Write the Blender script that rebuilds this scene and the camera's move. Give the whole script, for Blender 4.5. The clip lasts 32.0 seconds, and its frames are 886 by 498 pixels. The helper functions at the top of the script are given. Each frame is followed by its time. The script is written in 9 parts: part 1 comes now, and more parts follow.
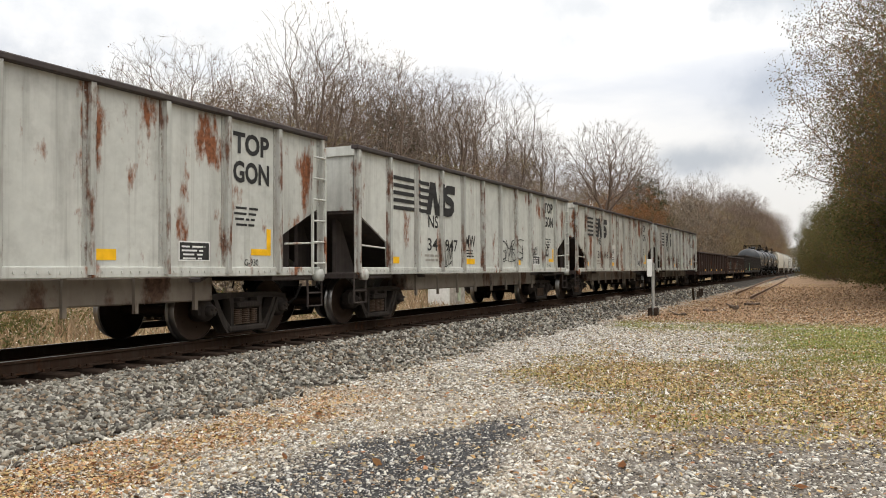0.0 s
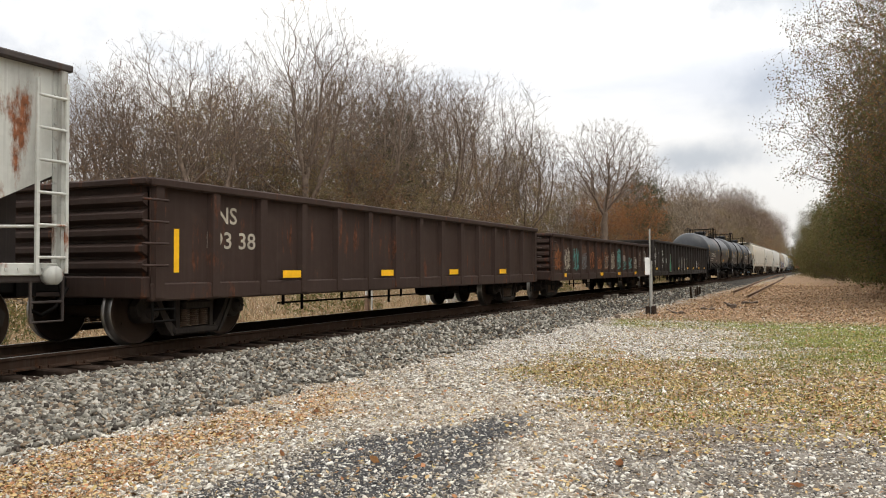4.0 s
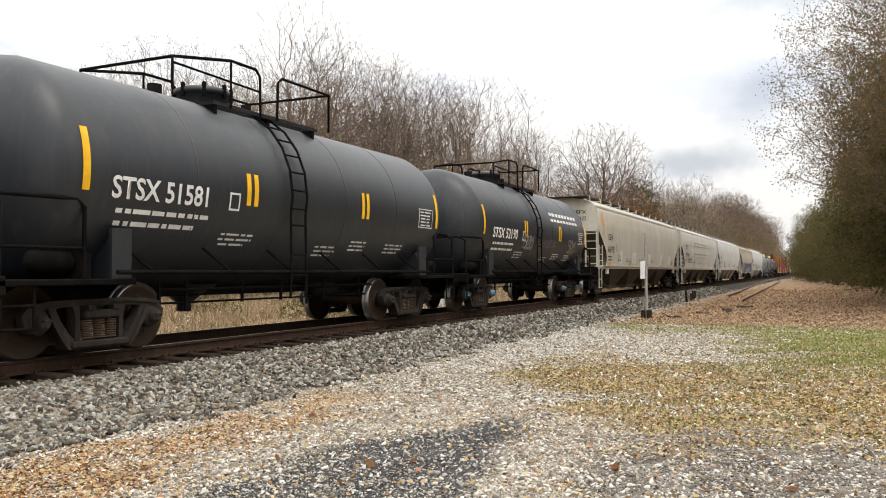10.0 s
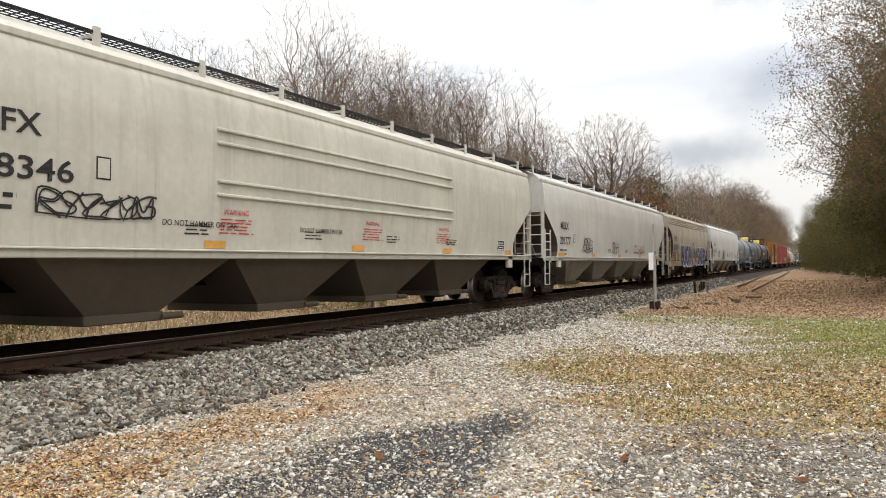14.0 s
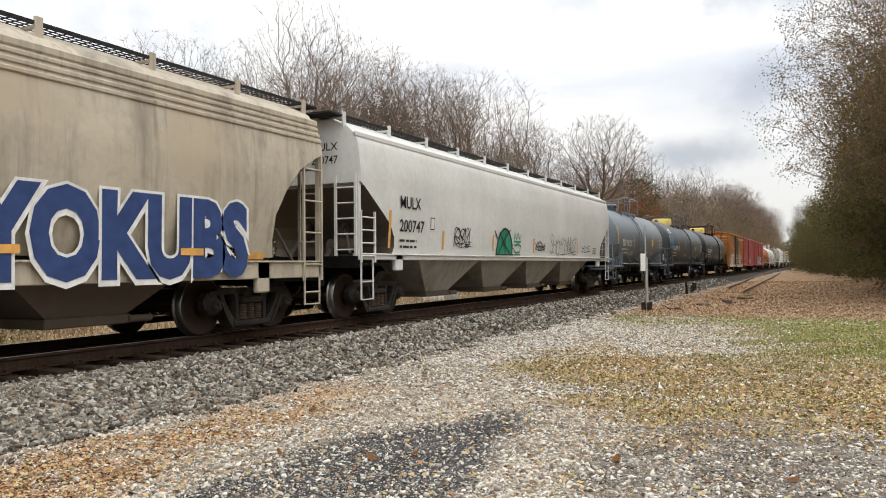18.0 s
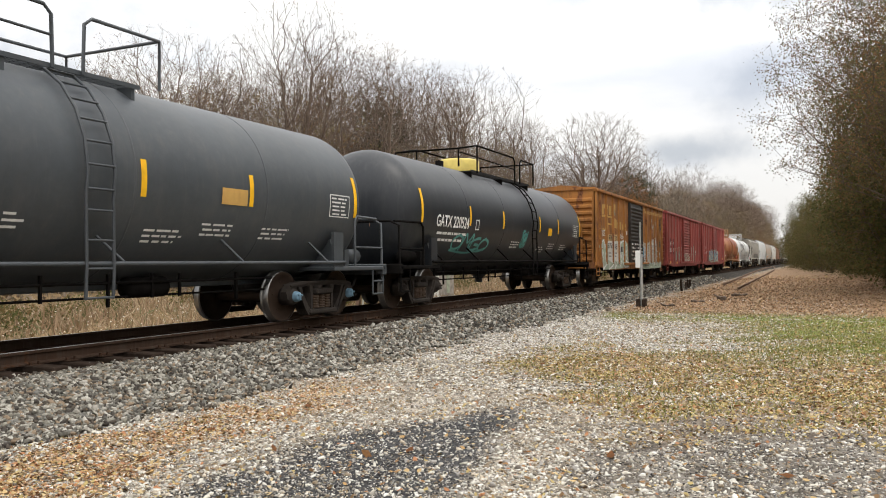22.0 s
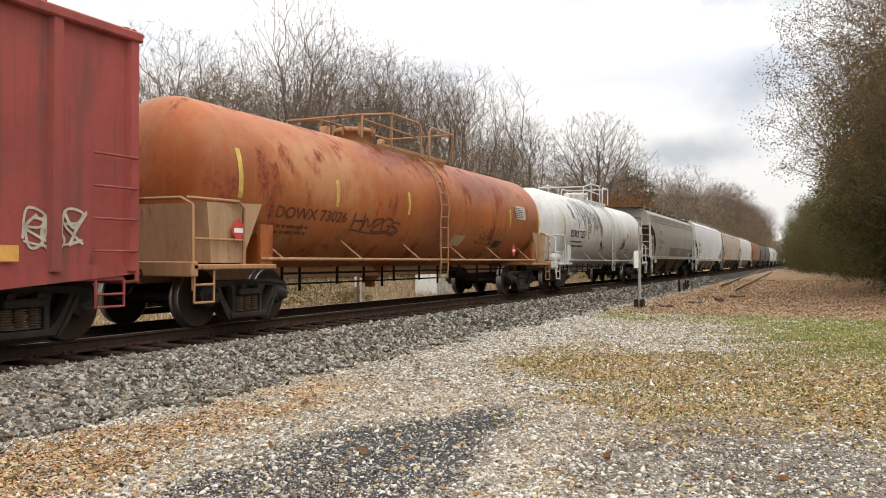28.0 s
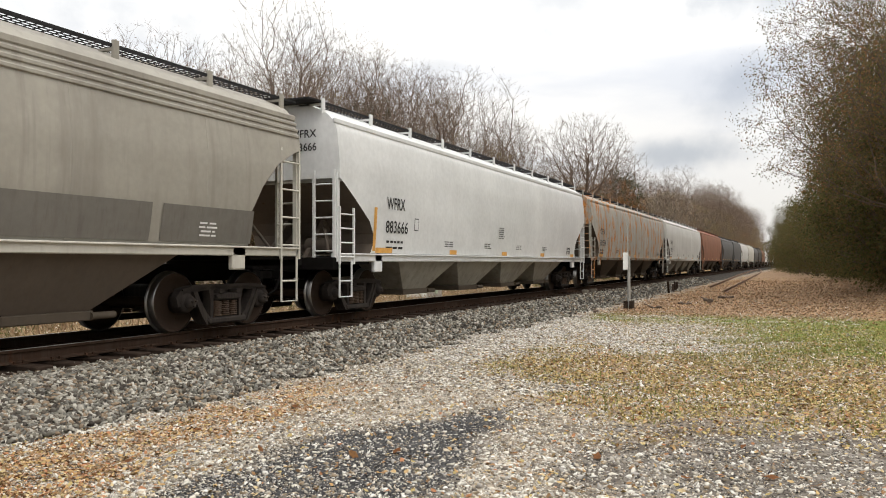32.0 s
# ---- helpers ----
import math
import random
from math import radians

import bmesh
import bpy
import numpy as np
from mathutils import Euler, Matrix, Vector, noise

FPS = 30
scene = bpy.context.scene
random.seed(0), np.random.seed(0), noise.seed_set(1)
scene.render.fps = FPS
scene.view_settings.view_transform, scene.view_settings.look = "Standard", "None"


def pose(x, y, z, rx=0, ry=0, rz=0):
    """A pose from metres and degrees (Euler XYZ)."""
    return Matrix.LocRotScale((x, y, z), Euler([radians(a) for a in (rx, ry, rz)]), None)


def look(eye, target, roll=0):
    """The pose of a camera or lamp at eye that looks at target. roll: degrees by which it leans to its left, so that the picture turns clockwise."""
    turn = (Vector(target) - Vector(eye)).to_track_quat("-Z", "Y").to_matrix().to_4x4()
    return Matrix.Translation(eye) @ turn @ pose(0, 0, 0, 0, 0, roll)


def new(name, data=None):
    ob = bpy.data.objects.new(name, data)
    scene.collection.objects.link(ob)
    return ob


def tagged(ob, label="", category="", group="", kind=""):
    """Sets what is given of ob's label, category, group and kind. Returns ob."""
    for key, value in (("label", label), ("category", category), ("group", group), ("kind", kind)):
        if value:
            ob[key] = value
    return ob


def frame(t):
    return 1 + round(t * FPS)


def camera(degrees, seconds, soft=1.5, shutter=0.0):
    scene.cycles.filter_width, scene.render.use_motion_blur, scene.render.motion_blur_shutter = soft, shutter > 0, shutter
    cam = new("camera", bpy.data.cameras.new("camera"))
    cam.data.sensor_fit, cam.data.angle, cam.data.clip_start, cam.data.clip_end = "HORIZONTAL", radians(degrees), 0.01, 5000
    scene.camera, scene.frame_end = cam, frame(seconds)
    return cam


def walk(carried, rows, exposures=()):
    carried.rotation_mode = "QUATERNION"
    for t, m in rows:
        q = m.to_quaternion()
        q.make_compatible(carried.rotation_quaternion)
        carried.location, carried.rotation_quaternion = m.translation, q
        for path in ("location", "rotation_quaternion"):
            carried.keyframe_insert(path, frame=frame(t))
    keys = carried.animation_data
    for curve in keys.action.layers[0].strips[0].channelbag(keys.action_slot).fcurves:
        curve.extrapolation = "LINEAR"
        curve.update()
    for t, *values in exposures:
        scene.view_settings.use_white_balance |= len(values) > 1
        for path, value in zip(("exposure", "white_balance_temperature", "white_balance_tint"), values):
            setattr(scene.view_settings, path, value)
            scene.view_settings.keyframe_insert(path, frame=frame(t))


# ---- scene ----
# camera: handheld beside the track; rail tops are z = 0, the track runs along x
EYE = (0.0, 0.0, 1.043)
cam = camera(57.79, 32.0, soft=1.0)
TURNS = [
    (0, 91.55, 0.366, -64.377), (0.5, 91.549, 0.363, -64.381), (1, 91.637, 0.458, -64.345),
    (1.5, 91.57, 0.414, -64.378), (2, 91.462, 0.336, -64.501), (2.5, 91.317, 0.399, -64.564),
    (3, 91.314, 0.385, -64.481), (3.5, 91.352, 0.275, -64.501), (5.5, 91.414, 0.152, -64.536),
    (6, 91.428, 0.184, -64.525), (6.5, 91.525, 0.251, -64.571), (7, 91.504, 0.219, -64.633),
    (7.5, 91.575, 0.286, -64.747), (8, 91.669, 0.286, -64.799), (8.5, 91.86, 0.214, -64.799),
    (9, 92.085, 0.314, -64.696), (9.5, 91.951, 0.242, -64.627), (10, 91.667, 0.207, -64.833),
    (10.5, 91.589, 0.332, -64.811), (11, 91.6, 0.499, -64.767), (11.5, 91.614, 0.697, -64.687),
    (12, 91.45, 0.607, -64.593), (12.5, 91.497, 0.55, -64.466), (13, 91.458, 0.58, -64.251),
    (13.5, 91.268, 0.548, -64.153), (14, 91.144, 0.579, -64.267), (14.5, 91.067, 0.52, -64.433),
    (16.5, 91.252, 0.604, -64.91), (17, 91.176, 0.583, -64.931), (17.5, 91.195, 0.622, -64.837),
    (18, 91.191, 0.521, -64.81), (18.5, 91.168, 0.428, -64.92), (19, 91.205, 0.481, -64.915),
    (19.5, 91.263, 0.45, -64.917), (20, 91.108, 0.339, -64.962), (20.5, 91.062, 0.343, -65.069),
    (21, 90.992, 0.355, -65.081), (21.5, 90.957, 0.42, -65.191), (22, 90.951, 0.484, -65.16),
    (22.5, 90.97, 0.475, -65.153), (23, 91.074, 0.437, -65.292), (23.5, 91.059, 0.48, -65.326),
    (24, 90.978, 0.513, -65.356), (24.5, 90.873, 0.375, -65.29), (25, 91.347, 0.494, -65.138),
    (25.5, 91.831, 0.476, -64.832), (27.5, 90.83, -0.134, -65.091), (28, 90.822, -0.154, -65.271),
    (28.5, 90.884, -0.085, -65.448), (29, 90.871, 0.006, -65.653), (29.5, 90.793, -0.023, -65.692),
    (30, 90.755, 0.032, -65.789), (30.5, 90.788, 0.075, -65.867), (31, 90.83, 0.092, -65.919),
    (31.5, 90.984, 0.241, -66.01), (32, 91.011, 0.156, -65.999),
]
EXPOSURES = [(0, 0.02, 6650, 10), (3.5, 0.07, 6650, 10), (6, 0.2, 6650, 10), (9, 0.21, 6650, 10), (12, 0.14, 6650, 10), (18, 0.05, 6550, 10), (20, 0.0, 6500, 10), (24, 0.2, 6700, 10), (25.5, 0.14, 6700, 10), (29, 0.1, 6700, 10), (32, 0.04, 6700, 10)]
walk(cam, [(t, pose(*EYE, rx, ry, rz)) for t, rx, ry, rz in TURNS], EXPOSURES)

# ---- light: bright overcast, soft sun from behind the camera ----
SUN_EL, SUN_ROT = radians(64), radians(219)
world = bpy.data.worlds.new("overcast_sky")
scene.world = world
world.use_nodes = True


def build_world():
    nt = world.node_tree
    nt.nodes.clear()
    N, L = nt.nodes.new, nt.links.new
    sky = N("ShaderNodeTexSky")
    sky.sky_type, sky.sun_disc = "NISHITA", False
    sky.sun_elevation, sky.sun_rotation, sky.air_density, sky.dust_density = SUN_EL, SUN_ROT, 1.0, 3.0
    tc, mp = N("ShaderNodeTexCoord"), N("ShaderNodeMapping")
    mp.inputs["Scale"].default_value = (1.0, 1.0, 4.2)
    mp.inputs["Rotation"].default_value = (0, 0, radians(16))
    mp.inputs["Location"].default_value = (2.3, 5.7, 1.9)
    n1, n2 = N("ShaderNodeTexNoise"), N("ShaderNodeTexNoise")
    n1.inputs["Scale"].default_value, n1.inputs["Detail"].default_value, n1.inputs["Roughness"].default_value = 2.6, 7, 0.52
    n2.inputs["Scale"].default_value, n2.inputs["Detail"].default_value = 1.3, 4
    r1, r2 = N("ShaderNodeValToRGB"), N("ShaderNodeValToRGB")
    sep, grow = N("ShaderNodeSeparateXYZ"), N("ShaderNodeMapRange")
    grow.inputs["From Min"].default_value, grow.inputs["From Max"].default_value = 0.0, 1.0
    grow.inputs["To Min"].default_value, grow.inputs["To Max"].default_value = 0.62, 2.0
    brighter = N("ShaderNodeVectorMath")
    brighter.operation = "SCALE"
    r1.color_ramp.elements[0].position, r1.color_ramp.elements[0].color = 0.35, (0.86, 0.88, 0.91, 1)
    r1.color_ramp.elements[1].position, r1.color_ramp.elements[1].color = 0.49, (1.0, 0.995, 0.98, 1)
    r2.color_ramp.elements[0].position, r2.color_ramp.elements[0].color = 0.3, (0.86, 0.88, 0.92, 1)
    r2.color_ramp.elements[1].position, r2.color_ramp.elements[1].color = 0.6, (1.0, 1.0, 1.0, 1)
    mul = N("ShaderNodeMixRGB")
    mul.blend_type, mul.inputs[0].default_value = "MULTIPLY", 1.0
    mix = N("ShaderNodeMixRGB")
    mix.inputs[0].default_value = 0.93
    gain = N("ShaderNodeVectorMath")
    gain.operation = "SCALE"
    gain.inputs["Scale"].default_value = CLOUD_GAIN
    bg, out = N("ShaderNodeBackground"), N("ShaderNodeOutputWorld")
    bg.inputs["Strength"].default_value = 0.1
    L(tc.outputs["Generated"], mp.inputs[0])
    L(mp.outputs[0], n1.inputs["Vector"])
    L(mp.outputs[0], n2.inputs["Vector"])
    L(n1.outputs["Fac"], r1.inputs[0])
    L(n2.outputs["Fac"], r2.inputs[0])
    L(r1.outputs[0], mul.inputs[1])
    L(r2.outputs[0], mul.inputs[2])
    L(tc.outputs["Generated"], sep.inputs[0])
    L(sep.outputs["Z"], grow.inputs["Value"])
    ragged = N("ShaderNodeTexNoise")
    ragged.inputs["Scale"].default_value, ragged.inputs["Detail"].default_value, ragged.inputs["Roughness"].default_value = 7.0, 7, 0.55
    L(tc.outputs["Generated"], ragged.inputs["Vector"])
    cover = mul.outputs[0]
    for az, el, wide, high, grey in CLOUDS:
        turn, size, off, grow_, fade, dim = N("ShaderNodeVectorRotate"), N("ShaderNodeVectorMath"), N("ShaderNodeVectorMath"), N("ShaderNodeMath"), N("ShaderNodeMapRange"), N("ShaderNodeMixRGB")
        turn.rotation_type, turn.inputs["Angle"].default_value = "Z_AXIS", -radians(az)
        size.operation, size.inputs[1].default_value = "MULTIPLY_ADD", (0, 1 / radians(wide), 1 / radians(high))
        size.inputs[2].default_value = (0, 0, -math.sin(radians(el)) / radians(high))
        off.operation = "LENGTH"
        grow_.operation, grow_.inputs[1].default_value = "MULTIPLY_ADD", 4.0
        fade.interpolation_type = "SMOOTHSTEP"
        fade.inputs["From Min"].default_value, fade.inputs["From Max"].default_value = 3.35, 1.9
        fade.inputs["To Min"].default_value, fade.inputs["To Max"].default_value = 0.0, grey
        dim.blend_type, dim.inputs[2].default_value = "MULTIPLY", (0.5, 0.55, 0.62, 1)
        L(tc.outputs["Generated"], turn.inputs["Vector"])
        L(turn.outputs[0], size.inputs[0])
        L(size.outputs[0], off.inputs[0])
        L(ragged.outputs["Fac"], grow_.inputs[0])
        L(off.outputs["Value"], grow_.inputs[2])
        L(grow_.outputs[0], fade.inputs["Value"])
        L(fade.outputs[0], dim.inputs[0])
        L(cover, dim.inputs[1])
        cover = dim.outputs[0]
    L(cover, brighter.inputs[0])
    L(grow.outputs["Result"], brighter.inputs["Scale"])
    L(brighter.outputs["Vector"], gain.inputs[0])
    L(sky.outputs[0], mix.inputs[1])
    L(gain.outputs[0], mix.inputs[2])
    L(mix.outputs[0], bg.inputs[0])
    L(bg.outputs[0], out.inputs[0])


CLOUD_GAIN = 12.7
# grey cloud banks: azimuth from the track, height, half width and half height in degrees, depth of grey
CLOUDS = [(3.2, 18.0, 7.0, 2.6, 0.75), (3.4, 12.2, 3.0, 2.3, 0.6), (8.0, 7.4, 4.6, 1.2, 0.8), (14.5, 18.0, 8.0, 2.0, 0.6), (24.0, 14.0, 3.0, 0.9, 0.35), (47.0, 16.5, 10.0, 3.4, 0.62), (52.0, 11.0, 7.0, 3.0, 0.65),
          (75.0, 15.0, 12.0, 4.0, 0.6), (110.0, 12.0, 14.0, 3.0, 0.6), (150.0, 20.0, 12.0, 4.0, 0.6), (-30.0, 14.0, 10.0, 3.0, 0.7), (-75.0, 18.0, 14.0, 4.0, 0.6)]
build_world()
sun = new("sun", bpy.data.lights.new("sun", "SUN"))
sun.data.energy, sun.data.angle, sun.data.color = 1.1, radians(25), (1.0, 0.95, 0.87)
sun.matrix_world = look((-18, -22, 60), (0, 0, 0))

# ---- materials ----
def tree_of(name):
    m = bpy.data.materials.new(name)
    m.use_nodes = True
    return m, m.node_tree, m.node_tree.nodes.new, m.node_tree.links.new, m.node_tree.nodes["Principled BSDF"]


def noise_node(nt, scale, detail=4, stretch=None, rough=0.55, coord="Object"):
    tc = nt.nodes.new("ShaderNodeTexCoord")
    n = nt.nodes.new("ShaderNodeTexNoise")
    n.inputs["Scale"].default_value, n.inputs["Detail"].default_value, n.inputs["Roughness"].default_value = scale, detail, rough
    if stretch:
        mp = nt.nodes.new("ShaderNodeMapping")
        mp.inputs["Scale"].default_value = stretch
        nt.links.new(tc.outputs[coord], mp.inputs[0])
        nt.links.new(mp.outputs[0], n.inputs["Vector"])
    else:
        nt.links.new(tc.outputs[coord], n.inputs["Vector"])
    return n


def ramp(nt, fac, stops):
    r = nt.nodes.new("ShaderNodeValToRGB")
    e = r.color_ramp.elements
    while len(e) < len(stops):
        e.new(0.5)
    for el, (p, c) in zip(e, stops):
        el.position, el.color = p, (*c, 1) if len(c) == 3 else c
    nt.links.new(fac, r.inputs[0])
    return r.outputs[0]


def mix(nt, fac, a, b, blend="MIX"):
    m = nt.nodes.new("ShaderNodeMixRGB")
    m.blend_type = blend
    for sock, v in ((m.inputs[0], fac), (m.inputs[1], a), (m.inputs[2], b)):
        if isinstance(v, (int, float)):
            sock.default_value = v
        elif isinstance(v, tuple):
            sock.default_value = (*v, 1)
        else:
            nt.links.new(v, sock)
    return m.outputs[0]


def bump(nt, bsdf, height, strength=0.3, dist=0.01):
    b = nt.nodes.new("ShaderNodeBump")
    b.inputs["Strength"].default_value, b.inputs["Distance"].default_value = strength, dist
    nt.links.new(height, b.inputs["Height"])
    nt.links.new(b.outputs[0], bsdf.inputs["Normal"])


def span(c, a):
    return tuple(min(1, v * a) for v in c)


def stain_mask(nt, rag, sx, sz, rx, rz):
    """A ragged blot about a point of the side."""
    tc, mp, ln = nt.nodes.new("ShaderNodeTexCoord"), nt.nodes.new("ShaderNodeMapping"), nt.nodes.new("ShaderNodeVectorMath")
    mp.inputs["Location"].default_value, mp.inputs["Scale"].default_value = (-sx / rx, 0, -sz / rz), (1 / rx, 0, 1 / rz)
    ln.operation = "LENGTH"
    nt.links.new(tc.outputs["Object"], mp.inputs[0])
    nt.links.new(mp.outputs[0], ln.inputs[0])
    add = nt.nodes.new("ShaderNodeMath")
    add.operation = "MULTIPLY_ADD"
    add.inputs[1].default_value = 2.4
    nt.links.new(rag, add.inputs[0])
    nt.links.new(ln.outputs["Value"], add.inputs[2])
    half = nt.nodes.new("ShaderNodeMath")
    half.operation, half.inputs[1].default_value = "MULTIPLY", 0.4
    nt.links.new(add.outputs[0], half.inputs[0])
    return ramp(nt, half.outputs[0], [(0.62, (0.85,) * 3), (0.92, (0, 0, 0))])


def seam_mask(nt, noise, x0, step, amount):
    """More rust beside upright seams that repeat every step metres."""
    tc, sep = nt.nodes.new("ShaderNodeTexCoord"), nt.nodes.new("ShaderNodeSeparateXYZ")
    nt.links.new(tc.outputs["Object"], sep.inputs[0])
    add, pp = nt.nodes.new("ShaderNodeMath"), nt.nodes.new("ShaderNodeMath")
    add.operation, add.inputs[1].default_value = "ADD", 40 * step - x0
    pp.operation, pp.inputs[1].default_value = "PINGPONG", step / 2
    nt.links.new(sep.outputs["X"], add.inputs[0])
    nt.links.new(add.outputs[0], pp.inputs[0])
    low = noise_node(nt, 0.9, 3)
    near = ramp(nt, pp.outputs[0], [(0.03, (amount,) * 3), (0.2, (0, 0, 0))])
    return mix(nt, ramp(nt, low.outputs["Fac"], [(0.4, (0.15,) * 3), (0.6, (1, 1, 1))]), (0, 0, 0), near)


def paint(name, colour, rust=0.3, grime=0.4, rust_colour=(0.2, 0.075, 0.03), rough=0.55, dirt_colour=(0.1, 0.085, 0.07), metal=0.0, streak=7.0, fade=0.18, stains=(), spec=0.3, seam=None):
    """Weathered car paint: faded patches, rust in blotches and runs, road grime low down the grain."""
    m, nt, N, L, b = tree_of(name)
    big = noise_node(nt, 0.55, 4)
    base = ramp(nt, big.outputs["Fac"], [(0.3, span(colour, 1 - fade)), (0.7, span(colour, 1 + fade * 0.5))])
    fine = noise_node(nt, 9, 6)
    base = mix(nt, 0.25, base, ramp(nt, fine.outputs["Fac"], [(0.35, span(colour, 0.75)), (0.65, span(colour, 1.1))]))
    runs = noise_node(nt, 1.0, 5, (streak, streak, 0.45), 0.6)
    base = mix(nt, ramp(nt, runs.outputs["Fac"], [(0.5, (0, 0, 0)), (0.85 - 0.2 * grime, (grime, grime, grime))]), base, dirt_colour)
    thin = noise_node(nt, 1.0, 4, (streak * 4, streak * 4, 0.22), 0.6)
    base = mix(nt, ramp(nt, thin.outputs["Fac"], [(0.54, (0, 0, 0)), (0.72, (grime * 0.8,) * 3)]), base, dirt_colour)
    worn = noise_node(nt, 2.6, 7, None, 0.65)
    base = mix(nt, ramp(nt, worn.outputs["Fac"], [(0.52, (0, 0, 0)), (0.7, (grime * 0.5,) * 3)]), base, span(dirt_colour, 1.3))
    rag = noise_node(nt, 3.0, 5)
    for sx, sz, rx, rz, sc in stains:
        base = mix(nt, stain_mask(nt, rag.outputs["Fac"], sx, sz, rx, rz), base, sc)
    spots = noise_node(nt, 1.9, 8, (1, 1, 0.5), 0.68)
    run2 = noise_node(nt, 1.0, 6, (streak * 0.8, streak * 0.8, 0.6), 0.65)
    both = mix(nt, 0.5, spots.outputs["Fac"], run2.outputs["Fac"])
    if seam:
        both = mix(nt, 1.0, both, seam_mask(nt, both, *seam), "ADD")
    edge = 0.66 - 0.16 * rust
    mask = ramp(nt, both, [(edge, (0, 0, 0)), (edge + 0.06, (1, 1, 1))])
    rc = noise_node(nt, 14, 4)
    rcol = ramp(nt, rc.outputs["Fac"], [(0.3, span(rust_colour, 0.55)), (0.7, span(rust_colour, 1.7))])
    L(mix(nt, mask, base, rcol), b.inputs["Base Color"])
    L(ramp(nt, mask, [(0, (rough,) * 3), (1, (0.85,) * 3)]), b.inputs["Roughness"])
    b.inputs["Metallic"].default_value, b.inputs["Specular IOR Level"].default_value = metal, spec
    bump(nt, b, mix(nt, 0.5, fine.outputs["Fac"], both), 0.12, 0.01)
    return m


def plain(name, colour, rough=0.6, var=0.15, scale=12, metal=0.0, bumpy=0.1, spec=0.2):
    m, nt, N, L, b = tree_of(name)
    n = noise_node(nt, scale, 5)
    L(ramp(nt, n.outputs["Fac"], [(0.3, span(colour, 1 - var)), (0.7, span(colour, 1 + var))]), b.inputs["Base Color"])
    b.inputs["Roughness"].default_value, b.inputs["Metallic"].default_value = rough, metal
    b.inputs["Specular IOR Level"].default_value = spec
    if bumpy:
        bump(nt, b, n.outputs["Fac"], bumpy, 0.01)
    return m


def pieces(name, colours, rough=0.9, bumpy=0.3, scale=40, dark=0.45, thin=0.0):
    """Loose pieces joined in one mesh: every piece takes its own tint."""
    m, nt, N, L, b = tree_of(name)
    g = N("ShaderNodeNewGeometry")
    k = len(colours)
    r = N("ShaderNodeValToRGB")
    r.color_ramp.interpolation = "CONSTANT" if k > 3 else "LINEAR"
    e = r.color_ramp.elements
    while len(e) < k:
        e.new(0.5)
    for i, (el, c) in enumerate(zip(e, colours)):
        el.position, el.color = i / k, (*c, 1)
    L(g.outputs["Random Per Island"], r.inputs[0])
    n = noise_node(nt, scale, 3)
    col = mix(nt, ramp(nt, n.outputs["Fac"], [(0.3, (dark,) * 3), (0.7, (0.0,) * 3)]), r.outputs[0], (0.06, 0.05, 0.045))
    L(col, b.inputs["Base Color"])
    b.inputs["Roughness"].default_value = rough
    b.inputs["Specular IOR Level"].default_value = 0.08
    if bumpy:
        bump(nt, b, n.outputs["Fac"], bumpy, 0.01)
    if thin:
        tl, ms, out = N("ShaderNodeBsdfTranslucent"), N("ShaderNodeMixShader"), nt.nodes["Material Output"]
        ms.inputs[0].default_value = thin
        L(col, tl.inputs["Color"])
        L(b.outputs[0], ms.inputs[1])
        L(tl.outputs[0], ms.inputs[2])
        L(ms.outputs[0], out.inputs["Surface"])
    return m


M = {}
M["ballast"] = pieces("ballast_stone", [(0.27, 0.255, 0.21), (0.15, 0.142, 0.12), (0.37, 0.35, 0.3), (0.065, 0.058, 0.05), (0.28, 0.21, 0.145), (0.19, 0.185, 0.165), (0.5, 0.475, 0.415), (0.1, 0.085, 0.068)], dark=0.4)
M["gravel"] = pieces("pale_gravel", [(0.64, 0.61, 0.54), (0.42, 0.39, 0.33), (0.75, 0.73, 0.67), (0.22, 0.195, 0.16), (0.52, 0.45, 0.35), (0.36, 0.34, 0.31), (0.68, 0.64, 0.55), (0.29, 0.23, 0.16), (0.16, 0.14, 0.12)], dark=0.3)
M["asphalt_chip"] = pieces("dark_chips", [(0.03, 0.03, 0.032), (0.055, 0.055, 0.058), (0.5, 0.48, 0.45), (0.04, 0.04, 0.04), (0.1, 0.1, 0.1), (0.36, 0.34, 0.3), (0.035, 0.035, 0.037)])
M["leaf_litter"] = pieces("fallen_leaf", [(0.44, 0.28, 0.12), (0.3, 0.17, 0.08), (0.52, 0.37, 0.18), (0.2, 0.12, 0.06), (0.42, 0.2, 0.1), (0.42, 0.33, 0.14), (0.55, 0.43, 0.24), (0.24, 0.17, 0.09)], bumpy=0, dark=0.3)
M["grass"] = pieces("lawn_grass", [(0.17, 0.23, 0.045), (0.22, 0.26, 0.06), (0.3, 0.28, 0.09), (0.13, 0.18, 0.035), (0.36, 0.3, 0.12)], bumpy=0)
M["dry_grass"] = pieces("dry_grass", [(0.42, 0.3, 0.18), (0.48, 0.36, 0.23), (0.34, 0.23, 0.14), (0.55, 0.43, 0.29), (0.24, 0.17, 0.1), (0.17, 0.17, 0.08), (0.3, 0.2, 0.13)], bumpy=0)
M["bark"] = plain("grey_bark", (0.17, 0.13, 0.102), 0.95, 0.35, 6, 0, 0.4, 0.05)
M["bark_dark"] = plain("brown_bark", (0.13, 0.1, 0.078), 0.95, 0.35, 6, 0, 0.4, 0.05)
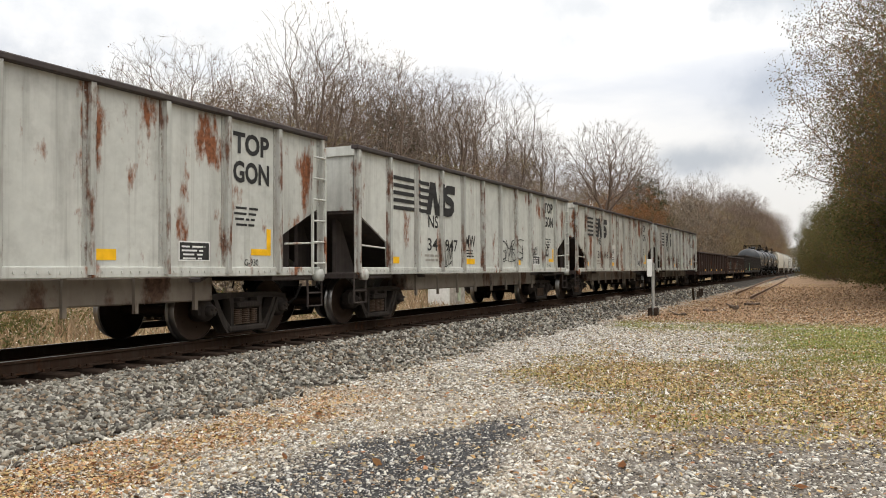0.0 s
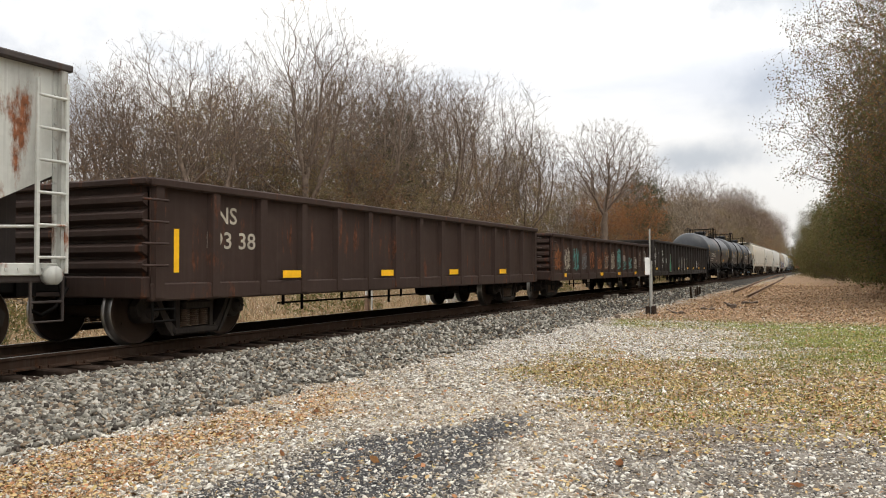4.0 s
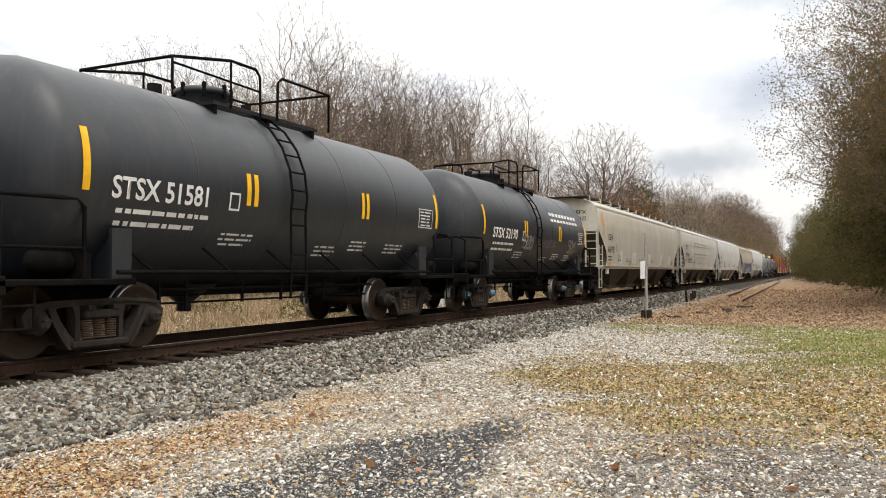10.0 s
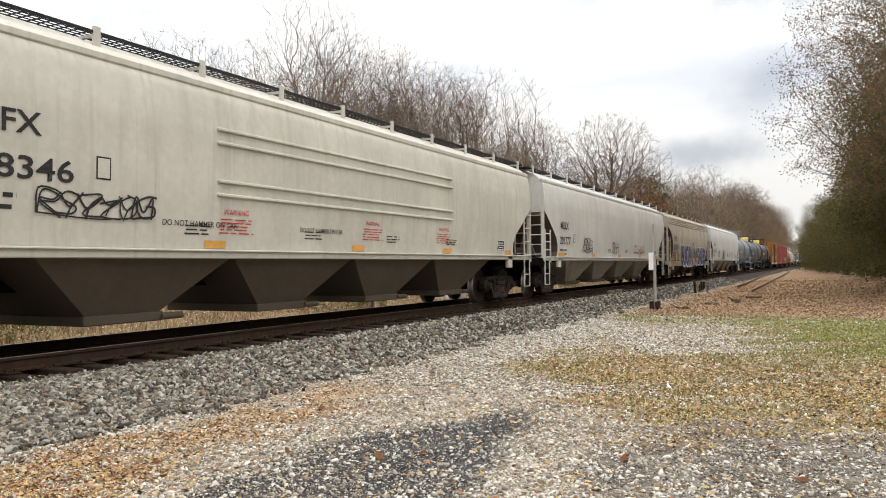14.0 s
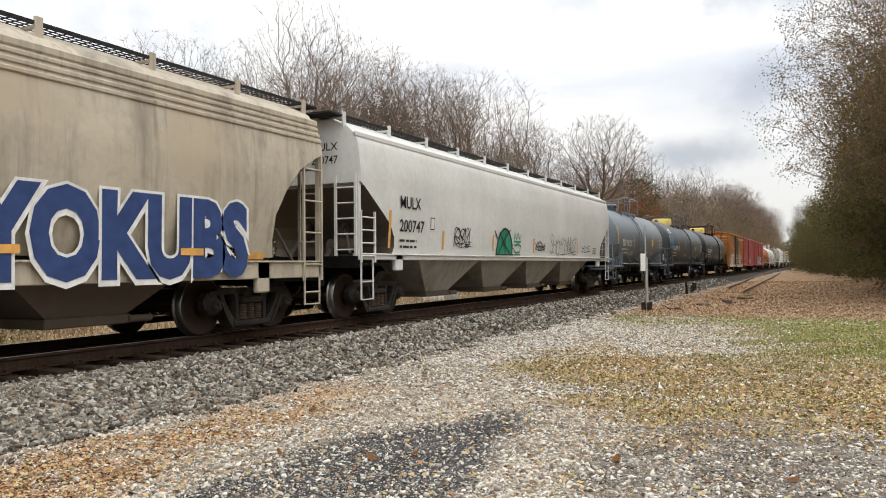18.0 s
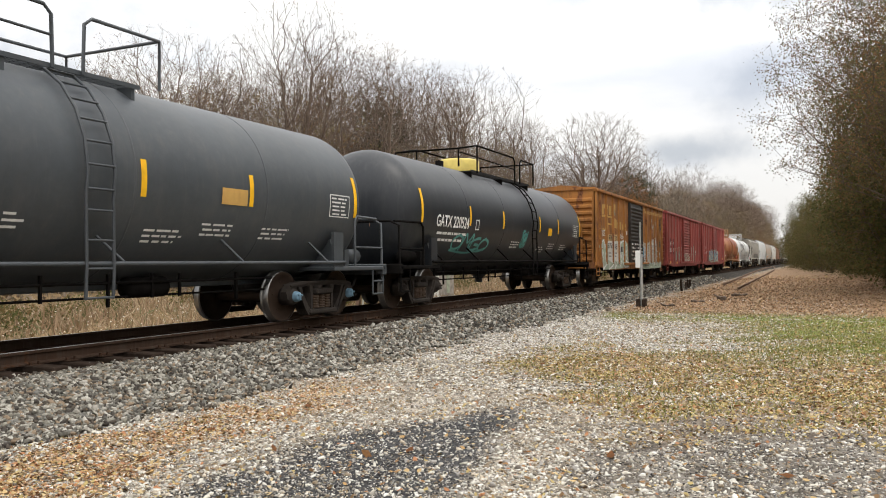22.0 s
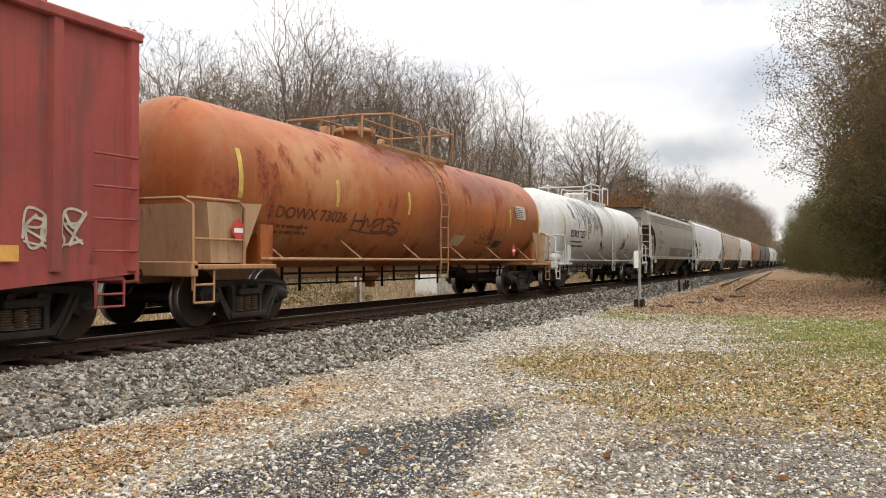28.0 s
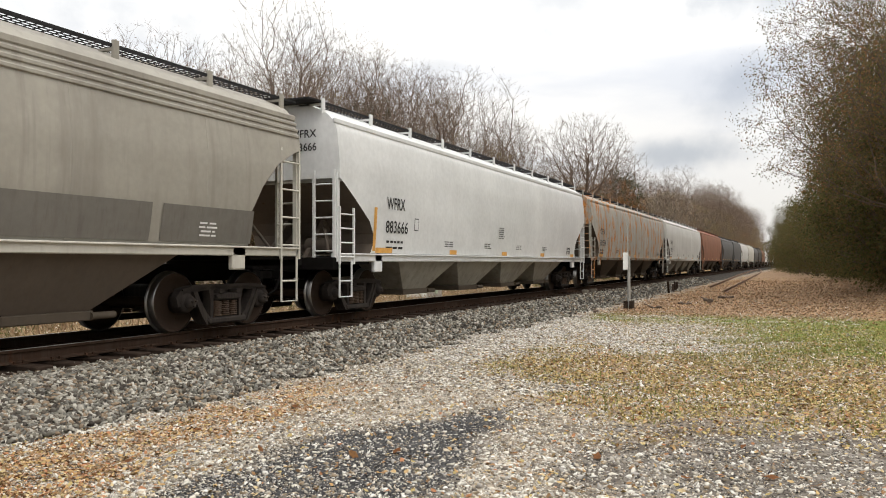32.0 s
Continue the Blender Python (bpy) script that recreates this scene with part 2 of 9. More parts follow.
M["twig"] = plain("bare_twig", (0.2, 0.155, 0.125), 0.95, 0.25, 3, 0, 0)
M["leaf_green"] = pieces("olive_leaf", [(0.1, 0.108, 0.03), (0.145, 0.14, 0.04), (0.17, 0.13, 0.045), (0.06, 0.07, 0.02), (0.2, 0.125, 0.05), (0.11, 0.115, 0.033)], 0.7, 0, thin=0.5)
M["leaf_rust"] = pieces("rust_leaf", [(0.24, 0.14, 0.075), (0.3, 0.18, 0.09), (0.2, 0.125, 0.075), (0.34, 0.21, 0.11)], 0.8, 0, thin=0.5)
M["leaf_pine"] = pieces("pine_needle", [(0.035, 0.055, 0.022), (0.05, 0.07, 0.028), (0.06, 0.07, 0.03)], 0.8, 0)
M["brush"] = pieces("brown_brush", [(0.205, 0.162, 0.12), (0.26, 0.205, 0.152), (0.18, 0.152, 0.1), (0.31, 0.25, 0.19), (0.12, 0.098, 0.072)], 0.9, 0)
M["rail"] = paint("rusty_rail", (0.055, 0.034, 0.024), 0.6, 0.3, (0.075, 0.036, 0.02), 0.85, spec=0.03)
M["rail_top"] = plain("worn_rail_head", (0.42, 0.41, 0.4), 0.3, 0.15, 4, 0.9, 0)
M["tie"] = plain("creosoted_wood", (0.045, 0.032, 0.025), 0.9, 0.45, 5, 0, 0.6, 0.03)
M["leaf_orange"] = pieces("orange_leaf", [(0.3, 0.13, 0.05), (0.24, 0.1, 0.04), (0.36, 0.18, 0.07)], 0.8, 0, thin=0.5)
# oily stone between the rails; the shade below the train is in these tones too
M["ballast_dark"] = pieces("oily_shaded_ballast_stone", [(0.06, 0.052, 0.046), (0.09, 0.08, 0.07), (0.045, 0.04, 0.036), (0.12, 0.1, 0.085)])
M["fluff"] = plain("seed_fluff", (0.7, 0.66, 0.58), 0.9, 0.1, 5, 0, 0)
# base colour cut to near black: holds the shade below the cars
M["steel"] = plain("shade_darkened_steel", (0.009, 0.008, 0.0075), 0.85, 0.35, 5, 0.0, spec=0.03)
M["cast"] = paint("cast_steel", (0.036, 0.03, 0.027), 0.35, 0.5, (0.05, 0.03, 0.02), 0.75, (0.075, 0.062, 0.05), spec=0.1)
M["rusty_spring"] = paint("rusty_spring", (0.11, 0.075, 0.055), 0.5, 0.4, (0.13, 0.06, 0.035), 0.8, spec=0.1)
M["wheel"] = paint("wheel_steel", (0.045, 0.03, 0.022), 0.5, 0.3, (0.055, 0.03, 0.02), 0.8, (0.05, 0.036, 0.028), spec=0.08)
M["tread"] = plain("polished_tread", (0.3, 0.29, 0.28), 0.35, 0.1, 4, 1.0, 0)
M["cap_blue"] = plain("blue_bearing_cap", (0.16, 0.27, 0.36), 0.5, 0.3, 9)
M["yellow"] = plain("yellow_reflector", (0.85, 0.47, 0.02), 0.4, 0.15, 6, 0, 0)
M["orange"] = plain("orange_reflector", (0.62, 0.33, 0.09), 0.5, 0.2, 6, 0, 0)
M["white_mark"] = plain("white_stencil", (0.72, 0.72, 0.7), 0.6, 0.15, 6, 0, 0)
M["black_mark"] = plain("black_stencil", (0.03, 0.03, 0.03), 0.6, 0.3, 6, 0, 0)
M["white"] = plain("white_paint", (0.76, 0.76, 0.74), 0.5, 0.08, 5)
M["galv"] = plain("galvanised", (0.42, 0.42, 0.4), 0.45, 0.2, 7, 0.6)
M["concrete"] = plain("concrete", (0.34, 0.32, 0.29), 0.9, 0.25, 5, 0, 0.3)

M["tan_chip"] = pieces("tan_mulch", [(0.58, 0.38, 0.23), (0.46, 0.28, 0.16), (0.66, 0.48, 0.32), (0.36, 0.22, 0.13), (0.6, 0.35, 0.2), (0.64, 0.56, 0.45), (0.28, 0.17, 0.1), (0.48, 0.46, 0.41)], bumpy=0, dark=0.25)
M["leaf_yellow"] = pieces("yellow_leaf_litter", [(0.42, 0.32, 0.11), (0.32, 0.22, 0.075), (0.54, 0.43, 0.19), (0.17, 0.12, 0.05), (0.46, 0.36, 0.14), (0.25, 0.22, 0.075), (0.38, 0.22, 0.085), (0.5, 0.42, 0.25)], bumpy=0, dark=0.35)
M["gravel_white"] = pieces("whitish_gravel", [(0.64, 0.62, 0.58), (0.48, 0.46, 0.43), (0.7, 0.69, 0.66), (0.36, 0.33, 0.29), (0.58, 0.55, 0.49)], dark=0.2)
M["leaf_wood"] = pieces("olive_brown_leaf", [(0.27, 0.22, 0.11), (0.33, 0.25, 0.13), (0.22, 0.2, 0.085), (0.36, 0.25, 0.14), (0.3, 0.22, 0.12)], 0.8, 0, thin=0.5)
M["leaf_tan"] = pieces("tan_leaf", [(0.26, 0.18, 0.08), (0.34, 0.19, 0.08), (0.18, 0.17, 0.06), (0.3, 0.16, 0.075), (0.15, 0.155, 0.055), (0.2, 0.13, 0.07), (0.14, 0.145, 0.05)], 0.7, 0, thin=0.5)
M["yellow_faded"] = plain("faded_yellow_strip", (0.52, 0.36, 0.1), 0.6, 0.3, 5)
# darker copy of the brush, with the shade under the lane trees in its tones
M["thicket_dark"] = pieces("shade_darkened_brush", [(0.08, 0.07, 0.04), (0.1, 0.08, 0.055), (0.06, 0.06, 0.03), (0.13, 0.1, 0.07)], 0.9, 0)
M["leaf_lane"] = pieces("lane_leaf", [(0.4, 0.26, 0.16), (0.28, 0.18, 0.105), (0.5, 0.35, 0.23), (0.2, 0.125, 0.075), (0.42, 0.25, 0.14), (0.36, 0.27, 0.18)], bumpy=0, dark=0.25)
# ---- mesh helpers ----
YC, YN = 9.537, 8.782          # track centre line, near rail
RNG = np.random.default_rng(7)


class Shape:
    """Collects vertices and faces of one part."""

    def __init__(self):
        self.v, self.f, self.smooth, self.mi, self.cur = [], [], [], [], 0

    def add(self, verts, faces, smooth=False):
        k = len(self.v)
        self.v += [tuple(p) for p in verts]
        self.f += [tuple(i + k for i in q) for q in faces]
        self.smooth += [smooth] * len(faces)
        self.mi += [self.cur] * len(faces)
        return self

    def box(self, x0, x1, y0, y1, z0, z1):
        c = [(x, y, z) for z in (z0, z1) for y in (y0, y1) for x in (x0, x1)]
        return self.add(c, [(0, 2, 3, 1), (4, 5, 7, 6), (0, 1, 5, 4), (2, 6, 7, 3), (0, 4, 6, 2), (1, 3, 7, 5)])

    def cbox(self, x0, x1, y0, y1, z0, z1, c=0.01):
        """A box with chamfered edges along x and chamfered ends."""
        def ring(x, g):
            a, b, d, e = y0 + g, y1 - g, z0 + g, z1 - g
            return [(x, a + c, d), (x, b - c, d), (x, b, d + c), (x, b, e - c), (x, b - c, e), (x, a + c, e), (x, a, e - c), (x, a, d + c)]
        v = ring(x0, c) + ring(x0 + c, 0) + ring(x1 - c, 0) + ring(x1, c)
        f = [tuple(range(7, -1, -1)), tuple(range(24, 32))]
        for r in range(3):
            f += [(r * 8 + i, r * 8 + (i + 1) % 8, r * 8 + 8 + (i + 1) % 8, r * 8 + 8 + i) for i in range(8)]
        return self.add(v, f)

    def prism(self, prof, x0, x1, axis="x", smooth=False):
        """Extrudes a closed outline of (a, b) pairs along an axis: x takes (y, z), y takes (x, z), z takes (x, y)."""
        put = {"x": lambda t, a, b: (t, a, b), "y": lambda t, a, b: (a, t, b), "z": lambda t, a, b: (a, b, t)}[axis]
        n = len(prof)
        v = [put(x0, a, b) for a, b in prof] + [put(x1, a, b) for a, b in prof]
        self.add(v, [tuple(range(n - 1, -1, -1)), tuple(range(n, 2 * n))])
        k = len(self.v) - 2 * n
        self.f += [(k + i, k + (i + 1) % n, k + n + (i + 1) % n, k + n + i) for i in range(n)]
        self.smooth += [smooth] * n
        self.mi += [self.cur] * n
        return self

    def tube(self, pts, r, n=6, r1=None, smooth=True):
        """A rod along a polyline, tapering from r to r1."""
        pts = [Vector(p) for p in pts]
        r1 = r if r1 is None else r1
        rings, last = [], None
        for i, p in enumerate(pts):
            d = (pts[min(i + 1, len(pts) - 1)] - pts[max(i - 1, 0)]).normalized()
            u = d.orthogonal().normalized() if last is None else (last - d * last.dot(d)).normalized()
            last = u
            w, q = d.cross(u), r + (r1 - r) * i / max(1, len(pts) - 1)
            rings.append([p + (u * math.cos(2 * math.pi * k / n) + w * math.sin(2 * math.pi * k / n)) * q for k in range(n)])
        v = [q for ring in rings for q in ring]
        f = [(i * n + k, i * n + (k + 1) % n, i * n + n + (k + 1) % n, i * n + n + k) for i in range(len(pts) - 1) for k in range(n)]
        self.add(v, f, smooth)
        return self.add(rings[0] + rings[-1], [tuple(range(n - 1, -1, -1)), tuple(range(n, 2 * n))])

    def lathe(self, prof, n=28, axis="y", centre=(0, 0, 0), smooth=True, close=False):
        """Turns (radius, along) pairs about an axis."""
        cx, cy, cz = centre
        v = []
        for r, t in prof:
            for k in range(n):
                a = 2 * math.pi * k / n
                c, s = r * math.cos(a), r * math.sin(a)
                v.append({"y": (cx + c, cy + t, cz + s), "x": (cx + t, cy + c, cz + s), "z": (cx + c, cy + s, cz + t)}[axis])
        f = [(i * n + k, i * n + (k + 1) % n, i * n + n + (k + 1) % n, i * n + n + k) for i in range(len(prof) - 1) for k in range(n)]
        return self.add(v, f, smooth)

    def mesh(self, name, mat):
        me = bpy.data.meshes.new(name)
        me.from_pydata(self.v, [], self.f)
        bm = bmesh.new()
        bm.from_mesh(me)
        bmesh.ops.recalc_face_normals(bm, faces=bm.faces)
        bm.to_mesh(me)
        bm.free()
        me.polygons.foreach_set("use_smooth", self.smooth)
        for m in mat if isinstance(mat, (list, tuple)) else [mat]:
            me.materials.append(m)
        me.polygons.foreach_set("material_index", self.mi)
        return me


def part(name, shape, mat, parent=None, label="", at=None):
    """One mesh object under a thing or a part."""
    me = shape if isinstance(shape, bpy.types.Mesh) else shape.mesh(name, mat)
    ob = new(name, me)
    if parent is not None:
        ob.parent = parent
    if at is not None:
        ob.matrix_local = at if isinstance(at, Matrix) else Matrix.Translation(at)
    return tagged(ob, label)


def empty(name, label, category, m=None, group="", kind=""):
    ob = new(name)
    ob.empty_display_size = 0.3
    if m is not None:
        ob.matrix_world = m
    return tagged(ob, label, category, group, kind)


def tri_mesh(name, verts, tris, mat, smooth=False):
    me = bpy.data.meshes.new(name)
    verts, tris = np.asarray(verts, np.float32), np.asarray(tris, np.int32)
    me.vertices.add(len(verts))
    me.vertices.foreach_set("co", verts.ravel())
    me.loops.add(tris.size)
    me.loops.foreach_set("vertex_index", tris.ravel())
    me.polygons.add(len(tris))
    me.polygons.foreach_set("loop_start", np.arange(len(tris), dtype=np.int32) * 3)
    if smooth:
        me.polygons.foreach_set("use_smooth", np.ones(len(tris), bool))
    me.update(calc_edges=True)
    me.materials.append(mat)
    return me


def rock_kinds(kind, n, flat=0.7):
    """A few uneven stones: 20-sided or 8-sided."""
    out = []
    if kind == 20:
        p = (1 + 5 ** 0.5) / 2
        v = np.array([(-1, p, 0), (1, p, 0), (-1, -p, 0), (1, -p, 0), (0, -1, p), (0, 1, p), (0, -1, -p), (0, 1, -p), (p, 0, -1), (p, 0, 1), (-p, 0, -1), (-p, 0, 1)]) / 1.9
        f = np.array([(0, 11, 5), (0, 5, 1), (0, 1, 7), (0, 7, 10), (0, 10, 11), (1, 5, 9), (5, 11, 4), (11, 10, 2), (10, 7, 6), (7, 1, 8), (3, 9, 4), (3, 4, 2), (3, 2, 6), (3, 6, 8), (3, 8, 9), (4, 9, 5), (2, 4, 11), (6, 2, 10), (8, 6, 7), (9, 8, 1)])
    else:
        v = np.array([(1, 0, 0), (-1, 0, 0), (0, 1, 0), (0, -1, 0), (0, 0, 1), (0, 0, -1)], float)
        f = np.array([(0, 2, 4), (2, 1, 4), (1, 3, 4), (3, 0, 4), (2, 0, 5), (1, 2, 5), (3, 1, 5), (0, 3, 5)])
    for _ in range(n):
        w = v * (1 + RNG.normal(0, 0.24, (len(v), 1))) + RNG.normal(0, 0.15, v.shape)
        w *= np.array([1.15, RNG.uniform(0.6, 1.0), flat * RNG.uniform(0.55, 1.0)])
        out.append((w, f))
    return out


def strew(name, mat, kinds, pts, size, tilt=0.5, label="", category=""):
    """Joins many small pieces at pts into one mesh."""
    vs, fs, k = [], [], 0
    n = len(pts)
    pick = RNG.integers(0, len(kinds), n)
    for j, (v, f) in enumerate(kinds):
        i = np.nonzero(pick == j)[0]
        if not len(i):
            continue
        a, b, c = RNG.uniform(0, 6.283, len(i)), RNG.normal(0, tilt, len(i)), RNG.normal(0, tilt, len(i))
        ca, sa, cb, sb, cc, sc = np.cos(a), np.sin(a), np.cos(b), np.sin(b), np.cos(c), np.sin(c)
        R = np.empty((len(i), 3, 3))
        R[:, 0] = np.stack([ca * cb, ca * sb * sc - sa * cc, ca * sb * cc + sa * sc], 1)
        R[:, 1] = np.stack([sa * cb, sa * sb * sc + ca * cc, sa * sb * cc - ca * sc], 1)
        R[:, 2] = np.stack([-sb, cb * sc, cb * cc], 1)
        w = np.einsum("nij,vj->nvi", R, v) * np.asarray(size)[i][:, None, None] + np.asarray(pts)[i][:, None, :]
        vs.append(w.reshape(-1, 3))
        fs.append((f[None] + (np.arange(len(i)) * len(v))[:, None, None]).reshape(-1, 3) + k)
        k += len(i) * len(v)
    ob = new(name, tri_mesh(name, np.concatenate(vs), np.concatenate(fs), mat))
    return tagged(ob, label, category, kind="stuff")


# ---- ground: one sheet from the camera's feet to the horizon ----
def wave(x, y, s, seed=0.0):
    """Smooth value in about -1..1 from summed sines."""
    x, y = np.asarray(x) / s, np.asarray(y) / s
    return (np.sin(1.7 * x + 1.3 * y + seed) + np.sin(-1.1 * x + 2.3 * y + 2.1 * seed + 1) + np.sin(2.9 * x - 0.7 * y + 3.7 * seed + 2) + np.sin(3.7 * x + 3.1 * y + 5 * seed)) / 4


def toe(x):
    return 6.35 + 0.25 * wave(x, x * 0, 2.2, 1.0) + 0.12 * wave(x, x * 0, 0.5, 2.0)


def ground_z(x, y):
    x, y = np.asarray(x, float), np.asarray(y, float)
    lift = np.clip((y - toe(x)) / (7.85 - toe(x)), 0, 1)
    far = np.clip((y - 11.25) / 1.1, 0, 1)
    z = -0.55 + 0.29 * lift * lift * (3 - 2 * lift)
    z = np.where(y > 11.25, -0.26 - 0.34 * far, z)
    z = z + np.where(y < toe(x), 0.02 * wave(x, y, 1.5, 3) + 0.008 * wave(x, y, 0.3, 4), 0)
    bank = np.clip((-1.5 - y) / 4, 0, 1) * np.clip((x - 26) / 14, 0, 1)
    z = z + 0.5 * bank
    z = z + np.where(y > 13, 0.06 * wave(x, y, 4, 5) + 0.02 * np.clip(y - 24, 0, 60), 0)
    return z


def smooth01(a, b, v):
    t = np.clip((v - a) / (b - a), 0, 1)
    return t * t * (3 - 2 * t)


def inside(x, y, poly, soft=0.25):
    """1 inside a convex outline (anticlockwise), fading over soft metres."""
    d = np.full(np.shape(x), 1e9)
    for (ax, ay), (bx, by) in zip(poly, poly[1:] + poly[:1]):
        n = math.hypot(bx - ax, by - ay)
        d = np.minimum(d, ((bx - ax) * (y - ay) - (by - ay) * (x - ax)) / n)
    return smooth01(-soft, soft, d)


def pale_patch(x, y):
    """Whitish gravel between the grass and the ballast."""
    wob = 0.8 * wave(x, y, 1.7, 22) + 0.7 * wave(x, y, 0.6, 23)
    return smooth01(11.5, 17.0, x + 2 * wob) * smooth01(24.5, 20.0, x + 2 * wob) * smooth01(-0.8, 3.0, y + 1.4 * wob)


def zones(x, y):
    """Cover of the ground: ballast, tan leaf mould, dark old asphalt, grass, leaf lane, field."""
    x, y = np.asarray(x, float), np.asarray(y, float)
    wob = 0.35 * wave(x, y, 0.9, 6) + 0.2 * wave(x, y, 0.28, 7)
    stone = smooth01(-0.15, 0.25, y - toe(x) + 0.25 * wave(x, y, 0.4, 8)) * smooth01(0.4, -0.4, y - 12.1)
    tan = smooth01(0.8, 0.1, np.abs(y - (5.35 + 0.06 * (x - 5)) + 0.7 * wob) - 0.1) * smooth01(10.5, 7.0, x + wob) * np.clip(0.62 + 0.6 * wave(x, y, 0.35, 16) + 0.35 * wave(x, y, 0.9, 26), 0, 1)
    dark = inside(x + 0.5 * wob, y + 0.5 * wob, [(2.5, 2.2), (5.6, 2.35), (7.3, 2.6), (8.7, 2.8), (7.5, 3.45), (6.5, 4.1), (4.6, 4.15), (2.5, 4.3)])
    dark = np.maximum(dark, 0.6 * inside(x + wob, y + wob, [(5.2, -2), (9.2, -2), (8.4, 0.9), (7.0, 1.9), (5.6, 1.6)]))
    blotch = wave(x, y, 1.3, 14) + 0.6 * wave(x, y, 0.45, 15)
    grass = smooth01(12.5, 16.0, x + wob + 1.2 * blotch) * smooth01(26, 22, x + 2 * wob) * smooth01(3.4, 0.4, y + wob - 0.12 * (x - 14) + 0.5 * blotch)
    grass = np.maximum(grass, 0.9 * smooth01(20.5, 22.0, x + wob) * smooth01(26.5, 24.5, x + wob) * smooth01(5.9, 5.2, y + wob))
    grass = grass * smooth01(-1.1, 0.2, blotch)
    bright = pale_patch(x, y)
    grass = grass * (1 - 0.85 * bright)
    leafy = 0.92 * smooth01(-1.2, 2.4, x - np.maximum(8.0, 6.8 + y) + 2.5 * wob + 0.8 * blotch) * smooth01(24, 21, x + wob) * smooth01(5.2, 4.2, y + wob) * (1 - 0.85 * bright) * smooth01(-1.5, -0.2, blotch)
    green = smooth01(15.5, 18, x + wob) * smooth01(25, 22.5, x + wob) * smooth01(1.8, 0.4, y + 1.5 * wob) * smooth01(-1.4, -0.3, blotch)
    grass = np.maximum(grass, green)
    lane = smooth01(23, 27, x + wob) * smooth01(toe(x) + 0.2, toe(x) - 1.5, y + wob)
    lane = np.maximum(lane, leafy * (1 - 0.7 * grass))
    field = smooth01(11.9, 12.7, y + 0.5 * wob)
    wild = np.maximum(field, smooth01(-2.5, -4.5, y) * smooth01(20, 32, x))
    return stone, tan, dark, grass, lane, wild


def graded(stops):
    """Grid lines: each stop gives (from, to, step), joined."""
    out = [np.arange(a, b, s) for a, b, s in stops]
    return np.concatenate(out + [[stops[-1][1]]])


def ground_material():
    m, nt, N, L, b = tree_of("mixed_ground")

    def attr(n):
        a = N("ShaderNodeAttribute")
        a.attribute_name = n
        return a.outputs["Fac"]
    fine, mid = noise_node(nt, 28, 6, rough=0.7), noise_node(nt, 3.0, 5)
    both = mix(nt, 0.5, fine.outputs["Fac"], mid.outputs["Fac"])
    col = ramp(nt, both, [(0.33, (0.07, 0.055, 0.04)), (0.5, (0.24, 0.2, 0.155)), (0.66, (0.5, 0.45, 0.38))])
    # "stone" tones are near black: shade of the gaps between ballast stones, as colour
    for key, stops in (("stone", [(0.35, (0.02, 0.018, 0.016)), (0.65, (0.08, 0.072, 0.063))]),
                       ("tan", [(0.35, (0.34, 0.2, 0.1)), (0.65, (0.66, 0.46, 0.27))]),
                       ("dark", [(0.35, (0.035, 0.035, 0.037)), (0.65, (0.085, 0.083, 0.082))]),
                       ("grass", [(0.35, (0.08, 0.12, 0.022)), (0.5, (0.17, 0.21, 0.05)), (0.65, (0.3, 0.29, 0.1))]),
                       ("lane", [(0.35, (0.12, 0.075, 0.045)), (0.5, (0.24, 0.16, 0.1)), (0.65, (0.38, 0.265, 0.175))]),
                       ("wild", [(0.35, (0.13, 0.09, 0.05)), (0.65, (0.3, 0.21, 0.11))])):
        col = mix(nt, attr(key), col, ramp(nt, both, stops))
    L(col, b.inputs["Base Color"])
    b.inputs["Roughness"].default_value = 0.95
    b.inputs["Specular IOR Level"].default_value = 0.05
    bump(nt, b, fine.outputs["Fac"], 0.6, 0.02)
    return m


def build_ground():
    gx = graded([(-400, -40, 60), (-40, 2, 3), (2, 20, 0.12), (20, 45, 0.3), (45, 120, 1.5), (120, 400, 10), (400, 2000, 100)])
    gy = graded([(-900, -60, 60), (-60, -10, 4), (-10, -3, 0.6), (-3, 8.2, 0.1), (8.2, 14, 0.3), (14, 40, 2), (40, 160, 10), (160, 1200, 80)])
    X, Y = np.meshgrid(gx, gy, indexing="ij")
    Z = ground_z(X, Y)
    n, k = X.shape
    v = np.stack([X, Y, Z], -1).reshape(-1, 3)
    i = (np.arange(n - 1)[:, None] * k + np.arange(k - 1)).ravel()
    t = np.concatenate([np.stack([i, i + k, i + k + 1], 1), np.stack([i, i + k + 1, i + 1], 1)])
    me = tri_mesh("ground", v, t, ground_material(), True)
    for key, val in zip(("stone", "tan", "dark", "grass", "lane", "wild"), zones(X, Y)):
        me.attributes.new(key, "FLOAT", "POINT").data.foreach_set("value", val.astype(np.float32).ravel())
    tagged(new("ground", me), "gravel verge with leaf mould, old asphalt and thin grass", "ground", kind="structure")


build_ground()


def spread(n, x0, x1, y0, y1, weight):
    """n tries of points, denser near the camera, kept by weight(x, y)."""
    x = 1 / (1 / x0 + RNG.random(n) * (1 / x1 - 1 / x0))
    y = RNG.uniform(y0, y1, n)
    keep = RNG.random(n) < weight(x, y)
    x, y = x[keep], y[keep]
    return np.stack([x, y, ground_z(x, y)], 1)


